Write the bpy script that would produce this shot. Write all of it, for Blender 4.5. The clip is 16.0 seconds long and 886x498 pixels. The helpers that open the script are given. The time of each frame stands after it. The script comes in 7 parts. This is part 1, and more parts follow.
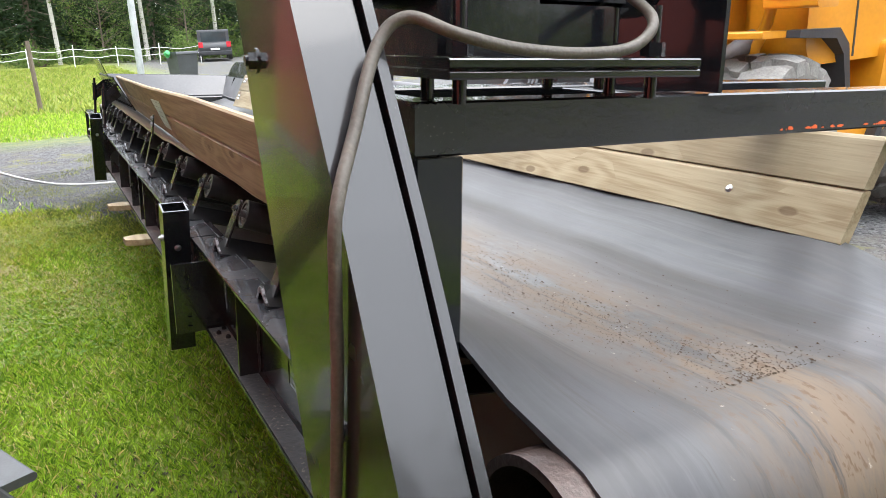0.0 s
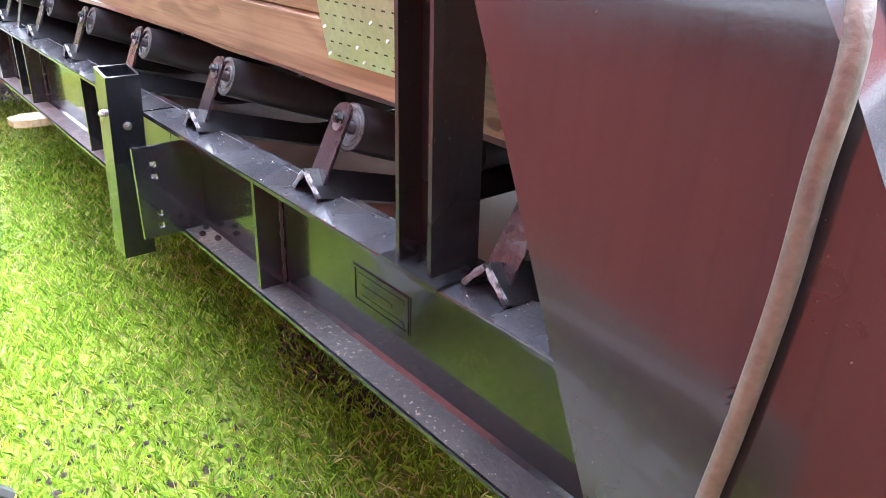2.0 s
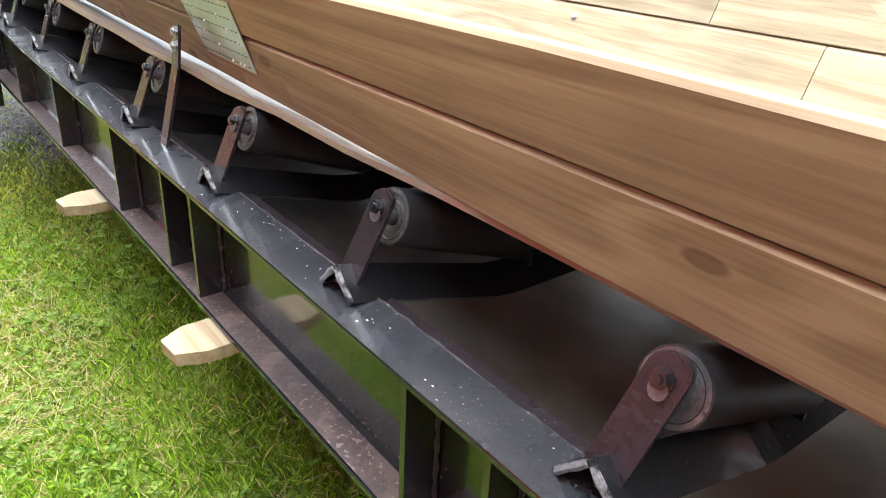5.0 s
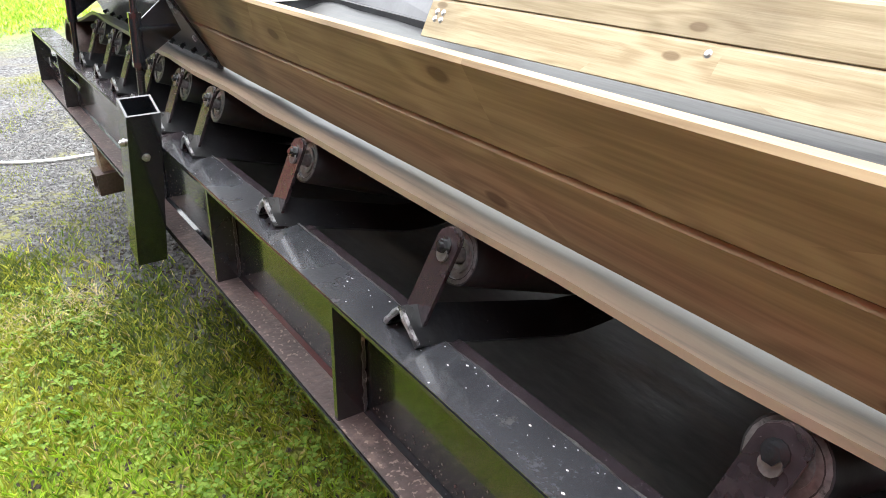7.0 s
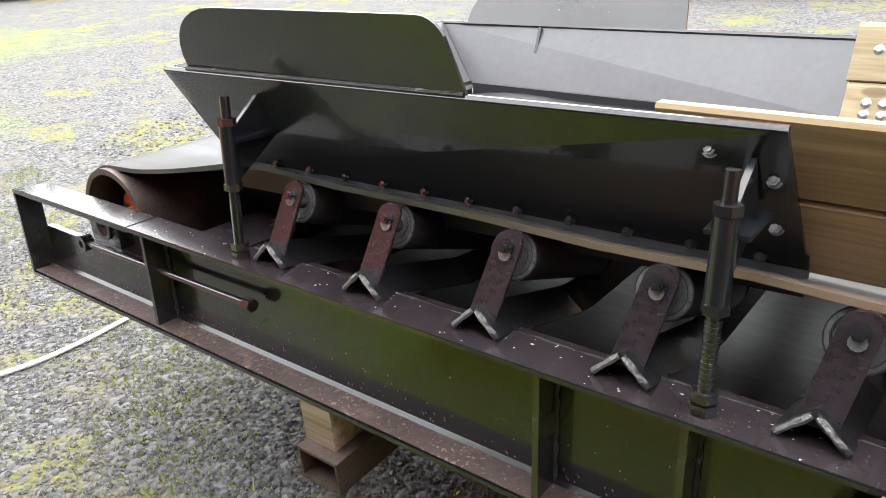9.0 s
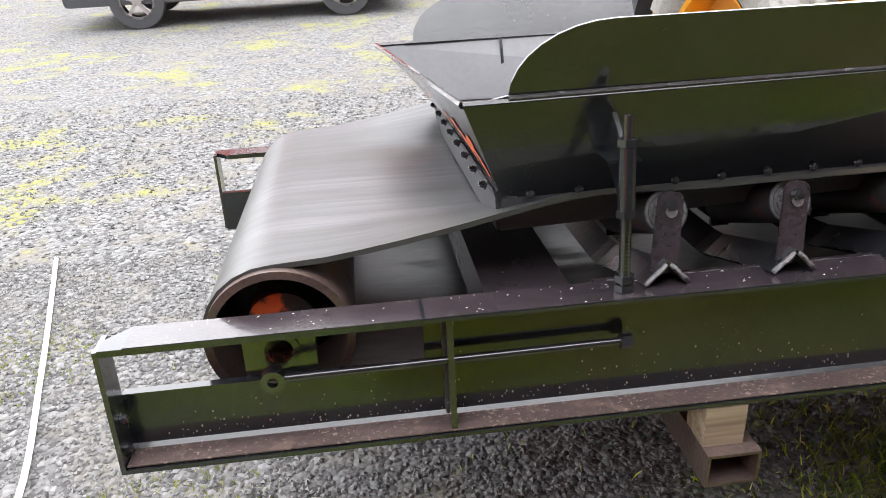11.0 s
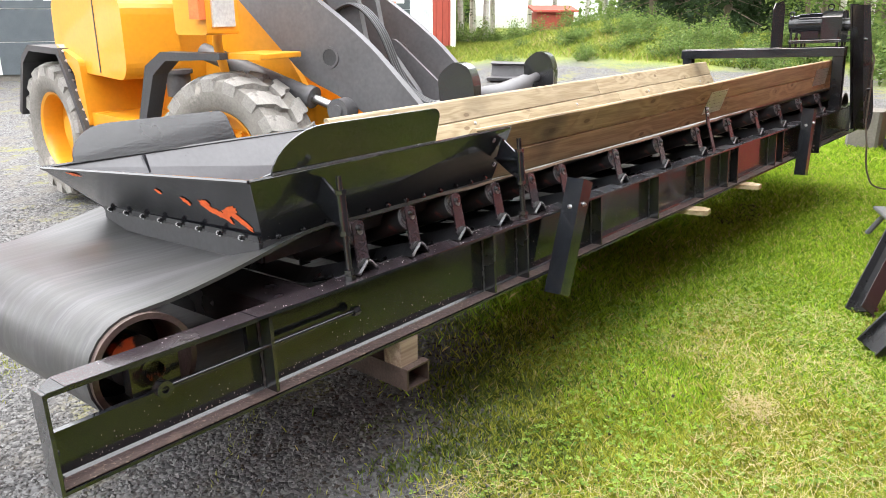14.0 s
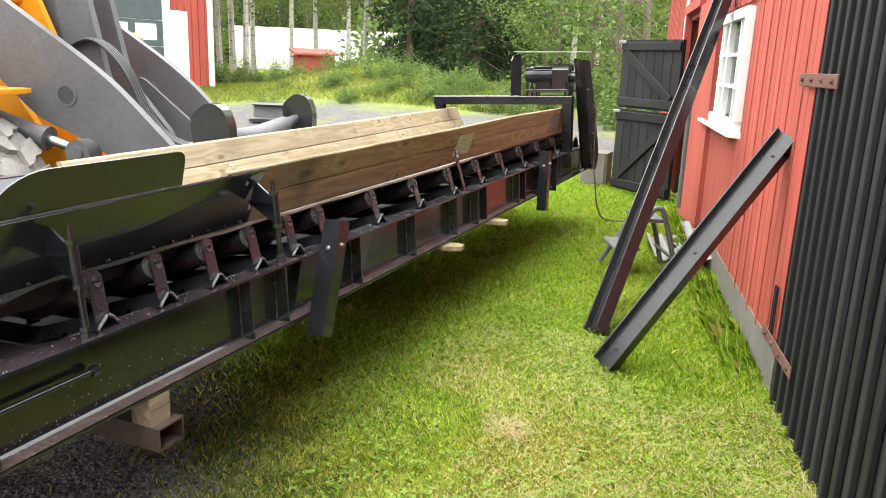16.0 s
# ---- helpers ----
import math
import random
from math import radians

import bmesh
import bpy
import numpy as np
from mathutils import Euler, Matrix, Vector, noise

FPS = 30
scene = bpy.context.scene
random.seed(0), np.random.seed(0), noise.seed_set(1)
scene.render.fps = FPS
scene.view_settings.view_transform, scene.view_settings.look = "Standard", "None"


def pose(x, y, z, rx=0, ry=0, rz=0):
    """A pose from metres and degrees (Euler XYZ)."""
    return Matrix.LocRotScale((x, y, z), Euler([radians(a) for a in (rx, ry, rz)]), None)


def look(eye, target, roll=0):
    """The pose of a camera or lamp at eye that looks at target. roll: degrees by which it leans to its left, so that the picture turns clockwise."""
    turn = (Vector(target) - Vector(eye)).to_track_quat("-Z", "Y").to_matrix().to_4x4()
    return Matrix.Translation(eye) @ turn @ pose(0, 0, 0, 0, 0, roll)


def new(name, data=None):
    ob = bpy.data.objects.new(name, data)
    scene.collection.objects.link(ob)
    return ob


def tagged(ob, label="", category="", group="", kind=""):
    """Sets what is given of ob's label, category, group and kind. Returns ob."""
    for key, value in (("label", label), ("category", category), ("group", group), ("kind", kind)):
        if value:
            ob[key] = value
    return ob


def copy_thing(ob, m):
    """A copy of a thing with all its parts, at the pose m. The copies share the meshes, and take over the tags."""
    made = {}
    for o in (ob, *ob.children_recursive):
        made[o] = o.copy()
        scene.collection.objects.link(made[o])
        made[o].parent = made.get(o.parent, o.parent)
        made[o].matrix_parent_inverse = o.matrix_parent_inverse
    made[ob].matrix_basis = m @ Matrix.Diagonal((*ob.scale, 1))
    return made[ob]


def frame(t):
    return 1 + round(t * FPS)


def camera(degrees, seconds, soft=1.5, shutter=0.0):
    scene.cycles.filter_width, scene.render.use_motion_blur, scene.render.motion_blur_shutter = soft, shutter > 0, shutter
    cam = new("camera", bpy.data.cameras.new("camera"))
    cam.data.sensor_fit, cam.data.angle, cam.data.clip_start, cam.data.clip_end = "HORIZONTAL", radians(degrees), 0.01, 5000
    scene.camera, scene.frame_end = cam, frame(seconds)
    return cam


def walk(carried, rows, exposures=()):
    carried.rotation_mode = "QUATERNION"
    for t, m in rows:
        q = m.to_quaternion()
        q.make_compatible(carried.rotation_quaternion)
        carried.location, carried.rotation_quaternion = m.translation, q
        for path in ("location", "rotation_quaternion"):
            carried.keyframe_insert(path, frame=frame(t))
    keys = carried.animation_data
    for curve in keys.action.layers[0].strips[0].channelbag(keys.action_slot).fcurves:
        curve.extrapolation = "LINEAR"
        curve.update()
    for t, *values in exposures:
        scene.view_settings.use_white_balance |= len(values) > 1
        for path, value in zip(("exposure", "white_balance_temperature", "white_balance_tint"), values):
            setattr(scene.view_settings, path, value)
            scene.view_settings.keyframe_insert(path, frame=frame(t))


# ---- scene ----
cam = camera(61.2, 16.0, soft=0.9)
PATH = [
    (0, (7.096, -0.306, 1.282), (5.392, 0.574, 0.716), -2.3),
    (0.5, (7.055, -0.443, 1.263), (5.498, 0.582, 0.538), -2.8),
    (1, (6.968, -0.552, 1.227), (5.507, 0.537, 0.402), -3.0),
    (1.5, (6.801, -0.555, 1.197), (5.371, 0.536, 0.323), -2.5),
    (2, (6.58, -0.473, 1.181), (5.174, 0.634, 0.287), -1.4),
    (2.5, (6.342, -0.441, 1.167), (4.99, 0.723, 0.262), -0.8),
    (3, (6.058, -0.451, 1.213), (4.803, 0.802, 0.288), -1.5),
    (3.5, (5.808, -0.423, 1.234), (4.468, 0.682, 0.242), -2.4),
    (4, (5.564, -0.394, 1.267), (4.18, 0.68, 0.302), -0.4),
    (4.2, (5.447, -0.391, 1.258), (4.051, 0.69, 0.305), 0.2),
    (6.3, (4.152, -0.302, 1.245), (2.696, 0.712, 0.323), -2.7),
    (6.5, (3.994, -0.314, 1.257), (2.527, 0.68, 0.329), -2.6),
    (7, (3.598, -0.349, 1.261), (2.103, 0.622, 0.355), -2.5),
    (7.5, (3.187, -0.404, 1.291), (1.714, 0.63, 0.419), -3.0),
    (8, (2.733, -0.462, 1.296), (1.308, 0.666, 0.461), -3.3),
    (8.5, (2.306, -0.588, 1.303), (1.014, 0.69, 0.469), -4.0),
    (9, (1.905, -0.689, 1.302), (0.754, 0.708, 0.45), -4.7),
    (9.5, (1.502, -0.811, 1.311), (0.533, 0.724, 0.471), -4.0),
    (9.7, (1.29, -0.869, 1.327), (0.517, 0.749, 0.442), -3.4),
    (11.8, (0.07, -1.037, 1.345), (0.79, 0.629, 0.504), -3.5),
    (12, (-0.038, -1.052, 1.347), (0.844, 0.533, 0.504), -3.2),
    (12.5, (-0.223, -1.139, 1.389), (0.944, 0.263, 0.568), -0.7),
    (13, (-0.264, -1.27, 1.401), (1.028, 0.073, 0.674), 1.2),
    (13.5, (-0.404, -1.384, 1.434), (0.965, -0.076, 0.788), 0.5),
    (14, (-0.495, -1.434, 1.445), (0.958, -0.199, 0.843), 0.0),
    (14.5, (-0.511, -1.449, 1.453), (1.019, -0.296, 0.879), 0.2),
    (15, (-0.514, -1.444, 1.451), (1.107, -0.413, 0.896), 0.7),
    (15.5, (-0.482, -1.463, 1.447), (1.227, -0.567, 0.924), 1.5),
    (16, (-0.474, -1.481, 1.453), (1.317, -0.738, 0.965), 2.2),
]
walk(cam, [(t, look(eye, target, roll)) for t, eye, target, roll in PATH],
     [(0, 1.08, 6300, 10), (0.5, 1.28, 6350, 10), (1.0, 1.82, 6350, 10), (1.5, 2.4, 6200, 12), (2.0, 3.0, 5550, 18), (2.6, 3.15, 5350, 17), (3.2, 2.95, 5400, 10), (3.6, 2.75, 5550, 12),
      (4.2, 2.3, 5900, 11), (6.3, 1.68, 6400, 9), (8.5, 1.47, 6700, 9), (12.0, 1.48, 6600, 13), (16.0, 1.45, 6800, 9)])


# ---- world, sun, exposure ----
world = bpy.data.worlds.new("world")
scene.world = world
world.use_nodes = True
wn = world.node_tree
sky = wn.nodes.new("ShaderNodeTexSky")
sky.sky_type = "NISHITA"
sky.sun_disc = False
sky.sun_elevation = radians(68)
sky.sun_rotation = radians(-20)
sky.air_density = 1.0
sky.dust_density = 4.0
hazy = wn.nodes.new("ShaderNodeMix")
hazy.data_type = "RGBA"
hazy.inputs[0].default_value = 0.8
# overcast: the cloud is brighter overhead than at the horizon
wtc = wn.nodes.new("ShaderNodeTexCoord")
wsep = wn.nodes.new("ShaderNodeSeparateXYZ")
wn.links.new(wtc.outputs["Generated"], wsep.inputs[0])
wup = wn.nodes.new("ShaderNodeMapRange")
wup.inputs[3].default_value, wup.inputs[4].default_value = 0.7, 1.2
wn.links.new(wsep.outputs[2], wup.inputs[0])
cloud = wn.nodes.new("ShaderNodeVectorMath")
cloud.operation = "SCALE"
cloud.inputs[0].default_value = (17.2, 17.7, 18.3)
wn.links.new(wup.outputs[0], cloud.inputs[3])
wn.links.new(cloud.outputs[0], hazy.inputs[7])
wn.links.new(sky.outputs[0], hazy.inputs[6])
back = wn.nodes["Background"]
back.inputs[1].default_value = 0.15
wn.links.new(hazy.outputs[2], back.inputs[0])
sun_data = bpy.data.lights.new("sun", "SUN")
sun_data.energy = 1.0
sun_data.angle = radians(45)
sun_data.color = (1.0, 0.95, 0.87)
sun = new("sun", sun_data)
sun.matrix_world = look((3, 4.5, 14), (2.5, 0.5, 0))


# ---- materials ----
def mat(name, base, rough=0.6, metal=0.0, grain=8.0, var=0.25, bump=0.15, stain=None, stain_at=0.62, stain_scale=2.0,
        stretch=(1, 1, 1), coat=0.0, spec=0.5, rand=0.0, coords="Object"):
    """A procedural surface: grain at two scales, stains of a second colour, relief."""
    m = bpy.data.materials.new(name)
    m.use_nodes = True
    n, l = m.node_tree.nodes, m.node_tree.links
    b = n["Principled BSDF"]
    b.inputs["Roughness"].default_value, b.inputs["Metallic"].default_value = rough, metal
    b.inputs["Coat Weight"].default_value = coat
    b.inputs["Coat Roughness"].default_value = 0.05
    b.inputs["Specular IOR Level"].default_value = spec
    tc = n.new("ShaderNodeTexCoord")
    mp = n.new("ShaderNodeMapping")
    mp.inputs["Scale"].default_value = stretch
    l.new(tc.outputs[coords], mp.inputs[0])
    fine = n.new("ShaderNodeTexNoise")
    fine.inputs["Scale"].default_value, fine.inputs["Detail"].default_value = grain * 6, 6
    l.new(mp.outputs[0], fine.inputs[0])
    wide = n.new("ShaderNodeTexNoise")
    wide.inputs["Scale"].default_value, wide.inputs["Detail"].default_value = grain * 0.6, 4
    l.new(mp.outputs[0], wide.inputs[0])
    both = n.new("ShaderNodeMath")
    both.operation = "ADD"
    l.new(fine.outputs[0], both.inputs[0])
    l.new(wide.outputs[0], both.inputs[1])
    rng = n.new("ShaderNodeMapRange")
    rng.inputs[1].default_value, rng.inputs[2].default_value = 0.6, 1.4
    rng.inputs[3].default_value, rng.inputs[4].default_value = 1 - var, 1 + var
    l.new(both.outputs[0], rng.inputs[0])
    mul = n.new("ShaderNodeVectorMath")
    mul.operation = "SCALE"
    mul.inputs[0].default_value = base[:3]
    l.new(rng.outputs[0], mul.inputs[3])
    out = mul.outputs[0]
    if rand:
        oi = n.new("ShaderNodeObjectInfo")
        r2 = n.new("ShaderNodeMapRange")
        r2.inputs[3].default_value, r2.inputs[4].default_value = 1 - rand, 1 + rand
        l.new(oi.outputs["Random"], r2.inputs[0])
        m2 = n.new("ShaderNodeVectorMath")
        m2.operation = "SCALE"
        l.new(out, m2.inputs[0])
        l.new(r2.outputs[0], m2.inputs[3])
        out = m2.outputs[0]
    if stain:
        st = n.new("ShaderNodeTexNoise")
        st.inputs["Scale"].default_value, st.inputs["Detail"].default_value = stain_scale, 8
        st.inputs["Roughness"].default_value = 0.65
        l.new(mp.outputs[0], st.inputs[0])
        sr = n.new("ShaderNodeMapRange")
        sr.inputs[1].default_value, sr.inputs[2].default_value = stain_at, stain_at + 0.08
        l.new(st.outputs[0], sr.inputs[0])
        mx = n.new("ShaderNodeMix")
        mx.data_type = "RGBA"
        mx.inputs[7].default_value = (*stain[:3], 1)
        l.new(sr.outputs[0], mx.inputs[0])
        l.new(out, mx.inputs[6])
        out = mx.outputs[2]
        rr = n.new("ShaderNodeMapRange")
        rr.inputs[3].default_value, rr.inputs[4].default_value = rough, min(1, rough + 0.35)
        l.new(sr.outputs[0], rr.inputs[0])
        l.new(rr.outputs[0], b.inputs["Roughness"])
    l.new(out, b.inputs["Base Color"])
    if bump:
        bp = n.new("ShaderNodeBump")
        bp.inputs["Strength"].default_value, bp.inputs["Distance"].default_value = bump, 0.004
        l.new(fine.outputs[0], bp.inputs["Height"])
        l.new(bp.outputs[0], b.inputs["Normal"])
    return m


def specks(m, colour, scale=160.0, at=0.66, amount=0.8, patch=5.0):
    """Fine pale specks and chips, thicker in some patches than in others."""
    n, l = m.node_tree.nodes, m.node_tree.links
    b = n["Principled BSDF"]
    base = b.inputs["Base Color"].links[0].from_socket
    tc = n.new("ShaderNodeTexCoord")
    fine = n.new("ShaderNodeTexNoise")
    fine.inputs["Scale"].default_value, fine.inputs["Detail"].default_value = scale, 3
    l.new(tc.outputs["Object"], fine.inputs[0])
    wide = n.new("ShaderNodeTexNoise")
    wide.inputs["Scale"].default_value, wide.inputs["Detail"].default_value = patch, 5
    l.new(tc.outputs["Object"], wide.inputs[0])
    add = n.new("ShaderNodeMath")
    add.operation = "MULTIPLY_ADD"
    l.new(wide.outputs[0], add.inputs[0])
    add.inputs[1].default_value = 0.45
    l.new(fine.outputs[0], add.inputs[2])
    r = n.new("ShaderNodeMapRange")
    r.inputs[1].default_value, r.inputs[2].default_value, r.inputs[4].default_value = at + 0.225, at + 0.275, amount
    l.new(add.outputs[0], r.inputs[0])
    mx = n.new("ShaderNodeMix")
    mx.data_type = "RGBA"
    mx.inputs[7].default_value = (*colour, 1)
    l.new(r.outputs[0], mx.inputs[0])
    l.new(base, mx.inputs[6])
    l.new(mx.outputs[2], b.inputs["Base Color"])
    # the sheen breaks up with the wear
    rg = n.new("ShaderNodeMapRange")
    r0 = b.inputs["Roughness"].default_value
    rg.inputs[1].default_value, rg.inputs[2].default_value = 0.35, 0.65
    rg.inputs[3].default_value, rg.inputs[4].default_value = max(0.05, r0 - 0.06), r0 + 0.08
    l.new(wide.outputs[0], rg.inputs[0])
    l.new(rg.outputs[0], b.inputs["Roughness"])
    return m


def wood(name, light, dark, axis=0, rough=0.65, rand=0.15, knots=True, length=1.0):
    """Sawn softwood: growth rings stretched along the board, knots, and a shade of its own for each board."""
    m = bpy.data.materials.new(name)
    m.use_nodes = True
    n, l = m.node_tree.nodes, m.node_tree.links
    b = n["Principled BSDF"]
    b.inputs["Roughness"].default_value = rough
    b.inputs["Specular IOR Level"].default_value = 0.3
    tc, oi = n.new("ShaderNodeTexCoord"), n.new("ShaderNodeObjectInfo")
    sh = n.new("ShaderNodeVectorMath")
    sh.operation = "MULTIPLY_ADD"
    off = n.new("ShaderNodeCombineXYZ")
    for i in range(3):
        l.new(oi.outputs["Random"], off.inputs[i])
    l.new(off.outputs[0], sh.inputs[0])
    sh.inputs[1].default_value = (13.0, 7.0, 11.0)
    l.new(tc.outputs["Object"], sh.inputs[2])
    mp = n.new("ShaderNodeMapping")
    s = [9.0, 9.0, 9.0]
    s[axis] = 0.55 * length
    mp.inputs["Scale"].default_value = s
    l.new(sh.outputs[0], mp.inputs[0])
    warp = n.new("ShaderNodeTexNoise")
    warp.inputs["Scale"].default_value, warp.inputs["Detail"].default_value = 1.1, 2
    l.new(mp.outputs[0], warp.inputs[0])
    rings = n.new("ShaderNodeMath")
    rings.operation = "MULTIPLY"
    rings.inputs[1].default_value = 34.0
    l.new(warp.outputs[0], rings.inputs[0])
    sine = n.new("ShaderNodeMath")
    sine.operation = "SINE"
    l.new(rings.outputs[0], sine.inputs[0])
    fibre = n.new("ShaderNodeTexNoise")
    mp2 = n.new("ShaderNodeMapping")
    s2 = [160.0, 160.0, 160.0]
    s2[axis] = 5.0
    mp2.inputs["Scale"].default_value = s2
    l.new(sh.outputs[0], mp2.inputs[0])
    l.new(mp2.outputs[0], fibre.inputs[0])
    fibre.inputs["Scale"].default_value = 1.0
    mixf = n.new("ShaderNodeMath")
    mixf.operation = "MULTIPLY_ADD"
    l.new(sine.outputs[0], mixf.inputs[0])
    mixf.inputs[1].default_value = 0.2
    l.new(fibre.outputs[0], mixf.inputs[2])
    ramp = n.new("ShaderNodeMapRange")
    ramp.inputs[1].default_value, ramp.inputs[2].default_value = 0.25, 0.8
    l.new(mixf.outputs[0], ramp.inputs[0])
    col = n.new("ShaderNodeMix")
    col.data_type = "RGBA"
    col.inputs[6].default_value, col.inputs[7].default_value = (*light, 1), (*dark, 1)
    l.new(ramp.outputs[0], col.inputs[0])
    out = col.outputs[2]
    if knots:
        kv = n.new("ShaderNodeTexVoronoi")
        kv.voronoi_dimensions = "2D"
        kv.inputs["Scale"].default_value = 1.0
        sp = n.new("ShaderNodeSeparateXYZ")
        l.new(sh.outputs[0], sp.inputs[0])
        flat2 = n.new("ShaderNodeCombineXYZ")
        for q in range(3):
            if q == axis:
                sc3 = n.new("ShaderNodeMath")
                sc3.operation = "MULTIPLY"
                sc3.inputs[1].default_value = 3.4
                l.new(sp.outputs[q], sc3.inputs[0])
                l.new(sc3.outputs[0], flat2.inputs[0])
        rest = [q for q in range(3) if q != axis]
        sc4 = n.new("ShaderNodeMath")
        sc4.operation = "MULTIPLY"
        sc4.inputs[1].default_value = 8.5
        l.new(sp.outputs[rest[1]], sc4.inputs[0])
        l.new(sc4.outputs[0], flat2.inputs[1])
        l.new(flat2.outputs[0], kv.inputs[0])
        kr = n.new("ShaderNodeMapRange")
        kr.inputs[1].default_value, kr.inputs[2].default_value = 0.065, 0.095
        kr.inputs[3].default_value, kr.inputs[4].default_value = 0.7, 0.0
        l.new(kv.outputs["Distance"], kr.inputs[0])
        pick = n.new("ShaderNodeSeparateColor")
        l.new(kv.outputs["Color"], pick.inputs[0])
        some = n.new("ShaderNodeMath")
        some.operation = "GREATER_THAN"
        some.inputs[1].default_value = 0.66
        l.new(pick.outputs[0], some.inputs[0])
        kf = n.new("ShaderNodeMath")
        kf.operation = "MULTIPLY"
        l.new(kr.outputs[0], kf.inputs[0])
        l.new(some.outputs[0], kf.inputs[1])
        # the grain swells round a knot
        swell = n.new("ShaderNodeMath")
        swell.operation = "MULTIPLY_ADD"
        ring_r = n.new("ShaderNodeMapRange")
        ring_r.inputs[1].default_value, ring_r.inputs[2].default_value = 0.0, 0.5
        ring_r.inputs[3].default_value, ring_r.inputs[4].default_value = 9.0, 0.0
        l.new(kv.outputs["Distance"], ring_r.inputs[0])
        l.new(ring_r.outputs[0], swell.inputs[0])
        l.new(some.outputs[0], swell.inputs[1])
        l.new(rings.outputs[0], swell.inputs[2])
        l.new(swell.outputs[0], sine.inputs[0])
        kx = n.new("ShaderNodeMix")
        kx.data_type = "RGBA"
        kx.inputs[7].default_value = (dark[0] * 0.45, dark[1] * 0.36, dark[2] * 0.3, 1)
        l.new(kf.outputs[0], kx.inputs[0])
        l.new(out, kx.inputs[6])
        out = kx.outputs[2]
    damp = n.new("ShaderNodeTexNoise")
    damp.inputs["Scale"].default_value, damp.inputs["Detail"].default_value = 2.6, 6
    l.new(sh.outputs[0], damp.inputs[0])
    dr = n.new("ShaderNodeMapRange")
    dr.inputs[1].default_value, dr.inputs[2].default_value = 0.56, 0.74
    dr.inputs[4].default_value = 0.55
    l.new(damp.outputs[0], dr.inputs[0])
    dx = n.new("ShaderNodeMix")
    dx.data_type = "RGBA"
    dx.inputs[7].default_value = (dark[0] * 0.55, dark[1] * 0.55, dark[2] * 0.6, 1)
    l.new(dr.outputs[0], dx.inputs[0])
    l.new(out, dx.inputs[6])
    out = dx.outputs[2]
    r2 = n.new("ShaderNodeMapRange")
    r2.inputs[3].default_value, r2.inputs[4].default_value = 1 - rand, 1 + rand
    l.new(oi.outputs["Random"], r2.inputs[0])
    sc = n.new("ShaderNodeVectorMath")
    sc.operation = "SCALE"
    l.new(out, sc.inputs[0])
    l.new(r2.outputs[0], sc.inputs[3])
    l.new(sc.outputs[0], b.inputs["Base Color"])
    bp = n.new("ShaderNodeBump")
    bp.inputs["Strength"].default_value, bp.inputs["Distance"].default_value = 0.25, 0.002
    l.new(mixf.outputs[0], bp.inputs["Height"])
    l.new(bp.outputs[0], b.inputs["Normal"])
    return m


BLACK = specks(mat("black_paint", (0.010, 0.0115, 0.0145), 0.17, 0, 14, 0.3, 0.035, coat=0.4, spec=0.5), (0.10, 0.095, 0.09), 220, 0.76)
IDLERP = specks(mat("dull_black_paint", (0.010, 0.0105, 0.012), 0.3, 0, 14, 0.4, 0.2, (0.03, 0.028, 0.028), 0.66, 14.0, coat=0.15, spec=0.5), (0.15, 0.14, 0.135), 200, 0.71, 0.7)
# greyer than beam paint: dust, chips, and sky sheen put into the colour
DUSTY_SHEEN = specks(mat("chipped_flange_paint", (0.030, 0.031, 0.036), 0.24, 0, 30, 0.5, 0.12, (0.06, 0.06, 0.062), 0.62, 22.0, coat=0.5, spec=0.8), (0.34, 0.33, 0.32), 260, 0.71, 0.6)
PLUMDUST = specks(mat("chipped_plum_paint", (0.023, 0.018, 0.021), 0.22, 0, 30, 0.5, 0.12, (0.05, 0.042, 0.044), 0.62, 22.0, coat=0.3), (0.30, 0.28, 0.27), 260, 0.72, 0.6)
BLACK_WORN = specks(mat("worn_black_paint", (0.012, 0.0125, 0.0145), 0.2, 0, 16, 0.4, 0.15, (0.04, 0.037, 0.036), 0.69, 16.0, coat=0.5, spec=0.7), (0.26, 0.25, 0.24), 220, 0.74, 0.6)
RUSTY = specks(mat("rust_dusted_black_paint", (0.062, 0.042, 0.040), 0.45, 0, 14, 0.5, 0.5, (0.12, 0.082, 0.072), 0.54, 14.0), (0.26, 0.20, 0.17), 120, 0.62)
SANDY = specks(mat("sand_on_black_paint", (0.035, 0.032, 0.032), 0.4, 0, 16, 0.5, 0.4, (0.11, 0.088, 0.07), 0.58, 8.0), (0.26, 0.21, 0.17), 120, 0.62)
PLUM = specks(mat("thin_black_paint", (0.021, 0.016, 0.019), 0.26, 0, 16, 0.5, 0.25, (0.045, 0.036, 0.039), 0.64, 22.0, coat=0.2, spec=0.5), (0.22, 0.2, 0.2), 240, 0.72, 0.6)
GUARDP = specks(mat("gloss_black_paint", (0.013, 0.012, 0.014), 0.2, 0, 40, 0.2, 0.02, coat=0.45, spec=0.55), (0.12, 0.115, 0.11), 180, 0.76)
WELD = mat("weld_bead", (0.24, 0.24, 0.25), 0.3, 0.8, 60, 0.7, 0.9, (0.03, 0.03, 0.032), 0.49, 45.0)
SEAM = mat("painted_weld_seam", (0.035, 0.035, 0.037), 0.35, 0.1, 60, 0.7, 0.9, (0.42, 0.42, 0.42), 0.6, 30.0)
STEEL = mat("bright_steel", (0.5, 0.5, 0.52), 0.3, 1.0, 20, 0.25, 0.2)
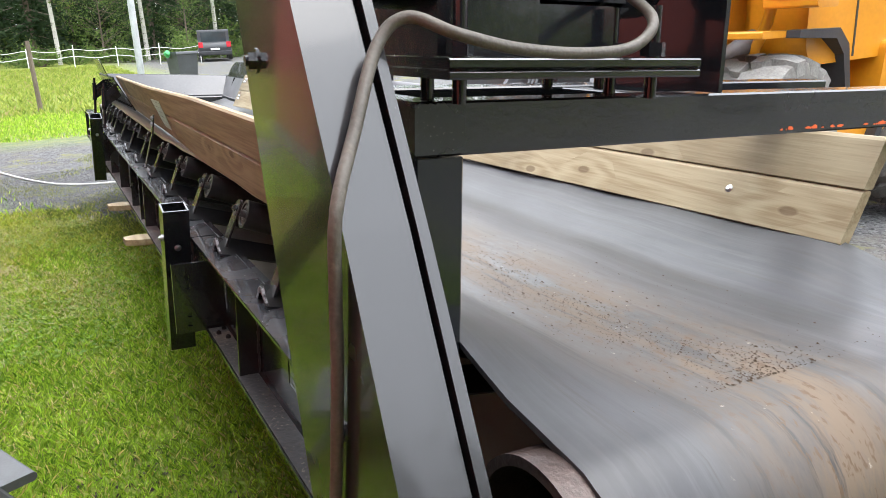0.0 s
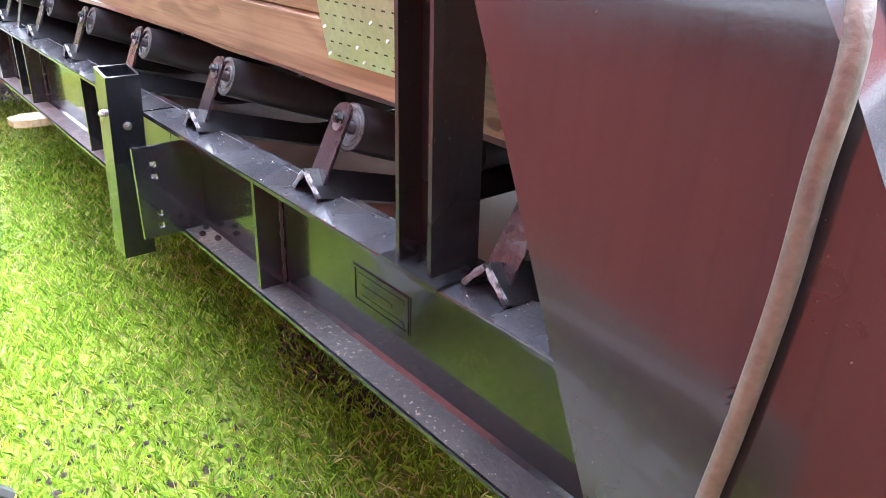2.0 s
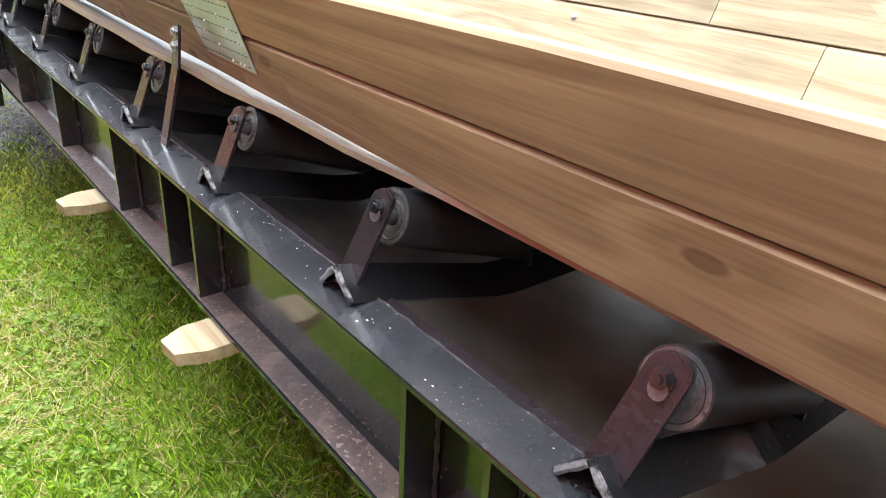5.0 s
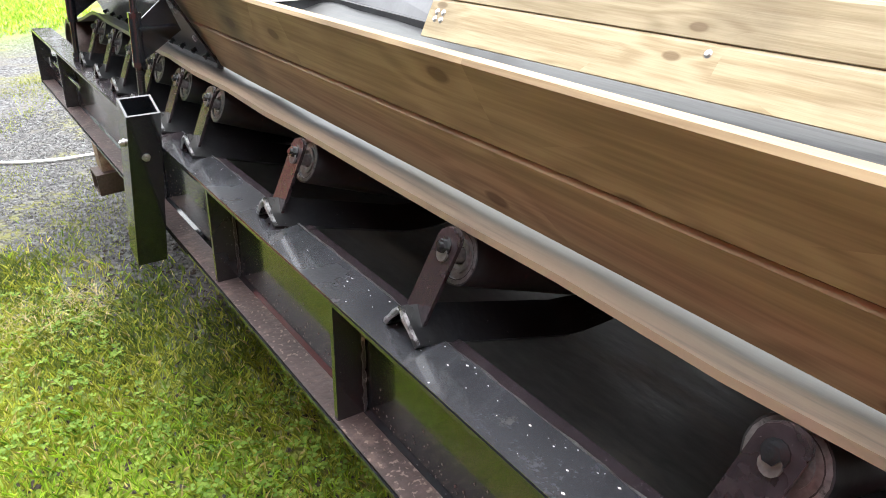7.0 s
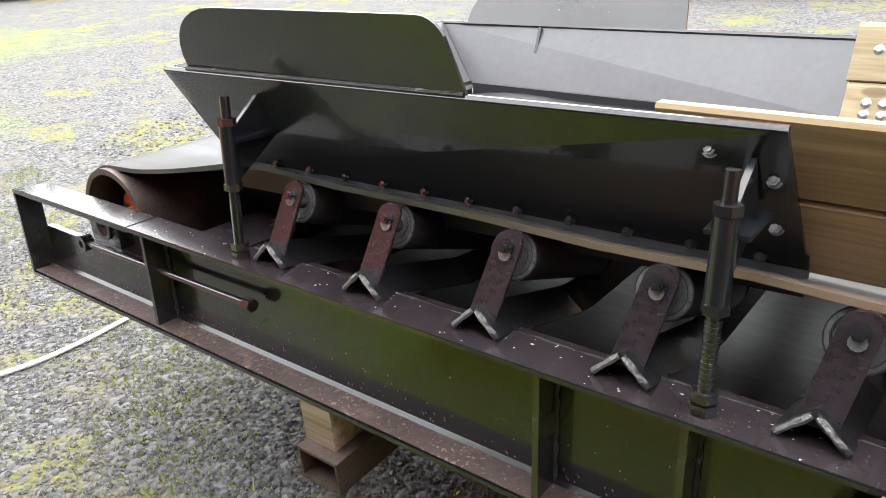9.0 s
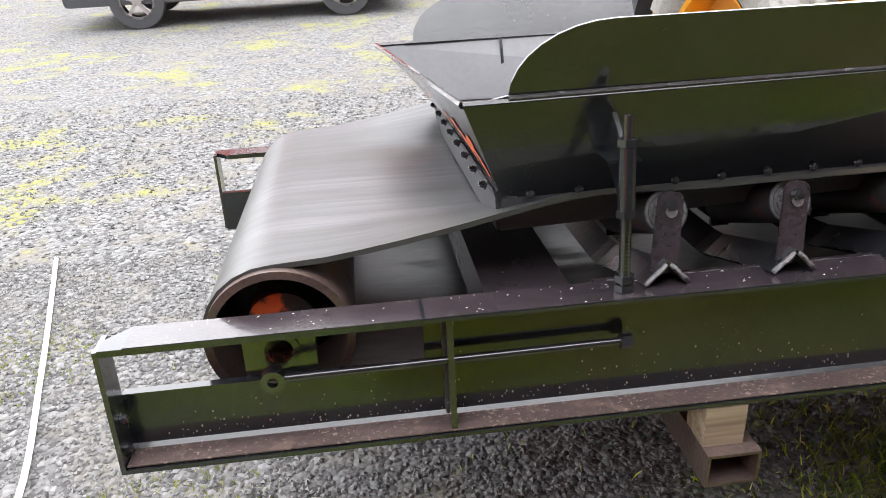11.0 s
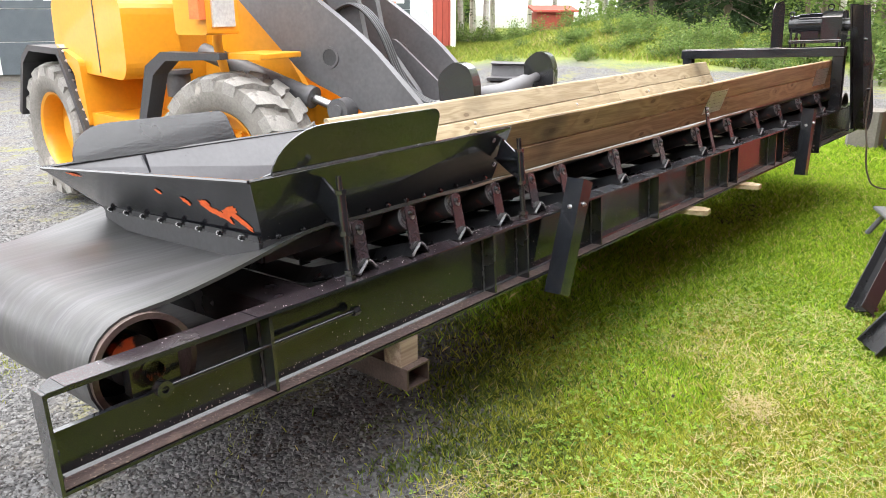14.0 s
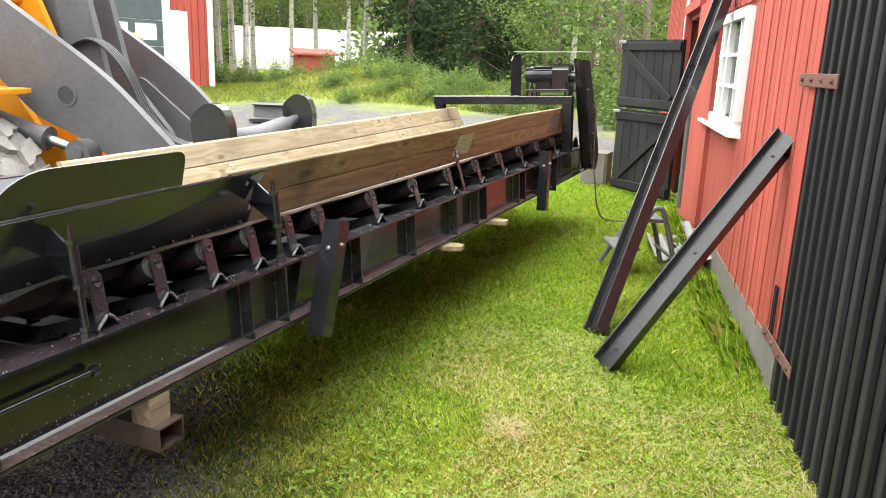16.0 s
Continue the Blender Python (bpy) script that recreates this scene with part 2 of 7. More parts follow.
ROLLER = mat("roller_paint", (0.02, 0.02, 0.022), 0.3, 0, 10, 0.5, 0.1, (0.22, 0.06, 0.045), 0.64, 6.0)
ORANGE = mat("orange_primer", (0.75, 0.13, 0.03), 0.5, 0, 12, 0.3, 0.1)
HUB = mat("flaking_orange_hub", (0.02, 0.018, 0.018), 0.4, 0, 12, 0.3, 0.1, (0.6, 0.11, 0.03), 0.56, 9.0)
RIM = mat("rust_brown_rim", (0.070, 0.048, 0.042), 0.42, 0.2, 20, 0.5, 0.4, (0.15, 0.09, 0.073), 0.62, 6.0)
HOPIN = specks(mat("dull_grey_primer", (0.06, 0.059, 0.066), 0.34, 0, 10, 0.16, 0.06, coat=0.2, spec=0.6), (0.02, 0.02, 0.022), 45, 0.74)
ZINC = mat("zinc_plate", (0.52, 0.54, 0.50), 0.28, 0.85, 18, 0.2, 0.2, (0.38, 0.42, 0.38), 0.6, 14.0)
CABLE = mat("grey_brown_cable", (0.095, 0.084, 0.068), 0.5, 0, 30, 0.35, 0.3, (0.16, 0.14, 0.115), 0.6, 30.0)
CAPS = mat("dull_bearing_cap", (0.2, 0.2, 0.205), 0.42, 0.8, 25, 0.5, 0.3, (0.03, 0.03, 0.03), 0.56, 25.0)
# near boards: the far boards' pine darkened for the shaded outer face, and weathered
WOOD_OUT = wood("weathered_shaded_board", (0.285, 0.212, 0.122), (0.182, 0.126, 0.070))
WOOD_IN = wood("new_pine_board", (0.335, 0.275, 0.175), (0.23, 0.175, 0.10))
WOOD_BLOCK = wood("weathered_block", (0.3, 0.24, 0.18), (0.17, 0.12, 0.09), knots=False)
YELLOW = mat("loader_yellow", (0.62, 0.255, 0.013), 0.35, 0, 5, 0.1, 0.03, (0.45, 0.17, 0.02), 0.7, 3.0, coat=0.25)
GREYP = mat("loader_grey", (0.074, 0.073, 0.078), 0.5, 0, 6, 0.25, 0.12, (0.12, 0.115, 0.11), 0.64, 3.0)
DARKP = mat("dark_plastic", (0.03, 0.031, 0.034), 0.5, 0, 10, 0.3, 0.1)
TYRE = mat("dusty_tyre", (0.16, 0.15, 0.135), 0.85, 0, 10, 0.35, 0.4, (0.3, 0.28, 0.25), 0.56, 4.0)
LUG = mat("dusty_tread_rubber", (0.22, 0.21, 0.195), 0.85, 0, 14, 0.35, 0.4, (0.12, 0.115, 0.105), 0.56, 7.0)
GLASS = mat("dark_glass", (0.03, 0.04, 0.045), 0.06, 0, 4, 0.2, 0.0)
REDW = mat("barn_red_paint", (0.32, 0.055, 0.037), 0.75, 0, 4, 0.22, 0.3, (0.21, 0.036, 0.027), 0.66, 3.0, stretch=(1, 1, 0.15), rand=0.10)
BLACKW = mat("black_stained_board", (0.014, 0.0145, 0.016), 0.6, 0, 5, 0.5, 0.35, (0.035, 0.034, 0.033), 0.64, 5.0, stretch=(1, 1, 0.12), rand=0.3, spec=0.3)
WHITEW = mat("white_paint", (0.75, 0.75, 0.74), 0.5, 0, 8, 0.08, 0.05)
CONC = mat("concrete", (0.15, 0.14, 0.122), 0.9, 0, 6, 0.3, 0.4)
WHITE_CLOTH = mat("white_sheet_roof", (0.8, 0.82, 0.84), 0.5, 0, 1, 0.05, 0.05)
BARK = mat("bark", (0.14, 0.11, 0.085), 0.9, 0, 8, 0.5, 0.6, stretch=(1, 1, 0.3))
BIRCH = mat("birch_bark", (0.42, 0.40, 0.36), 0.8, 0, 5, 0.2, 0.3, (0.06, 0.055, 0.05), 0.56, 4.0, stretch=(1, 1, 2.5))
SHEETP = mat("pale_grey_plastic", (0.17, 0.175, 0.17), 0.5, 0, 20, 0.2, 0.1)
GREYSTOOL = mat("grey_plastic", (0.09, 0.095, 0.10), 0.5, 0, 20, 0.15, 0.1)
BROWNH = mat("rusty_hinge", (0.13, 0.06, 0.045), 0.8, 0.2, 30, 0.5, 0.5)
REDCAR = mat("red_car_paint", (0.45, 0.02, 0.03), 0.25, 0, 5, 0.05, 0.0, coat=0.6)
WHITECAR = mat("white_car_paint", (0.75, 0.76, 0.78), 0.25, 0, 5, 0.04, 0.0, coat=0.6)
GREEN = mat("green_lid", (0.05, 0.33, 0.1), 0.5)
GREYBIN = mat("grey_bin_plastic", (0.05, 0.055, 0.06), 0.5)
LAMP = mat("clear_lamp_glass", (0.6, 0.6, 0.58), 0.08, 0.3)
PANEG = mat("greenish_sheet", (0.45, 0.55, 0.42), 0.3, 0, 6, 0.1, 0.05)


def belt_rubber():
    """Worn conveyor rubber: long scuffs, and soil carried towards the head end."""
    m = mat("conveyor_rubber", (0.042, 0.042, 0.046), 0.36, 0, 5, 0.45, 0.16, stretch=(0.25, 1, 1), spec=0.32)
    n, l = m.node_tree.nodes, m.node_tree.links
    b = n["Principled BSDF"]
    base = b.inputs["Base Color"].links[0].from_socket
    tc = n.new("ShaderNodeTexCoord")

    def field(sx, sy, scale, detail, lo, hi):
        mp = n.new("ShaderNodeMapping")
        mp.inputs["Scale"].default_value = (sx, sy, 1)
        l.new(tc.outputs["Object"], mp.inputs[0])
        t = n.new("ShaderNodeTexNoise")
        t.inputs["Scale"].default_value, t.inputs["Detail"].default_value, t.inputs["Roughness"].default_value = scale, detail, 0.68
        l.new(mp.outputs[0], t.inputs[0])
        r = n.new("ShaderNodeMapRange")
        r.inputs[1].default_value, r.inputs[2].default_value = lo, hi
        l.new(t.outputs[0], r.inputs[0])
        return r.outputs[0]

    def times(a, c):
        t = n.new("ShaderNodeMath")
        t.operation = "MULTIPLY"
        for k, v in enumerate((a, c)):
            if isinstance(v, float):
                t.inputs[k].default_value = v
            else:
                l.new(v, t.inputs[k])
        return t.outputs[0]

    def over(fac, a, col):
        t = n.new("ShaderNodeMix")
        t.data_type = "RGBA"
        l.new(fac, t.inputs[0])
        l.new(a, t.inputs[6])
        t.inputs[7].default_value = (*col, 1)
        return t.outputs[2]

    sep = n.new("ShaderNodeSeparateXYZ")
    l.new(tc.outputs["Object"], sep.inputs[0])
    head = n.new("ShaderNodeMapRange")
    head.inputs[1].default_value, head.inputs[2].default_value = 3.2, 6.2
    l.new(sep.outputs[0], head.inputs[0])
    lane = n.new("ShaderNodeMapRange")
    dist = n.new("ShaderNodeMath")
    dist.operation = "SUBTRACT"
    l.new(sep.outputs[1], dist.inputs[0])
    dist.inputs[1].default_value = 0.52
    ab = n.new("ShaderNodeMath")
    ab.operation = "ABSOLUTE"
    l.new(dist.outputs[0], ab.inputs[0])
    lane.inputs[1].default_value, lane.inputs[2].default_value, lane.inputs[3].default_value, lane.inputs[4].default_value = 0.03, 0.22, 1.0, 0.0
    l.new(ab.outputs[0], lane.inputs[0])
    dust = times(head.outputs[0], field(0.8, 2.0, 2.2, 6, 0.3, 0.62))
    soil = times(times(head.outputs[0], lane.outputs[0]), field(0.9, 3.0, 4.0, 8, 0.36, 0.56))
    crumb = times(times(head.outputs[0], lane.outputs[0]), field(3.0, 6.0, 14.0, 8, 0.56, 0.61))
    scuff = times(field(0.35, 14.0, 3.0, 6, 0.48, 0.66), 0.45)
    col = over(scuff, base, (0.13, 0.13, 0.133))
    bands = field(0.06, 2.2, 3.0, 4, 0.42, 0.58)
    col = over(times(bands, 0.55), col, (0.03, 0.032, 0.028))
    col = over(times(dust, 0.75), col, (0.088, 0.088, 0.094))
    col = over(times(soil, 0.8), col, (0.17, 0.125, 0.085))
    col = over(times(head.outputs[0], field(0.5, 9.0, 5.0, 8, 0.55, 0.66)), col, (0.055, 0.052, 0.05))
    col = over(times(times(head.outputs[0], lane.outputs[0]), field(4.0, 4.0, 9.0, 8, 0.66, 0.70)), col, (0.42, 0.38, 0.32))
    col = over(crumb, col, (0.10, 0.065, 0.04))
    # near edge painted dusty tan beside the boards; its paleness stands for skylight
    lip = n.new("ShaderNodeMapRange")
    lip.inputs[1].default_value, lip.inputs[2].default_value, lip.inputs[3].default_value, lip.inputs[4].default_value = 0.155, 0.185, 1.0, 0.0
    l.new(sep.outputs[1], lip.inputs[0])
    along = n.new("ShaderNodeMapRange")
    along.inputs[1].default_value, along.inputs[2].default_value = 1.2, 1.9
    l.new(sep.outputs[0], along.inputs[0])
    gone = n.new("ShaderNodeMapRange")
    gone.inputs[1].default_value, gone.inputs[2].default_value, gone.inputs[3].default_value, gone.inputs[4].default_value = 5.0, 5.7, 1.0, 0.0
    l.new(sep.outputs[0], gone.inputs[0])
    worn = times(times(times(lip.outputs[0], along.outputs[0]), gone.outputs[0]), field(0.5, 6.0, 6.0, 6, 0.22, 0.5))
    col = over(times(worn, 0.9), col, (0.30, 0.225, 0.165))
    col = over(times(worn, field(1.2, 1.0, 1.6, 3, 0.6, 0.66)), col, (0.26, 0.13, 0.10))
    l.new(col, b.inputs["Base Color"])
    rr = n.new("ShaderNodeMapRange")
    rr.inputs[3].default_value, rr.inputs[4].default_value = 0.35, 0.8
    l.new(soil, rr.inputs[0])
    l.new(rr.outputs[0], b.inputs["Roughness"])
    return m


RUBBER = belt_rubber()
RUBBER_IN = mat("dusty_rubber_back", (0.045, 0.044, 0.042), 0.42, 0, 6, 0.6, 0.2, (0.1, 0.092, 0.08), 0.56, 3.2, stretch=(0.5, 1.5, 1))


def spread_dust(m, x0, x1, colour):
    """Dust carried onto a surface, thicker from x0 to x1 along the conveyor."""
    n, l = m.node_tree.nodes, m.node_tree.links
    b = n["Principled BSDF"]
    base = b.inputs["Base Color"].links[0].from_socket
    tc, sep = n.new("ShaderNodeTexCoord"), n.new("ShaderNodeSeparateXYZ")
    l.new(tc.outputs["Object"], sep.inputs[0])
    ns = n.new("ShaderNodeTexNoise")
    ns.inputs["Scale"].default_value, ns.inputs["Detail"].default_value = 5.0, 7
    l.new(tc.outputs["Object"], ns.inputs[0])
    add = n.new("ShaderNodeMath")
    add.operation = "MULTIPLY_ADD"
    l.new(ns.outputs[0], add.inputs[0])
    add.inputs[1].default_value = 2.4
    l.new(sep.outputs[0], add.inputs[2])
    r = n.new("ShaderNodeMapRange")
    r.inputs[1].default_value, r.inputs[2].default_value = x0 + 1.2, x1 + 1.2
    l.new(add.outputs[0], r.inputs[0])
    mx = n.new("ShaderNodeMix")
    mx.data_type = "RGBA"
    mx.inputs[7].default_value = (*colour, 1)
    l.new(r.outputs[0], mx.inputs[0])
    l.new(base, mx.inputs[6])
    l.new(mx.outputs[2], b.inputs["Base Color"])


spread_dust(RUBBER_IN, 3.4, 5.2, (0.30, 0.265, 0.21))


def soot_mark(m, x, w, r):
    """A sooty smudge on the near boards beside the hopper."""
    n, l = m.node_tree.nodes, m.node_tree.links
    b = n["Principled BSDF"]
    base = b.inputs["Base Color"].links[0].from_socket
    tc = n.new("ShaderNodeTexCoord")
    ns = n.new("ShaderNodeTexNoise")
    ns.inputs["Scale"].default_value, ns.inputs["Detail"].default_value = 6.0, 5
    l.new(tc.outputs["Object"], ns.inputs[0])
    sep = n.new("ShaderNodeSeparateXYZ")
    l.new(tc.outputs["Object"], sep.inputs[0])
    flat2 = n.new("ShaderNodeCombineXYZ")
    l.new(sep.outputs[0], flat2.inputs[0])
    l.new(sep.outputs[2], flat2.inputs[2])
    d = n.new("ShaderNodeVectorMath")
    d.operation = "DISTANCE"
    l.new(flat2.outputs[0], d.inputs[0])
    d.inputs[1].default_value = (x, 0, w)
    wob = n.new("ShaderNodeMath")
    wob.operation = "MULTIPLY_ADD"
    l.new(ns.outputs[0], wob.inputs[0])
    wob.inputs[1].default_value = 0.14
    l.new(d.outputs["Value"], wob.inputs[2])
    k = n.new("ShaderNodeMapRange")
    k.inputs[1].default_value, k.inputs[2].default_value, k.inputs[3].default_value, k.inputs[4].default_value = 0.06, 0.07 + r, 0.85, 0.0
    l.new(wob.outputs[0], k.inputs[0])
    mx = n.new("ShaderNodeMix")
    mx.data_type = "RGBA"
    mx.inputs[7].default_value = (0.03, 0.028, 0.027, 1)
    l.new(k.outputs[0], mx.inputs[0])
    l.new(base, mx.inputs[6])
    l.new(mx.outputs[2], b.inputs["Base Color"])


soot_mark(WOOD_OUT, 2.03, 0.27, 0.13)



def leafy(name, a, b2, rough=0.6, dry=None):
    """Leaves: two greens by island, a little light through them."""
    m = bpy.data.materials.new(name)
    m.use_nodes = True
    n, l = m.node_tree.nodes, m.node_tree.links
    b = n["Principled BSDF"]
    geo = n.new("ShaderNodeNewGeometry")
    mx = n.new("ShaderNodeMix")
    mx.data_type = "RGBA"
    mx.inputs[6].default_value, mx.inputs[7].default_value = (*a, 1), (*b2, 1)
    l.new(geo.outputs["Random Per Island"], mx.inputs[0])
    tone = mx.outputs[2]
    if dry:
        far_r = n.new("ShaderNodeMath")
        far_r.operation = "MULTIPLY"
        far_r.inputs[1].default_value = 17.3
        l.new(geo.outputs["Random Per Island"], far_r.inputs[0])
        frac = n.new("ShaderNodeMath")
        frac.operation = "FRACT"
        l.new(far_r.outputs[0], frac.inputs[0])
        few = n.new("ShaderNodeMath")
        few.operation = "GREATER_THAN"
        few.inputs[1].default_value = 0.92
        l.new(frac.outputs[0], few.inputs[0])
        m3 = n.new("ShaderNodeMix")
        m3.data_type = "RGBA"
        m3.inputs[7].default_value = (*dry, 1)
        l.new(few.outputs[0], m3.inputs[0])
        l.new(tone, m3.inputs[6])
        tone = m3.outputs[2]
    l.new(tone, b.inputs["Base Color"])
    b.inputs["Roughness"].default_value = rough
    b.inputs["Specular IOR Level"].default_value = 0.25
    tr = n.new("ShaderNodeBsdfTranslucent")
    l.new(tone, tr.inputs[0])
    ms = n.new("ShaderNodeMixShader")
    ms.inputs[0].default_value = 0.48
    l.new(b.outputs[0], ms.inputs[1])
    l.new(tr.outputs[0], ms.inputs[2])
    l.new(ms.outputs[0], n["Material Output"].inputs[0])
    return m


SPRUCE = leafy("spruce_needles", (0.025, 0.05, 0.02), (0.06, 0.1, 0.04))
LEAF = leafy("birch_leaves", (0.08, 0.13, 0.03), (0.2, 0.22, 0.06))
BUSH = leafy("bush_leaves", (0.07, 0.13, 0.03), (0.19, 0.26, 0.07))
GRASS = leafy("grass_blades", (0.10, 0.22, 0.015), (0.52, 0.74, 0.07), dry=(0.72, 0.62, 0.25))
CLOVER = leafy("clover_leaves", (0.10, 0.21, 0.025), (0.32, 0.45, 0.08))
WEED = leafy("weed_leaves", (0.07, 0.12, 0.02), (0.22, 0.27, 0.06))
MOSS = leafy("moss_tuft", (0.13, 0.16, 0.03), (0.30, 0.32, 0.08))
GRASS_DRY = leafy("parched_grass_blades", (0.20, 0.24, 0.02), (0.60, 0.62, 0.11), dry=(0.7, 0.58, 0.26))
STRAW = leafy("dry_straw", (0.42, 0.34, 0.16), (0.6, 0.5, 0.28))


# ---- mesh building ----
class Mesh:
    """Collects solids in one list of corners and faces."""

    def __init__(self):
        self.v, self.f, self.smooth = [], [], []

    def add(self, verts, faces, smooth=False, m=None):
        k = len(self.v)
        self.v += [tuple(m @ Vector(p)) if m is not None else tuple(p) for p in verts]
        self.f += [tuple(i + k for i in f) for f in faces]
        self.smooth += [smooth] * len(faces)
        return self

    def box(self, x0, x1, y0, y1, z0, z1, c=0.0, m=None):
        """A box with its long edges broken by c."""
        if c <= 0:
            v = [(x, y, z) for x in (x0, x1) for y in (y0, y1) for z in (z0, z1)]
            return self.add(v, [(0, 1, 3, 2), (4, 6, 7, 5), (0, 4, 5, 1), (2, 3, 7, 6), (0, 2, 6, 4), (1, 5, 7, 3)], m=m)
        d = (x1 - x0, y1 - y0, z1 - z0)
        k = d.index(max(d))
        lo, hi = [x0, y0, z0], [x1, y1, z1]
        i, j = [q for q in range(3) if q != k]
        ring = [(lo[i] + c, lo[j]), (hi[i] - c, lo[j]), (hi[i], lo[j] + c), (hi[i], hi[j] - c), (hi[i] - c, hi[j]), (lo[i] + c, hi[j]),
                (lo[i], hi[j] - c), (lo[i], lo[j] + c)]
        v = []
        for e in (lo[k], hi[k]):
            for p in ring:
                q = [0, 0, 0]
                q[i], q[j], q[k] = p[0], p[1], e
                v.append(q)
        f = [(a, (a + 1) % 8, 8 + (a + 1) % 8, 8 + a) for a in range(8)] + [tuple(range(7, -1, -1)), tuple(range(8, 16))]
        return self.add(v, f, m=m)

    def prism(self, poly, a, b, axis=1, m=None, smooth=False):
        """A flat outline pushed from a to b along an axis; the outline's two numbers are the other axes in order."""
        n = len(poly)
        o = [q for q in range(3) if q != axis]
        v = []
        for e in (a, b):
            for p in poly:
                q = [0, 0, 0]
                q[o[0]], q[o[1]], q[axis] = p[0], p[1], e
                v.append(q)
        f = [(i, (i + 1) % n, n + (i + 1) % n, n + i) for i in range(n)]
        self.add(v, f, smooth, m)
        k = len(self.v) - 2 * n
        self.f += [tuple(k + i for i in range(n - 1, -1, -1)), tuple(k + n + i for i in range(n))]
        self.smooth += [False, False]
        return self

    def cyl(self, p0, p1, r, r1=None, n=14, caps=True, hole=0.0):
        p0, p1 = Vector(p0), Vector(p1)
        r1 = r if r1 is None else r1
        q = (p1 - p0).to_track_quat("Z", "Y")
        ring = [Vector((math.cos(2 * math.pi * i / n), math.sin(2 * math.pi * i / n), 0)) for i in range(n)]
        v = [p0 + q @ (c * r) for c in ring] + [p1 + q @ (c * r1) for c in ring]
        self.add(v, [(i, (i + 1) % n, n + (i + 1) % n, n + i) for i in range(n)], True)
        if hole:
            vi = [p0 + q @ (c * hole) for c in ring] + [p1 + q @ (c * hole) for c in ring]
            self.add(vi, [(n + i, n + (i + 1) % n, (i + 1) % n, i) for i in range(n)], True)
            k = len(self.v) - 4 * n
            for i in range(n):
                j = (i + 1) % n
                self.f += [(k + j, k + i, k + 2 * n + i, k + 2 * n + j), (k + n + i, k + n + j, k + 3 * n + j, k + 3 * n + i)]
                self.smooth += [False, False]
        elif caps:
            k = len(self.v) - 2 * n
            self.f += [tuple(k + i for i in range(n - 1, -1, -1)), tuple(k + n + i for i in range(n))]
            self.smooth += [False, False]
        return self

    def bolt(self, p, d, r=0.008, h=0.006):
        """A hexagon head on a washer, pointing along d."""
        p, d = Vector(p), Vector(d).normalized()
        self.cyl(p, p + d * 0.002, r * 1.35, n=12)
        self.cyl(p + d * 0.002, p + d * (0.002 + h), r, n=6)
        self.cyl(p + d * (0.002 + h), p + d * (0.005 + h), r * 0.55, n=8)
        for i in range(-8, 0):
            self.smooth[i] = False
        return self

    def tube(self, pts, r, n=10, close=True):
        """A round bar along a line of points; r is one radius or one for each point."""
        pts = [Vector(p) for p in pts]
        rs = r if isinstance(r, (list, tuple)) else [r] * len(pts)
        v = []
        up = Vector((0, 0, 1))
        for i, p in enumerate(pts):
            d = (pts[min(i + 1, len(pts) - 1)] - pts[max(i - 1, 0)]).normalized()
            a = d.cross(up if abs(d.z) < 0.95 else Vector((1, 0, 0))).normalized()
            b = a.cross(d)
            v += [p + (a * math.cos(2 * math.pi * k / n) + b * math.sin(2 * math.pi * k / n)) * rs[i] for k in range(n)]
        f = [(i * n + k, i * n + (k + 1) % n, (i + 1) * n + (k + 1) % n, (i + 1) * n + k) for i in range(len(pts) - 1) for k in range(n)]
        self.add(v, f, True)
        if close:
            k = len(self.v) - len(v)
            self.f += [tuple(k + i for i in range(n - 1, -1, -1)), tuple(k + len(v) - n + i for i in range(n))]
            self.smooth += [False, False]
        return self

    def sheet(self, rows, thick=None, smooth=True):
        """A grid of points as a surface; with thick (a vector) a slab."""
        a, b = len(rows), len(rows[0])
        v = [p for r in rows for p in r]
        f = [(i * b + j, i * b + j + 1, (i + 1) * b + j + 1, (i + 1) * b + j) for i in range(a - 1) for j in range(b - 1)]
        if thick is None:
            return self.add(v, f, smooth)
        t = Vector(thick)
        k = len(v)
        v2 = v + [tuple(Vector(p) + t) for p in v]
        f2 = f + [tuple(q + k for q in reversed(g)) for g in f]
        rim = [j for j in range(b)] + [i * b + b - 1 for i in range(1, a)] + [(a - 1) * b + j for j in range(b - 2, -1, -1)] + [i * b for i in range(a - 2, 0, -1)]
        f2 += [(rim[(i + 1) % len(rim)], rim[i], rim[i] + k, rim[(i + 1) % len(rim)] + k) for i in range(len(rim))]
        return self.add(v2, f2, smooth)

    def data(self, name, material):
        me = bpy.data.meshes.new(name)
        me.from_pydata(self.v, [], self.f)
        me.polygons.foreach_set("use_smooth", self.smooth)
        for m in material if isinstance(material, (list, tuple)) else [material]:
            me.materials.append(m)
        me.update()
        if any(self.smooth):
            me.set_sharp_from_angle(angle=radians(40))
        return me


def part(name, mesh, material, parent=None, label="", at=None):
    ob = new(name, mesh.data(name, material) if isinstance(mesh, Mesh) else mesh)
    if parent is not None:
        ob.parent = parent
    if at is not None:
        ob.matrix_basis = at
    return tagged(ob, label) if label else ob


def thing(name, label, category, group="", kind="", at=None):
    ob = new(name)
    if at is not None:
        ob.matrix_basis = at
    return tagged(ob, label, category, group, kind)


def solid(name, mesh, material, label, category="", group="", kind="", at=None):
    return tagged(part(name, mesh, material, at=at), label, category, group, kind)


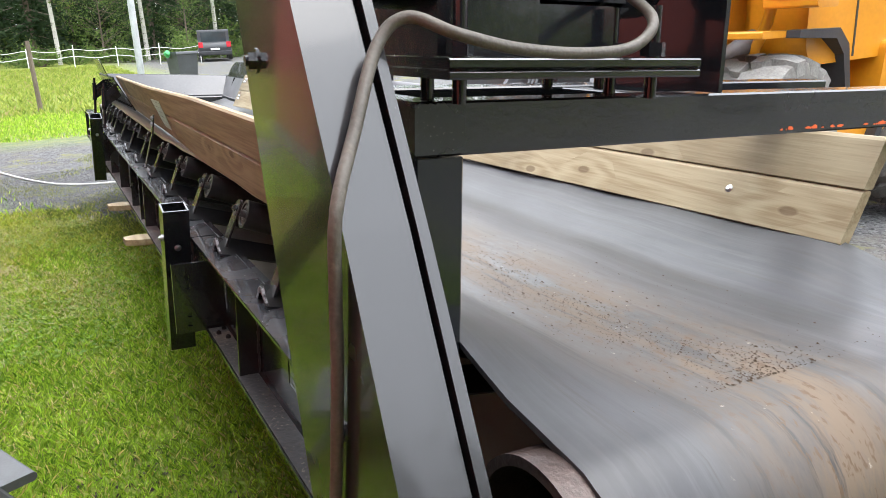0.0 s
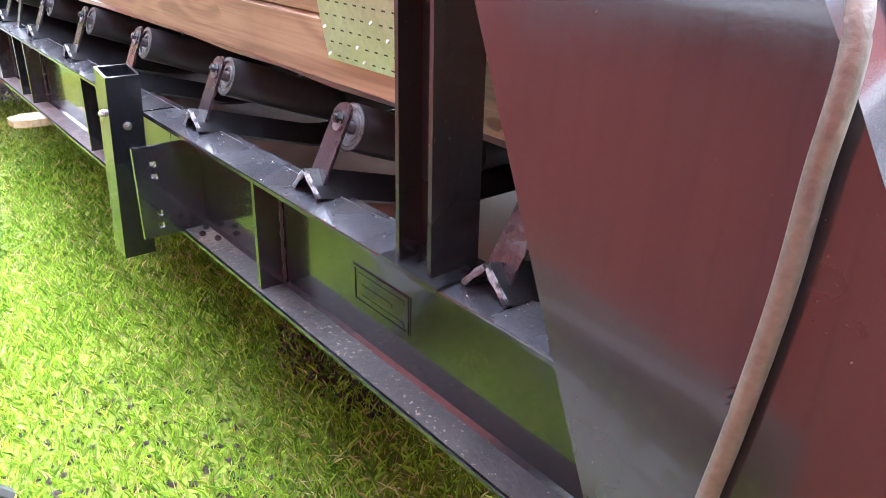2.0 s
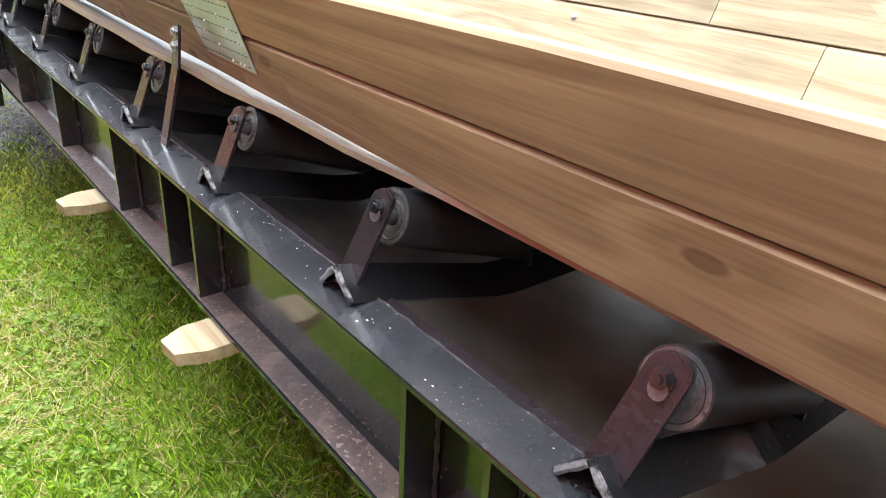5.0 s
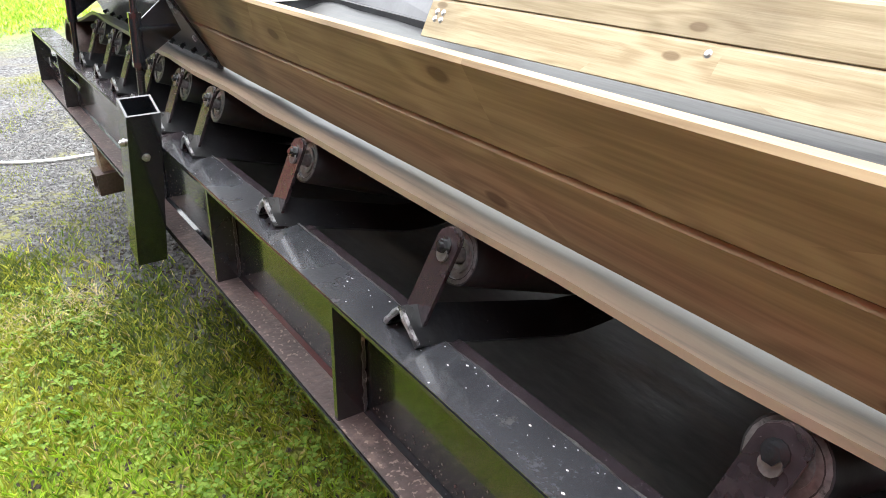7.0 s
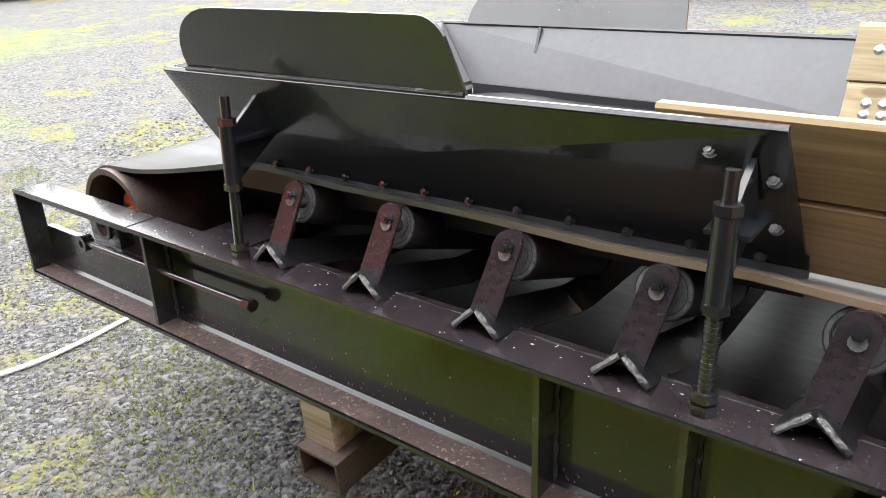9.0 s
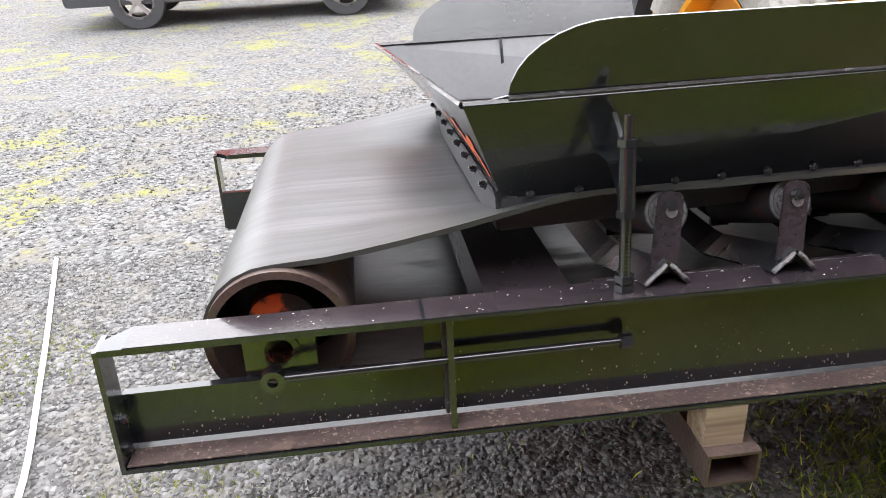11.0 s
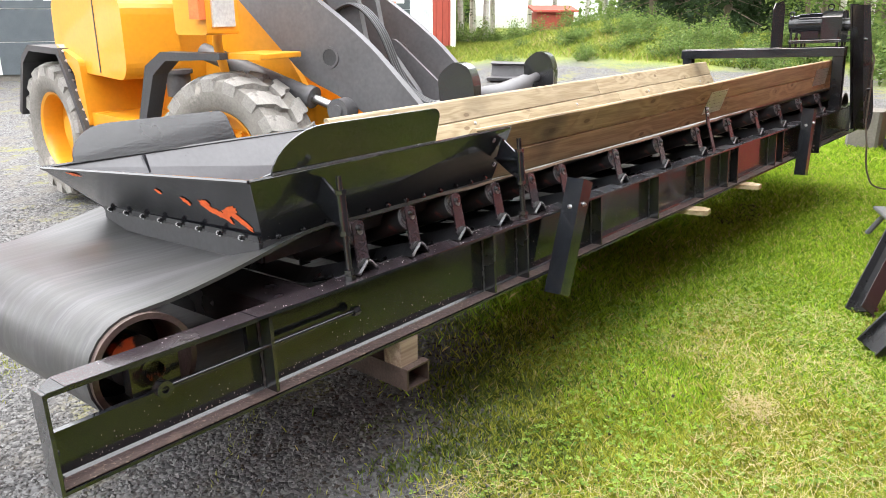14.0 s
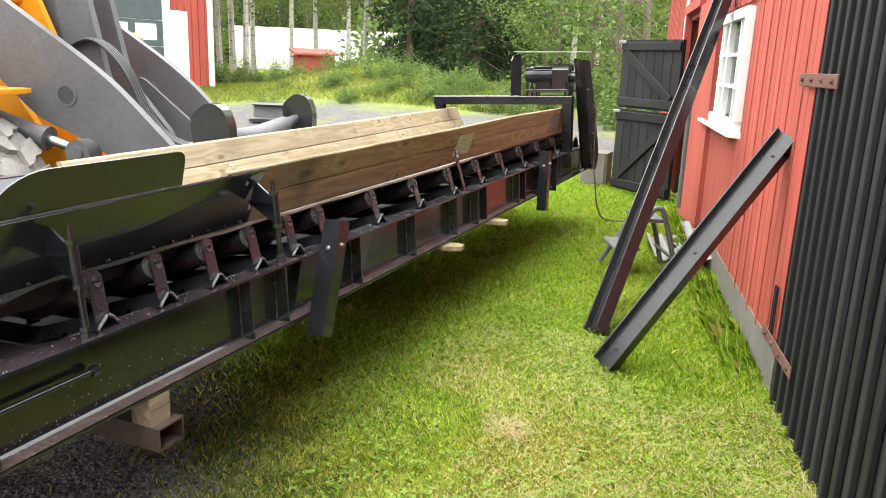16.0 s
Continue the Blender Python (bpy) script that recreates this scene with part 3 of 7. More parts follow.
# ---- ground ----
def height(x, y):
    """Level round the conveyor, rising gently in the distance; a mound in the distance."""
    z = 0.0
    if x > 9:
        z += 0.04 * (min(x, 26) - 9)
    if x < -30:
        z += 0.008 * (-30 - max(x, -60))
    z -= 0.02 * (min(max(y, 1.5), 6.0) - 1.5)
    d = ((x - 18.6) / 4.2) ** 2 + ((y - 8.8) / 3.6) ** 2
    z += 0.80 * math.exp(-d * 1.5) * (1 + 0.12 * math.sin(x * 2.3) * math.sin(y * 1.9 + 1))
    return z


def build_ground():
    xs = sorted(set([-400, -200, -100, -60, -40, -25, -15] + [round(-10 + 0.5 * i, 3) for i in range(85)] + [34, 40, 50, 60, 80, 120, 200, 400]))
    ys = sorted(set([-400, -200, -100, -60, -40, -25, -15, -10, -6] + [round(-4 + 0.5 * i, 3) for i in range(57)] + [26, 30, 40, 60, 100, 200, 400]))
    g = Mesh()
    g.sheet([[(x, y, height(x, y)) for y in ys] for x in xs])
    for i, f in enumerate(g.f):
        g.f[i] = tuple(reversed(f))
    m = bpy.data.materials.new("yard_ground")
    m.use_nodes = True
    n, l = m.node_tree.nodes, m.node_tree.links
    b = n["Principled BSDF"]
    b.inputs["Roughness"].default_value = 0.95
    b.inputs["Specular IOR Level"].default_value = 0.15
    geo = n.new("ShaderNodeNewGeometry")
    sep = n.new("ShaderNodeSeparateXYZ")
    l.new(geo.outputs["Position"], sep.inputs[0])

    def noise_node(scale, detail=5, rough=0.6):
        t = n.new("ShaderNodeTexNoise")
        t.inputs["Scale"].default_value, t.inputs["Detail"].default_value, t.inputs["Roughness"].default_value = scale, detail, rough
        l.new(geo.outputs["Position"], t.inputs[0])
        return t.outputs[0]

    def mathn(op, a, c=None, d=None):
        t = n.new("ShaderNodeMath")
        t.operation = op
        for i, v in enumerate((a, c, d)):
            if v is None:
                continue
            if isinstance(v, (int, float)):
                t.inputs[i].default_value = v
            else:
                l.new(v, t.inputs[i])
        return t.outputs[0]

    def ramp(v, a, c, lo=0.0, hi=1.0):
        t = n.new("ShaderNodeMapRange")
        t.inputs[1].default_value, t.inputs[2].default_value, t.inputs[3].default_value, t.inputs[4].default_value = a, c, lo, hi
        l.new(v, t.inputs[0])
        return t.outputs[0]

    def colour(v, a, c):
        t = n.new("ShaderNodeMix")
        t.data_type = "RGBA"
        for i, q in ((6, a), (7, c)):
            if isinstance(q, tuple):
                t.inputs[i].default_value = (*q, 1)
            else:
                l.new(q, t.inputs[i])
        l.new(v, t.inputs[0])
        return t.outputs[2]

    patch, mid, small = noise_node(0.9), noise_node(4.0), noise_node(24.0)
    # gravel: stones of many greys
    vor = n.new("ShaderNodeTexVoronoi")
    vor.inputs["Scale"].default_value = 55.0
    l.new(geo.outputs["Position"], vor.inputs[0])
    stone = n.new("ShaderNodeSeparateColor")
    l.new(vor.outputs["Color"], stone.inputs[0])
    grey = colour(ramp(stone.outputs[0], 0.0, 1.0), (0.045, 0.045, 0.046), (0.168, 0.168, 0.170))
    gravel = colour(ramp(mid, 0.48, 0.68), grey, (0.13, 0.122, 0.108))
    moss = colour(mathn("MULTIPLY", ramp(mathn("ADD", patch, mathn("MULTIPLY", mathn("SUBTRACT", mid, 0.5), 0.6)), 0.55, 0.66), ramp(small, 0.38, 0.58)), gravel, (0.165, 0.165, 0.05))
    # soil and turf under the blades
    turf = colour(ramp(mid, 0.35, 0.7), (0.12, 0.19, 0.022), (0.25, 0.30, 0.05))
    turf = colour(ramp(small, 0.5, 0.7), turf, (0.13, 0.10, 0.045))
    # where the gravel yard begins: beyond the conveyor's far side, and round its tail
    edge = mathn("ADD", mathn("MULTIPLY", sep.outputs[0], -0.62), sep.outputs[1])
    wob = mathn("MULTIPLY", mathn("SUBTRACT", mid, 0.5), 1.6)
    wob2 = mathn("MULTIPLY", mathn("SUBTRACT", patch, 0.5), 1.8)
    tail = ramp(mathn("ADD", mathn("ADD", edge, wob), wob2), -1.15, -0.55)
    side = ramp(mathn("ADD", mathn("ADD", sep.outputs[1], wob2), wob), 1.0, 1.7)
    yard = mathn("MAXIMUM", mathn("MULTIPLY", tail, ramp(sep.outputs[0], -6.0, -3.5)), side)
    # the far meadow, the mound and the field behind the tail are green again
    far = ramp(mathn("ADD", mathn("ADD", sep.outputs[0], mathn("MULTIPLY", sep.outputs[1], 0.35)), wob2), 17.0, 18.5)
    road = ramp(mathn("ABSOLUTE", mathn("SUBTRACT", sep.outputs[0], 12.5)), 1.4, 2.2, 1.0, 0.0)
    back_field = ramp(sep.outputs[0], -9.0, -7.0, 1.0, 0.0)
    back_field = mathn("MULTIPLY", back_field, ramp(sep.outputs[1], 5.0, 2.5))
    keep = mathn("SUBTRACT", 1.0, mathn("MAXIMUM", far, back_field))
    yard = mathn("MULTIPLY", mathn("MAXIMUM", yard, road), keep)
    # bare earth on the mound
    top = ramp(sep.outputs[2], 0.55, 0.85)
    bare = mathn("MULTIPLY", top, ramp(noise_node(1.3, 6), 0.5, 0.6))
    meadow = colour(ramp(noise_node(2.2, 6), 0.35, 0.65), (0.11, 0.16, 0.025), (0.22, 0.24, 0.05))
    meadow = colour(ramp(noise_node(9.0, 4), 0.55, 0.7), meadow, (0.2, 0.17, 0.08))
    turf = colour(mathn("MAXIMUM", far, back_field), turf, meadow)
    col = colour(yard, turf, moss)
    col = colour(bare, col, (0.42, 0.31, 0.2))
    l.new(col, b.inputs["Base Color"])
    bp = n.new("ShaderNodeBump")
    bp.inputs["Strength"].default_value, bp.inputs["Distance"].default_value = 0.9, 0.012
    hgt = mathn("ADD", mathn("MULTIPLY", vor.outputs["Distance"], -1.0), mathn("MULTIPLY", small, 0.6))
    l.new(hgt, bp.inputs["Height"])
    l.new(bp.outputs[0], b.inputs["Normal"])
    solid("ground", g, m, "short green lawn running into a grey gravel yard", "ground", kind="structure")


build_ground()

# ---- conveyor ----
TILT = 3.0
W = 1.20
MID = W / 2
conveyor = thing("belt_conveyor", "long black belt conveyor with a tail hopper and timber side boards", "conveyor",
                 at=pose(0, 0, 0.722, -TILT))


def mirror(pts):
    return [(x, W - u, w) for x, u, w in pts]


CH, T, BW, TOP = 0.214, 0.011, 0.073, 0.014


def lean(u, w):
    """The beams lean inwards a little towards the top."""
    return u + 0.003 * (w + CH) / (CH + TOP)


def channel_outline(u0, s):
    """The rolled channel: two flanges standing outwards from the web, root fillets inside."""
    h = TOP
    pts = [(0.001, h), (0.0, h - 0.002), (0.0, h - T + 0.003), (0.048, h - T - 0.001), (0.056, h - T - 0.009), (0.056, -CH + T + 0.009), (0.048, -CH + T + 0.001), (0.0, -CH + T - 0.003), (0.0, -CH + 0.002), (0.001, -CH), (BW - 0.001, -CH), (BW, -CH + 0.001), (BW, h - 0.001), (BW - 0.001, h)]
    pts = [(u0 + s * lean(u, w), w) for u, w in pts]
    return pts if s > 0 else pts[::-1]


def tail_section(x0, x1, u0, s):
    """Top flange with a cropped corner, and the lower part of the web with its flange, where the take-up slot is cut."""
    e = u0 + s * 0.003
    top = Mesh().prism([(x0, e), (x1, e), (x1, e + s * BW), (x0 + 0.035, e + s * BW), (x0, e + s * 0.035)], TOP - T, TOP, 2)
    low = [(0.0, -CH), (BW, -CH), (BW, -0.098), (0.056, -0.098), (0.056, -CH + T + 0.009), (0.048, -CH + T + 0.001), (0.0, -CH + T - 0.003)]
    return top, Mesh().prism([(u0 + s * lean(u, w), w) for u, w in low], x0, x1, 0)


STIFF_NEAR = (0.54, 1.47, 1.67, 2.21, 2.75, 3.29, 3.62, 3.77, 4.43, 4.575, 5.45)


def side_beam(near):
    u0, s = (0.0, 1) if near else (W, -1)
    x_split = 4.93
    b1 = part("side_beam", Mesh().prism(channel_outline(u0, s), 0.50, x_split, 0), BLACK, conveyor, "black-painted rolled steel channel beam, lower flange dusted with rust")
    top, low = tail_section(0.0, 0.4995, u0, s)
    part("tail_flange", top, BLACK, b1)
    part("tail_web", low, BLACK, b1)
    b2 = part("side_beam", Mesh().prism(channel_outline(u0, s), x_split + 0.004, 6.50, 0), BLACK, conveyor, "black-painted rolled steel channel beam")
    skin = Mesh().box(0.002, x_split - 0.1, *sorted((u0 + s * 0.003, u0 + s * 0.05)), -0.2028, -0.2005)
    part("rust_film", skin, RUSTY, b1, "rust and sand lying on the lower flange")
    part("rust_film", Mesh().box(5.11, 6.3, *sorted((u0 + s * 0.003, u0 + s * 0.05)), -0.2028, -0.2005), SANDY, b2, "sand lying on the lower flange")
    part("dust_film", Mesh().box(0.502, 1.898, *sorted((u0 + s * 0.004, u0 + s * (BW + 0.002))), TOP + 0.0003, TOP + 0.0012), PLUMDUST, b1, "plum-tinged worn paint")
    dust = Mesh().box(1.90, x_split - 0.003, *sorted((u0 + s * 0.004, u0 + s * (BW + 0.002))), TOP + 0.0003, TOP + 0.0012)
    part("dust_film", dust, DUSTY_SHEEN, b1, "dusty, scratched top flange toned grey for sky sheen")
    part("dust_film", Mesh().box(x_split + 0.008, 6.3, *sorted((u0 + s * 0.004, u0 + s * (BW + 0.002))), TOP + 0.0003, TOP + 0.0012), DUSTY_SHEEN, b2)
    top = Mesh().box(0.037, 0.4955, *sorted((u0 + s * 0.004, u0 + s * (BW + 0.002))), TOP + 0.0003, TOP + 0.0012)
    part("worn_strip", top, PLUMDUST, b1, "worn plum-brown paint")
    # angle iron welded along the inner edge of the channel, which carries the idlers
    for owner, xa, xb in ((b1, 0.80, x_split - 0.002), (b2, x_split + 0.006, 6.30)):
        ledge = Mesh().prism([(u0 + s * u, w) for u, w in ((BW + 0.004, TOP - 0.004), (BW + 0.025, TOP - 0.004), (BW + 0.025, -0.048), (BW + 0.019, -0.048), (BW + 0.019, TOP - 0.010), (BW + 0.004, TOP - 0.010))], xa, xb, 0)
        part("inner_angle", ledge, PLUMDUST if xa < 1 else DUSTY_SHEEN, owner, "narrow angle iron along the inner edge")
    for x in STIFF_NEAR:
        bead = Mesh()
        for q in (-1, 1):
            bead.tube([(x + q * 0.0065, u0 + s * lean(0.052 + 0.0015 * (k % 2), -0.200 + 0.0125 * k), -0.200 + 0.0125 * k) for k in range(17)], [0.0022 + 0.0011 * ((k * 7) % 3) for k in range(17)], 5)
        part("weld_seam", bead, SEAM, b1 if x < x_split else b2)
        st = Mesh().prism([(u0 + s * lean(u, w), w) for u, w in ((0.006, -0.203), (0.0565, -0.203), (0.0565, TOP - T), (0.006, TOP - T))], x - 0.005, x + 0.005, 0)
        part("stiffener", st, BLACK_WORN, b1 if x < x_split else b2)
    # end plate at the tail with two bolts
    e = Mesh().prism([(u0 + s * lean(u, w), w) for u, w in ((0.0, -CH), (0.058, -CH), (0.058, TOP - 0.002), (0.0, TOP - 0.002))], -0.008, 0.0, 0)
    part("end_plate", e, BLACK_WORN, b1)
    for w in (-0.13, -0.185):
        part("end_bolt", Mesh().bolt((0.001, u0 + s * 0.03, w), (1, 0, 0), 0.010), BLACK_WORN, b1)
    # splice plate with four holes
    holes = [-0.052, -0.078, -0.158, -0.184]
    p = Mesh()
    ua, ub = u0 - s * 0.078, u0 + s * 0.056
    hu0, hu1 = u0 - s * 0.047, u0 - s * 0.035
    edges = [0.0] + [v for h in holes for v in (h + 0.006, h - 0.006)] + [-0.208]
    p.box(5.088, 5.098, *sorted((ua, hu0)), -0.208, -0.014)
    p.box(5.088, 5.098, *sorted((hu1, ub)), -0.208, -0.014)
    edges[0] = -0.014
    for k in range(0, len(edges), 2):
        p.box(5.088, 5.098, *sorted((hu0, hu1)), edges[k + 1], edges[k])
    part("splice_plate", p, BLACK_WORN, b2, "drilled splice plate with four holes")
    for x, q in ((5.16, 0.02), (5.20, 0.036), (5.13, 0.04)):
        part("flange_bolt", Mesh().bolt((x, u0 + s * q, -0.203), (0, 0, 1), 0.007), BLACK_WORN, b2)
    return b1, b2


near_beam, near_beam_head = side_beam(True)
far_beam, far_beam_head = side_beam(False)

# bead of weld and a ridge along the inner edge of the top flange
random.seed(5)
ridge = Mesh()
pts, rad = [], []
for k in range(260):
    pts.append((0.82 + 5.3 * k / 259, BW + 0.0035 + random.uniform(-0.0012, 0.0012), TOP - 0.0005))
    rad.append(random.uniform(0.0012, 0.0034))
ridge.tube(pts, rad, 6)
part("weld_seam", ridge, SEAM, near_beam, "rough weld seam with bright spatter")
flakes = Mesh()
for k in range(420):
    x, u = random.uniform(0.1, 6.3), random.choice((random.uniform(0.006, 0.074), random.uniform(0.05, 0.075)))
    r = random.uniform(0.0004, 0.0012) if random.random() < 0.85 else random.uniform(0.001, 0.0019)
    flakes.add([(x - r * 1.6, u, TOP + 0.0014), (x, u - r, TOP + 0.0014), (x + r * random.uniform(1, 2.5), u, TOP + 0.0018), (x, u + r, TOP + 0.0014)], [(0, 1, 2, 3)])
tagged(part("paint_flake", flakes, mat("paint_chip", (0.55, 0.53, 0.5), 0.6), near_beam, "pale chips and crumbs on the flange"), kind="stuff")
flakes = Mesh()
for k in range(420):
    x, u = random.uniform(0.05, 6.3), random.uniform(0.004, 0.05)
    r = random.uniform(0.0004, 0.0014) * (1.3 if 5.5 < x < 6.3 else 1.0)
    flakes.add([(x - r * 1.6, u, -0.1995), (x, u - r, -0.1995), (x + r * random.uniform(1, 2.5), u, -0.199), (x, u + r, -0.1995), (x, u, -0.1985 + r)], [(0, 1, 4), (1, 2, 4), (2, 3, 4), (3, 0, 4)])
tagged(part("grit", flakes, mat("sand_crumb", (0.17, 0.135, 0.11), 0.9), near_beam, "sand, grit and crumbs on the lower flange"), kind="stuff")

splash = Mesh()
for k in range(700):
    x = random.uniform(0.05, 4.9)
    w = -0.2 + 0.011 + random.expovariate(1 / 0.022)
    if w > -0.03:
        continue
    r, v = random.uniform(0.0006, 0.0022), lean(0.0553, w)
    splash.add([(x - r, v, w), (x, v, w - r * 1.3), (x + r, v, w), (x, v, w + r * 1.6), (x, v - 0.0007, w)], [(0, 1, 4), (1, 2, 4), (2, 3, 4), (3, 0, 4)])
tagged(part("mud_splash", splash, mat("dried_splash", (0.16, 0.125, 0.11), 0.9), near_beam, "dried mud splashes along the foot of the web"), kind="stuff")

# name plate on the web: blank bars where its lettering cannot be read
np_m = Mesh().box(5.685, 5.835, 0.0565, 0.0635, -0.135, -0.068, 0.002)
name_plate = part("name_plate", np_m, BLACK, near_beam_head, "painted-over name plate with raised lettering")
nb = Mesh()
for za, zb in ((-0.132, -0.128), (-0.075, -0.071)):
    nb.box(5.689, 5.831, 0.0550, 0.0575, za, zb)
for xa in (5.689, 5.827):
    nb.box(xa, xa + 0.004, 0.0550, 0.0575, -0.1275, -0.0755)
for k, (a, b) in enumerate(((5.70, 5.82), (5.71, 5.79), (5.71, 5.82))):
    nb.box(a, b, 0.0556, 0.0575, -0.088 - 0.018 * k, -0.081 - 0.018 * k)
part("lettering", nb, BLACK, near_beam_head)


# take-up screws at the tail
def take_up(u0, s):
    u = u0 + s * 0.03
    r = Mesh().cyl((0.24, u, -0.082), (0.84, u, -0.078), 0.0075, n=10)
    r.cyl((0.83, u, -0.0785), (0.85, u, -0.078), 0.014, n=6)
    r.cyl((0.25, u - s * 0.012, -0.082), (0.25, u + s * 0.012, -0.082), 0.02, n=14, hole=0.009)
    part("take_up_screw", r, BLACK_WORN, conveyor, "long take-up screw with a hexagon nut")
    k = Mesh().box(0.2, 0.32, *sorted((u0 + s * 0.075, u0 + s * 0.11)), -0.1, -0.02, 0.003)
    k.cyl((0.259, u0 + s * 0.07, -0.054), (0.259, u0 + s * 0.12, -0.054), 0.035, n=16)
    part("bearing_block", k, BLACK_WORN, conveyor)


take_up(0.0, 1)
take_up(W, -1)
cm = Mesh().box(0.615, 0.765, BW + 0.015, W - BW - 0.015, -0.012, -0.004).box(0.615, 0.623, BW + 0.015, W - BW - 0.015, -0.110, -0.0125)
part("cross_member", cm, PLUMDUST, conveyor, "folded steel cross member dusted with rust")

# ---- pulleys and belt ----
PX0, PW0, PR = 0.259, -0.054, 0.128
PX1, PW1 = 6.49, -0.035
B0, B1 = 0.10, W - 0.10


def pulley(x, w, name, inner, label):
    m = Mesh().cyl((x, B0 + 0.008, w), (x, B1 - 0.008, w), PR, n=48, hole=PR - 0.014)
    p = part(name, m, RIM, conveyor, label)
    for u in (B0 + 0.17, B1 - 0.17):
        part("pulley_disc", Mesh().cyl((x, u - 0.006, w), (x, u + 0.006, w), PR - 0.013, n=40), BLACK_WORN, p)
    h = Mesh().cyl((x, 0.07, w), (x, W - 0.07, w), 0.024, n=18)
    for u in (B0 + 0.115, B1 - 0.115):
        h.cyl((x, u - 0.05, w), (x, u + 0.05, w), 0.062, n=24)
    part("shaft", h, inner, p)
    return p


pulley(PX0, PW0, "tail_pulley", HUB, "rust-brown tail pulley with flakes of orange on its hub")
pulley(PX1, PW1, "head_pulley", BLACK_WORN, "rust-brown steel head pulley")


def trough(s):
    """Height of the belt's carrying side at s from its middle."""
    a = abs(s)
    return 0.079 if a < 0.26 else 0.079 + (a - 0.26) * 0.364


def narrow(x, s):
    """How far the belt's edge stands in from the full width: it runs off-centre on the near side."""
    if s >= 0:
        return 0.988
    return 1 - 0.012 - 0.08 * min(1, max(0, (x - 3.4) / 1.2)) - 0.035 * min(1, max(0, (1.2 - x) / 0.8))


def belt_rows():
    half = (B1 - B0) / 2
    ss = [half * (-1 + 2 * i / 28) for i in range(29)]
    rows = []
    top0, top1 = PW0 + PR + 0.006, PW1 + PR + 0.006
    for k in range(0, 13):
        a = math.pi * (1.5 - k / 12.0)
        rows.append([(PX0 + (PR + 0.006) * math.cos(a), MID + s * narrow(0, s), PW0 + (PR + 0.006) * math.sin(a)) for s in ss])
    xs = [0.35 + 0.06 * i for i in range(12)] + [1.1 + 0.2 * i for i in range(25)] + [5.95 + 0.07 * i for i in range(7)]
    for x in xs:
        a = min(1, max(0, (x - PX0) / 0.62))
        b = min(1, max(0, (PX1 - x) / 0.38))
        a, b = a * a * (3 - 2 * a), b * b * (3 - 2 * b)
        k = min(a, b)
        flat = top0 if x < 3 else top1
        row = []
        for s in ss:
            w = flat * (1 - k) + trough(s) * k
            sag = 0.003 * math.sin(x * 14.0) * k
            row.append((x, MID + s * narrow(x, s), w - sag))
        rows.append(row)
    for k in range(0, 13):
        a = math.pi * (0.5 - k / 12.0)
        rows.append([(PX1 + (PR + 0.006) * math.cos(a), MID + s * narrow(7, s), PW1 + (PR + 0.006) * math.sin(a)) for s in ss])
    for i in range(1, 12):
        x = PX1 + (PX0 - PX1) * i / 12.0
        w = PW1 + (PW0 - PW1) * i / 12.0 - PR - 0.006 - 0.025 * math.sin(math.pi * i / 12.0)
        rows.append([(x, MID + s * (0.93 if s < 0 else 0.988), w) for s in ss])
    rows.append(rows[0])
    return rows


def build_belt():
    outer = belt_rows()
    m = Mesh()
    a, b = len(outer), len(outer[0])
    inner = []
    for i, r in enumerate(outer):
        p, q = Vector(outer[i - 1 if i > 0 else a - 2][b // 2]), Vector(outer[i + 1 if i < a - 1 else 1][b // 2])
        t = q - p
        n = Vector((t.z, 0, -t.x)).normalized() * 0.010
        inner.append([(x + n.x, u, w + n.z) for x, u, w in r])
    m.sheet(outer)
    for f in range(len(m.f)):
        m.f[f] = tuple(reversed(m.f[f]))
    lining = Mesh().sheet(inner)
    for j in (0, b - 1):
        strip = [[outer[i][j], inner[i][j]] for i in range(a)]
        m.sheet(strip)
    belt = part("belt", m, RUBBER, conveyor, "worn black rubber belt streaked with dry soil")
    part("belt_backing", lining, RUBBER_IN, belt, "dusty inner face of the belt")


build_belt()


def belt_w(x, s):
    k = min(1, max(0, (PX1 - x) / 0.38))
    k = k * k * (3 - 2 * k)
    return (PW1 + PR + 0.006) * (1 - k) + trough(s) * k - 0.003 * math.sin(x * 14.0) * k


random.seed(77)
crumbs = Mesh()
for k in range(3800):
    x = 6.45 - 2.6 * random.random() ** 1.7
    s = -0.08 + 0.03 * math.sin(x * 6) + 0.05 * math.sin(x * 21) * random.random() + random.gauss(0, 0.025 + 0.05 * random.random())
    if random.random() < 0.15:
        s = random.uniform(-0.4, 0.4)
    r = random.uniform(0.0004, 0.0014) * (2.2 if random.random() < 0.06 else 1.0)
    w = belt_w(x, s)
    q = [(x - r * random.uniform(1, 2.2), MID + s, w), (x, MID + s - r, w), (x + r * random.uniform(1, 2.2), MID + s, w), (x, MID + s + r, w), (x, MID + s, w + r * 0.8)]
    crumbs.add(q, [(0, 1, 4), (1, 2, 4), (2, 3, 4), (3, 0, 4)])
tagged(part("loose_soil", crumbs, mat("damp_soil", (0.075, 0.052, 0.034), 0.9), conveyor, "dry soil crumbs lying on the belt"), kind="stuff")

# ---- idlers ----
IDLERS = [0.929, 1.151, 1.373, 1.595, 1.817, 2.037, 2.478, 2.919, 3.368, 3.815, 4.255, 4.697, 5.155, 5.610, 6.03]


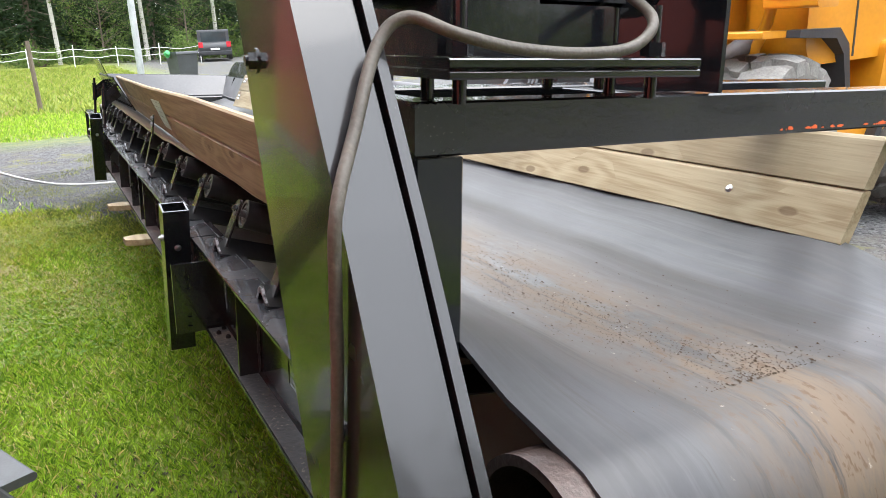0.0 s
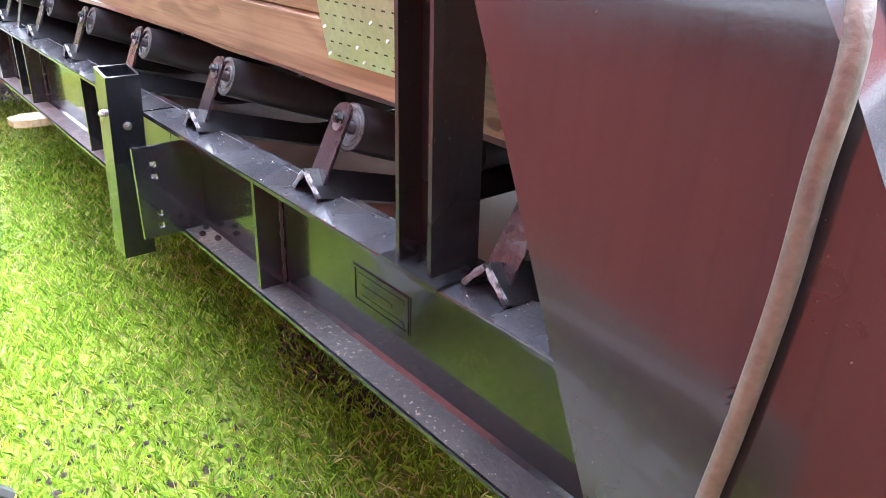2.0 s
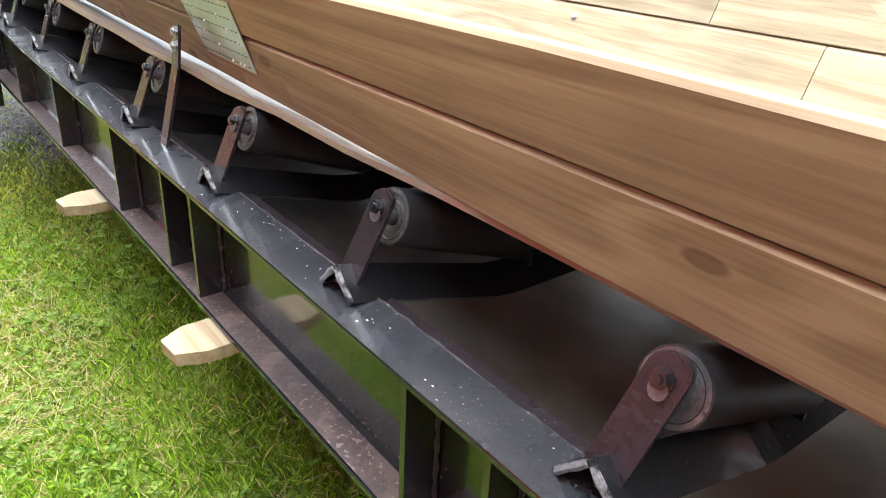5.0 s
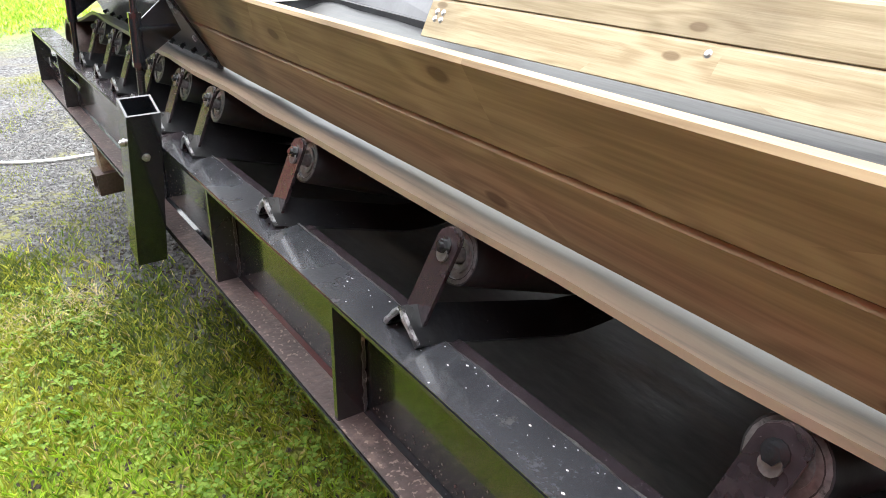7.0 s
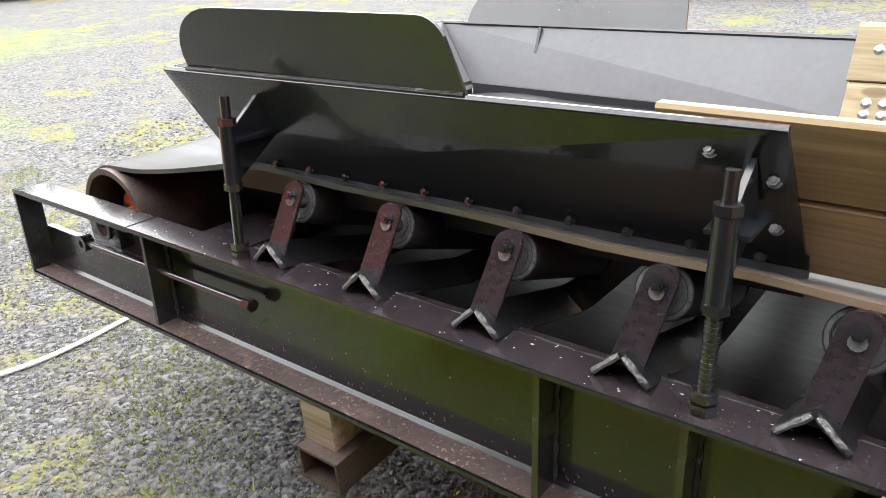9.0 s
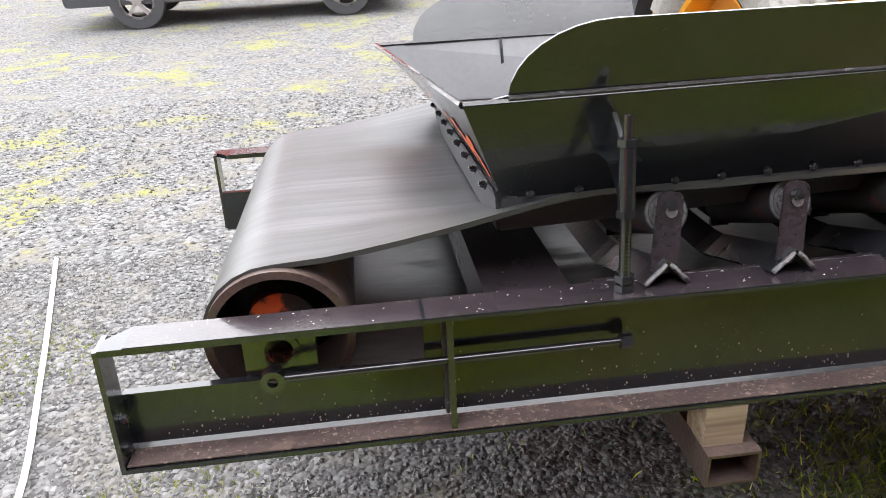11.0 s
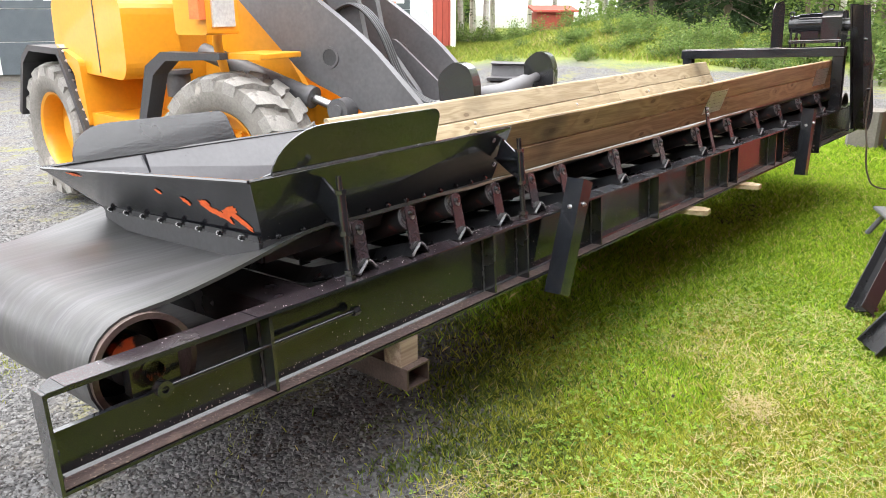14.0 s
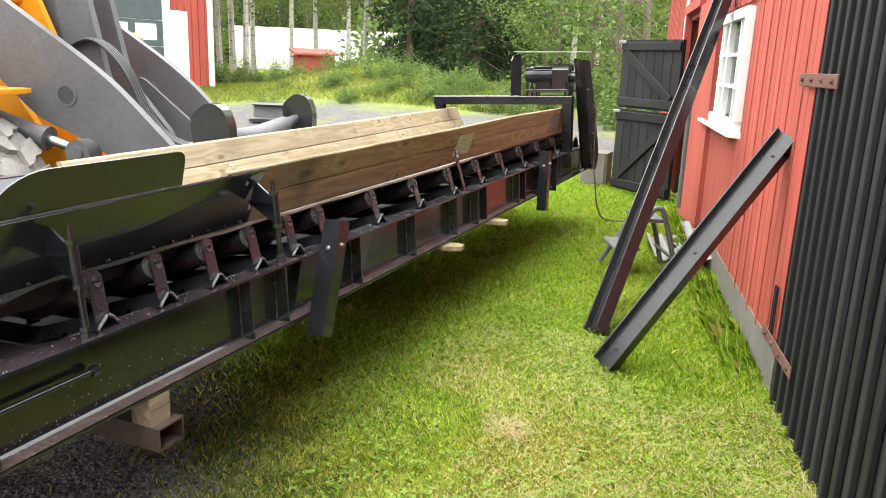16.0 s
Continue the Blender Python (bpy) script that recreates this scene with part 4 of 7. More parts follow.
def build_idler():
    a = Mesh()
    line = [(0.034, TOP), (0.08, TOP - 0.010), (0.285, -0.055), (0.325, -0.060), (W - 0.325, -0.060), (W - 0.285, -0.055), (W - 0.08, TOP - 0.010), (W - 0.034, TOP)]
    for s in (-1, 1):
        sec = [(0, 0.046), (0, 0.038), (s * 0.035, 0.002), (s * 0.041, 0.008)]
        a.sheet([[(x - 0.02, u, w + dw) for x, w in (sec + sec[:1] if s > 0 else [sec[0]] + sec[:0:-1] + [sec[0]])] for u, dw in line], None, False)
        for u, dw in (line[0], line[-1]):
            a.add([(x - 0.02, u, w + dw) for x, w in sec], [(0, 1, 2, 3)])
    idler = part("idler", a, IDLERP, conveyor, "trough idler on a bent inverted angle iron")
    for near in (True, False):
        u0, s = (0.0, 1) if near else (W, -1)
        wl = Mesh()
        for k in range(2):
            t = 1 if k else -1
            wl.tube([(t * 0.003 - 0.02, u0 + s * 0.036, TOP + 0.040), (t * 0.012 - 0.02, u0 + s * 0.0345, TOP + 0.031), (t * 0.022 - 0.02, u0 + s * 0.0355, TOP + 0.021), (t * 0.037 - 0.02, u0 + s * 0.036, TOP + 0.006)], [0.004, 0.0052, 0.0042, 0.005], 6)
        part("weld", wl, WELD, idler)
        pl = Mesh()
        tip = [(0.022 * math.cos(math.pi * k / 6), 0.144 + 0.014 * math.sin(math.pi * k / 6)) for k in range(7)]
        out = [(-0.023, 0.03), (0.023, 0.03)] + tip
        lo = Mesh().prism(out, -0.003, 0.003, 1)
        pl.add([(x - 0.2 * (0.135 - w), u0 + s * (0.092 + y - 0.36 * (0.135 - w)), w) for x, y, w in lo.v], lo.f)
        part("side_plate", pl, PLUM, idler, "flat side plate of plum-black steel")
        bt = Mesh().bolt((0.0, u0 + s * 0.089, 0.135), (0, -s, 0.36), 0.009, 0.007)
        part("axle_bolt", bt, BLACK_WORN, idler)
        r = Mesh()
        p0, p1 = Vector((0, u0 + s * 0.107, 0.118)), Vector((0, u0 + s * 0.340, 0.033))
        d = (p1 - p0).normalized()
        r.cyl(p0, p1, 0.0385, n=24, hole=0.030)
        part("wing_roller", r, ROLLER, idler)
        c = Mesh().cyl(p0 + d * 0.004, p0 + d * 0.012, 0.030, n=20, hole=0.012)
        c.cyl(p0 - d * 0.026, p0 + d * 0.02, 0.010, n=12)
        c.cyl(p0 - d * 0.0005, p0 + d * 0.005, 0.0365, n=20, hole=0.0315)
        c.cyl(p0 + d * 0.001, p0 + d * 0.006, 0.022, n=18, hole=0.017)
        part("roller_cap", c, CAPS, idler, "bare steel bearing cap")
        q = Mesh().box(-0.02, 0.02, *sorted((u0 + s * 0.346, u0 + s * 0.352)), -0.016, 0.07)
        part("inner_plate", q, BLACK, idler)
    cr = Mesh().cyl((0, 0.362, 0.033), (0, W - 0.362, 0.033), 0.0375, n=20)
    part("centre_roller", cr, ROLLER, idler)
    return idler


idler = build_idler()
idler.matrix_basis = Matrix.Translation((IDLERS[0], 0, 0))
for x in IDLERS[1:]:
    copy_thing(idler, Matrix.Translation((x, 0, 0)))


# ---- square leg sockets bolted to the near and far beams ----
def leg_socket(x_top, w_top, tilt, length, u0, s):
    h, g = 0.035, 0.030
    v = [(sx * q, sy * q, z) for z in (0.0, -length) for q in (h, g) for sx, sy in ((-1, -1), (1, -1), (1, 1), (-1, 1))]
    f = []
    for k in range(4):
        j = (k + 1) % 4
        f += [(8 + k, 8 + j, j, k), (4 + k, 4 + j, 12 + j, 12 + k), (k, j, 4 + j, 4 + k), (12 + k, 12 + j, 8 + j, 8 + k)]
    m = Mesh().add(v, f)
    p = part("leg_socket", m, BLACK, conveyor, "square tube leg socket, open at the top", at=Matrix.Translation((x_top, u0 - s * 0.036, w_top)) @ pose(0, 0, 0, 0, tilt))
    for q, d in (((0, -s * h, -0.09), (0, -s, 0)), ((h, 0, -0.11), (1, 0, 0)), ((-h, 0, -0.11), (-1, 0, 0))):
        part("socket_bolt", Mesh().bolt(q, d, 0.007), STEEL, p, "bright clamp bolt")
    return p


leg_socket(1.958, 0.118, 22, 0.44, 0.0, 1)
leg_socket(4.935, 0.108, 10, 0.44, 0.0, 1)
leg_socket(1.958, 0.118, 22, 0.44, W, -1)
leg_socket(4.935, 0.108, 10, 0.44, W, -1)

# ---- hopper ----
hopper = part("hopper", Mesh().box(0.70, 1.72, 0.2115, 0.2185, 0.128, 0.136), BLACK, conveyor, "black steel tail hopper with sloping walls and raised flaps")
HB, HT = 0.135, 0.325
H_NEAR = [(0.664, 0.185, HB), (1.735, 0.222, HB), (1.715, 0.110, HT + 0.012), (0.587, 0.106, HT)]
H_FAR = [(0.650, W - 0.185, HB), (1.735, W - 0.222, HB), (1.69, W - 0.115, HT - 0.022), (0.489, W - 0.102, HT - 0.025)]


def wall_plate(quad, t, material, name, parent, label=""):
    a = [Vector(p) for p in quad]
    n = (a[1] - a[0]).cross(a[3] - a[0]).normalized() * t
    v = a + [p + n for p in a]
    m = Mesh().add(v, [(3, 2, 1, 0), (4, 5, 6, 7), (0, 1, 5, 4), (1, 2, 6, 5), (2, 3, 7, 6), (3, 0, 4, 7)])
    return part(name, m, material, parent, label)


wall_plate(H_NEAR, 0.006, BLACK, "hopper_wall", hopper)
wall_plate([H_FAR[0], H_FAR[3], H_FAR[2], H_FAR[1]], 0.006, HOPIN, "hopper_wall", hopper, "dull grey inner face with chips")
FRONT = [(0.664, 0.185, HB), (0.587, 0.106, HT), (0.487, W - 0.103, HT - 0.025), (0.650, W - 0.185, HB)]


def front_grid(dx, inset):
    """The twisted front plate between its four corners, as a fine grid."""
    c = [Vector(p) for p in FRONT]
    rows = []
    for i in range(9):
        f = i / 8
        row = []
        for j in range(17):
            g = inset + (1 - 2 * inset) * j / 16
            p = (c[0] * (1 - g) + c[3] * g) * (1 - f) + (c[1] * (1 - g) + c[2] * g) * f
            row.append((p.x + dx, p.y, p.z))
        rows.append(row)
    return rows


fr = Mesh().sheet(front_grid(0.0, 0.0), (0.006, 0, 0), False)
part("hopper_front", fr, BLACK, hopper, "sloping front plate with bare orange patches")
part("front_lining", Mesh().sheet(front_grid(0.0075, 0.004), (0.0015, 0, 0), False), HOPIN, hopper, "dull grey inner face")
for a, b in ((H_NEAR[3], H_NEAR[2]), ((0.5865, 0.106, HT), (0.487, W - 0.103, HT - 0.025)), (H_FAR[3], H_FAR[2])):
    a, b = Vector(a), Vector(b)
    part("top_lip", Mesh().tube([a, (a + b) / 2, b], 0.006, 6), BLACK_WORN, hopper, "bevelled top lip")
# flat bars that clamp the rubber skirt
for a, b, n in (((0.652, 0.176, 0.158), (1.735, 0.212, 0.160), (0, -0.006, 0.003)), ((0.649, 0.178, 0.160), (0.634, W - 0.180, 0.158), (-0.006, 0, 0.003))):
    a, b, n = Vector(a), Vector(b), Vector(n)
    dn = Vector((0, 0.004, -0.020)) if n.y else Vector((0.006, 0, -0.020))
    bar = Mesh().add([a, b, b + dn, a + dn, a + n, b + n, b + dn + n, a + dn + n], [(0, 1, 2, 3), (7, 6, 5, 4), (0, 4, 5, 1), (1, 5, 6, 2), (2, 6, 7, 3), (3, 7, 4, 0)])
    part("clamp_bar", bar, BLACK_WORN, hopper, "flat bar clamping the skirt")
for quad in ([(0.655, 0.178, 0.085), (1.735, 0.215, 0.105), (1.735, 0.222, 0.15), (0.660, 0.182, 0.15)],
             mirror([(0.655, 0.178, 0.085), (1.735, 0.215, 0.105), (1.735, 0.222, 0.15), (0.660, 0.182, 0.15)]),
             [(0.657, 0.178, 0.085), (0.642, W - 0.18, 0.085), (0.642, W - 0.184, 0.155), (0.657, 0.182, 0.155)]):
    a = [Vector(p) for p in quad]
    n = (a[1] - a[0]).cross(a[3] - a[0]).normalized() * 0.008
    skirt = Mesh()
    skirt.add([p - n for p in a] + [p + n for p in a], [(0, 1, 2, 3), (7, 6, 5, 4), (4, 5, 1, 0), (5, 6, 2, 1), (6, 7, 3, 2), (7, 4, 0, 3)])
    part("rubber_skirt", skirt, DARKP, hopper, "rubber skirt clamped along the bottom edge")
for k in range(12):
    f = (k + 0.5) / 12
    part("clamp_bolt", Mesh().bolt((0.664 + 1.06 * f, 0.170 + 0.036 * f, 0.149), (0, -1, 0.4), 0.006, 0.005), BLACK_WORN, hopper)
for k in range(8):
    f = (k + 0.5) / 8
    part("clamp_bolt", Mesh().bolt((0.644 - 0.014 * f, 0.19 + (W - 0.38) * f, 0.149), (-1, 0, 0.4), 0.007, 0.010), BLACK_WORN, hopper)


def flap(sgn):
    """The upright wing plate on a hopper wall, its ends rounded."""
    out = [(1.300, 0.0)]
    for k in range(7):
        a = math.pi / 2 * k / 6
        out.append((1.25 + 0.04 * math.cos(a) - 0.0, 0.085 + 0.04 * math.sin(a)))
    for k in range(9):
        a = math.pi / 2 + math.pi / 2 * k / 8
        out.append((0.815 + 0.155 * math.cos(a), 0.005 + 0.12 * math.sin(a)))
    out.append((0.635, 0.0))
    m = Mesh()
    base_u = 0.108
    pts = []
    for x, hgt in out:
        q = (x, base_u - 0.36 * hgt, HT + 0.005 + hgt * 0.93)
        pts.append(q)
    if sgn < 0:
        pts = [(x - 0.07, u, w - 0.03) for x, u, w in mirror(pts)]
    n = len(pts)
    back2 = [(x, u + sgn * 0.005, w + 0.001) for x, u, w in pts]
    f = [tuple(range(n)), tuple(range(2 * n - 1, n - 1, -1))] + [(i, n + i, n + (i + 1) % n, (i + 1) % n) for i in range(n)]
    m.add(pts + back2, f)
    return part("flap", m, BLACK_WORN if sgn < 0 else BLACK, hopper, "raised wing plate with rounded corners")


flap(1)
flap(-1)
fw = Mesh().tube([(0.66, 0.104, HT + 0.006), (0.95, 0.105, HT + 0.009), (1.295, 0.106, HT + 0.012)], 0.005, 6)
part("flap_weld", fw, SEAM, hopper)

# bare orange spots on the front plate: (across, height, half length, half width, slant in degrees)
def front_point(u, w, off):
    f, g = (w - HB) / (HT - HB), 0.2
    for turn in range(8):
        ua, ub = 0.185 + (0.106 - 0.185) * f, W - 0.185 + 0.082 * f
        g = (u - ua) / (ub - ua)
        f = (w - HB) / (HT - 0.025 * g - HB)
    return ((0.664 - 0.014 * g) * (1 - f) + (0.587 - 0.100 * g) * f - off, u, w)


random.seed(3)
for k, (cu, cw, ra, rb, slant) in enumerate(((0.335, 0.226, 0.045, 0.014, 30), (0.262, 0.222, 0.046, 0.013, -22), (0.228, 0.204, 0.045, 0.012, 38), (0.285, 0.205, 0.030, 0.009, 40), (0.345, 0.243, 0.022, 0.010, 0), (0.43, 0.240, 0.017, 0.011, 35), (0.535, 0.262, 0.013, 0.008, 30), (0.93, 0.288, 0.035, 0.006, 5))):
    ring = []
    ca, sa = math.cos(math.radians(slant)), math.sin(math.radians(slant))
    for i in range(22):
        q = 2 * math.pi * i / 22
        r = random.uniform(0.72, 1.2)
        p, t = ra * r * math.cos(q), rb * r * math.sin(q)
        ring.append(front_point(cu + p * ca - t * sa, cw + p * sa + t * ca, 0.0015 + 0.0003 * k))
    c = [sum(p[i] for p in ring) / 22 for i in range(3)]
    part("bare_primer", Mesh().add(ring + [c], [(i, (i + 1) % 22, 22) for i in range(22)]), ORANGE, hopper, "flaked patch of bare orange primer")


def hanger(x, sgn, u0):
    """A threaded hanger: stud, sleeve, nuts and the gusset arm to the hopper wall."""
    u = u0 + sgn * 0.032
    m = Mesh().cyl((x, u, TOP), (x, u + sgn * 0.018, 0.305), 0.0085, n=12)
    for w in (TOP + 0.002, TOP + 0.018, 0.142, 0.256):
        m.cyl((x, u + sgn * 0.0575 * w, w), (x, u + sgn * 0.0575 * (w + 0.012), w + 0.012), 0.0165, n=6)
    for k in range(14):
        w = 0.048 + 0.0064 * k
        m.cyl((x, u + sgn * 0.0575 * w, w), (x, u + sgn * 0.0575 * w, w + 0.003), 0.0098, n=12)
    h = part("hanger", m, BLACK_WORN, conveyor, "threaded height-adjusting hanger with nuts")
    s = Mesh().cyl((x, u + sgn * 0.009, 0.150), (x, u + sgn * 0.015, 0.255), 0.0145, n=14)
    part("sleeve", s, BLACK, h)
    a = Mesh()
    ua, ub = u + sgn * 0.018, u0 + sgn * 0.150
    a.prism([(p[0], p[1]) for p in ([(ua, 0.155), (ua, 0.245), (ub - sgn * 0.03, 0.300), (ub, 0.22)])], x - 0.004, x + 0.004, 0)
    a.box(x - 0.025, x + 0.025, *sorted((ua, ub - sgn * 0.01)), 0.228, 0.234)
    part("gusset_arm", a, BLACK, h)
    return h


for x in (0.834, 1.680):
    hanger(x, 1, 0.0)
    hanger(x, -1, W)
for x, w in ((1.63, 0.30), (1.70, 0.27), (1.70, 0.20)):
    part("wall_bolt", Mesh().bolt((x, 0.112 + (HT - w) * 0.55, w), (0, -1, 0.5), 0.007), CAPS, hopper)


# ---- side boards ----
def board_line(x, near):
    """Middle of the board pair (u) at x, for the near or far side, and the half spread of its lean."""
    if near:
        late = min(1, max(0, x - 3.5))
        return 0.180 - 0.055 * min(1, max(0, (x - 1.6) / 1.9)) - 0.015 * late, 0.046 - 0.026 * late
    return W - 0.234 + 0.180 * (x - 1.7) / 4.2, 0.050


def lift(x):
    """The near boards stand higher towards the head."""
    return 0.036 * min(1, max(0, (x - 1.8) / 2.7))


def board(x0, x1, w0, w1, near, steps=12, thick=0.030):
    m = Mesh()
    rows = []
    s = 1 if near else -1
    for k in range(steps + 1):
        x = x0 + (x1 - x0) * k / steps
        u, half = board_line(x, near)
        c = 0.24 + (lift(x) if near else 0.006 * (x - 1.7))
        sec = []
        for w in (w0 + 0.003, w0, w0, w0 + 0.003, w1 - 0.006, w1, w1, w1 - 0.006):
            sec.append([w, 0.0])
        for i, off in enumerate((0, 0.004, thick - 0.004, thick, thick, thick - 0.006, 0.006, 0)):
            sec[i][1] = off
        row = []
        for w, off in sec:
            f = (w - 0.24) / 0.105
            row.append((x, u - s * half * f + s * off, c + (w - 0.24)))
        rows.append(row)
    n = 8
    v = [p for r in rows for p in r]
    f = [(i * n + k, i * n + (k + 1) % n, (i + 1) * n + (k + 1) % n, (i + 1) * n + k) for i in range(steps) for k in range(n)]
    f += [tuple(range(n - 1, -1, -1)), tuple(steps * n + k for k in range(n))]
    return m.add(v, f)


def joint_plate(x0, x1, near, parent):
    m, dots = Mesh(), Mesh()
    s = 1 if near else -1
    def at(x, w, off):
        u, half = board_line(x, near)
        return Vector((x, u - s * half * (w - 0.24) / 0.105 - s * off, w + (lift(x) if near else 0)))
    rows = [[at(x0 + (x1 - x0) * i / 8, 0.175 + 0.12 * j / 4, 0.0035) for j in range(5)] for i in range(9)]
    m.sheet(rows, (0, s * 0.002, 0))
    p = part("joint_plate", m, ZINC, parent, "perforated zinc nail plate")
    nails = Mesh()
    random.seed(int(x0 * 10))
    for i in range(13):
        for j in range(6):
            x, w = x0 + 0.012 + (x1 - x0 - 0.024) * (i + 0.5 * (j % 2)) / 12.6, 0.184 + 0.0205 * j
            c = at(x, w, 0.0042)
            if random.random() < 0.15:
                nails.cyl(c, c + Vector((0, -s * 0.002, 0.001)), 0.0028, n=8)
            else:
                dots.add([c + Vector(q) for q in ((-0.0045, 0, -0.0012), (0.0045, 0, -0.0012), (0.0045, -s * 0.0006, 0.0012), (-0.0045, -s * 0.0006, 0.0012))], [(0, 1, 2, 3) if s > 0 else (3, 2, 1, 0)])
    tagged(part("nail_head", nails, ZINC, p, "bright nail heads"), kind="stuff")
    tagged(part("nail_slot", dots, DARKP, p, "punched holes"), kind="stuff")


def side_boards(near):
    x0, x1 = (1.555, 6.17) if near else (1.62, 6.17)
    cuts = [x0, 3.70, x1] if near else [x0, 4.3, x1]
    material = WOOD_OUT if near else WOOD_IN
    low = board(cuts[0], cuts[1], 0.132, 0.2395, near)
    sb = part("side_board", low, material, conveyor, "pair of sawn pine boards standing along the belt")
    part("plank", board(cuts[1] + 0.002, cuts[2], 0.132, 0.2395, near), material, sb)
    part("plank", board(cuts[0] - (0.0 if near else 0.004), cuts[1] - (0.02 if near else 0.25), 0.2415, 0.346, near), material, sb)
    part("plank", board(cuts[1] - (0.018 if near else 0.248), cuts[2] - (0.01 if near else 0.0), 0.2415, 0.346, near), material, sb)
    return sb


near_boards = side_boards(True)
far_boards = side_boards(False)
joint_plate(3.56, 3.80, True, near_boards)
joint_plate(5.535, 5.86, True, near_boards)
for x in (1.66, 1.69, 5.86, 2.6, 3.7, 4.8):
    for w in ((0.300, 0.318, 0.185, 0.205) if x < 2 else (0.225,)):
        u, half = board_line(x, False)
        p = Vector((x + 0.02 * (w > 0.3), u + half * (w - 0.006 * (x - 1.7) - 0.24) / 0.105 - 0.0305, w))
        part("carriage_bolt", Mesh().cyl(p, p + Vector((0, -0.004, 0.002)), 0.010, 0.005, n=12), STEEL, far_boards, "domed zinc carriage bolt")

strap = Mesh()
strap.prism([(0.052, TOP), (0.058, TOP), (0.100, 0.165), (0.111, 0.245), (0.105, 0.246), (0.094, 0.166)], 3.505, 3.538, 0)
st = part("strap", strap, PLUM, conveyor, "bent flat-bar strap holding the side board")
part("strap_bolt", Mesh().bolt((3.521, 0.102, 0.205), (0, -1, 0.3), 0.009).bolt((3.521, 0.106, 0.232), (0, -1, 0.3), 0.009), STEEL, st)

# ---- drive frame at the head ----
def column(x0, u0, s):
    m = Mesh()
    a, b = sorted((u0 + s * 0.024, u0 + s * 0.100))
    m.box(x0 - 0.036, x0 - 0.029, a, b, TOP + 0.006, 0.41)
    m.box(x0 + 0.029, x0 + 0.036, a, b, TOP + 0.006, 0.41)
    m.box(x0 - 0.029, x0 + 0.029, (a + b) / 2 - 0.003, (a + b) / 2 + 0.003, TOP + 0.006, 0.41)
    m.box(x0 - 0.06, x0 + 0.06, a - 0.01, b + 0.01, TOP, TOP + 0.006)
    m.bolt((x0 + 0.015, u0 + s * 0.04, TOP + 0.006), (0, 0, 1), 0.012)
    return m


def square_leg(x0, a, b):
    return Mesh().box(x0 - 0.035, x0 + 0.035, a, b, TOP, 0.406, 0.003)


drive = part("drive_frame", Mesh().box(5.861, 5.951, 0.004, W + 0.07, 0.410, 0.478, 0.003), BLACK, conveyor, "black steel portal carrying the drive motor, chipped to orange")
part("column", column(5.906, -0.016, 1), IDLERP, drive)
part("column", column(5.906, W + 0.085, -1), BLACK, drive)
part("crossbar", Mesh().box(6.18, 6.25, 0.075, W + 0.20, 0.408, 0.478, 0.003), BLACK_WORN, drive, "square tube crossbar, chipped to orange along its lower edge")
part("leg", square_leg(6.215, 0.076, 0.146), BLACK, drive)
part("leg", square_leg(6.215, W + 0.12, W + 0.19), BLACK, drive)
for uu in (0.10, 0.52):
    part("rail", Mesh().box(5.953, 6.178, uu, uu + 0.05, 0.420, 0.474, 0.002), BLACK, drive)
random.seed(9)
chip = Mesh()
for k in range(70):
    u = random.choice([random.uniform(0.75, 1.38), random.uniform(1.0, 1.3)])
    r = random.uniform(0.0012, 0.0055) * (1.9 if k % 9 == 0 else 1.0)
    ring = [(6.2505, u + r * 1.8 * random.uniform(0.6, 1) * math.cos(q), 0.414 + r * random.uniform(0.4, 1.2) * (1 + math.sin(q)) * 0.6) for q in [i * math.pi / 4 for i in range(8)]]
    chip.add(ring + [(6.2506, u, 0.416 + r * 0.5)], [(i, (i + 1) % 8, 8) for i in range(8)])
tagged(part("bare_primer", chip, ORANGE, drive, "chipped orange primer"), kind="stuff")

# chain guard: a tall leaning casing, with a back plate that stands proud of it
G_OUT = [(5.935, 0.775), (6.140, 0.775), (6.405, 0.36), (6.618, -0.01)] + [(6.492 + 0.14 * math.cos(a), -0.075 + 0.135 * math.sin(a)) for a in [math.radians(q) for q in (15, -10, -35, -60, -85, -110, -135)]] + [(6.335, -0.18), (6.215, 0.10)]
g = Mesh().prism(G_OUT, -0.080, -0.006, 1)
guard = part("chain_guard", g, GUARDP, conveyor, "tall leaning chain guard in satin black with a plum sheen")
g = Mesh().prism([(x + (0.012 if x > 6.36 or (x > 6.1 and w > 0.5) else -0.004), w + (0.01 if w > 0.5 else -0.006)) for x, w in G_OUT], -0.001, 0.012, 1)
part("back_plate", g, GUARDP, guard)
part("guard_bolt", Mesh().bolt((6.387, -0.08, 0.134), (0, -1, 0), 0.009, 0.008), BLACK_WORN, guard)
part("guard_bolt", Mesh().bolt((6.10, -0.08, 0.525), (0, -1, 0), 0.012, 0.01), BLACK_WORN, guard)

# motor and gearbox on their plate
base = Mesh().box(6.02, 6.34, 0.075, 0.46, 0.520, 0.532, 0.002).box(6.02, 6.34, 0.075, 0.46, 0.508, 0.518, 0.002)
for x in (6.06, 6.215, 6.30):
    for u in (0.11, 0.41):
        base.cyl((x, u, 0.478), (x, u, 0.60), 0.009, n=10).cyl((x, u, 0.534), (x, u, 0.552), 0.017, n=6)
drive_motor = part("drive_motor", base, BLACK_WORN, conveyor, "black geared drive motor on a slotted plate")
mot = Mesh().cyl((6.17, 0.24, 0.655), (6.17, 0.42, 0.655), 0.068, n=24).cyl((6.17, 0.42, 0.655), (6.17, 0.49, 0.655), 0.072, 0.066, n=24)
fins = []
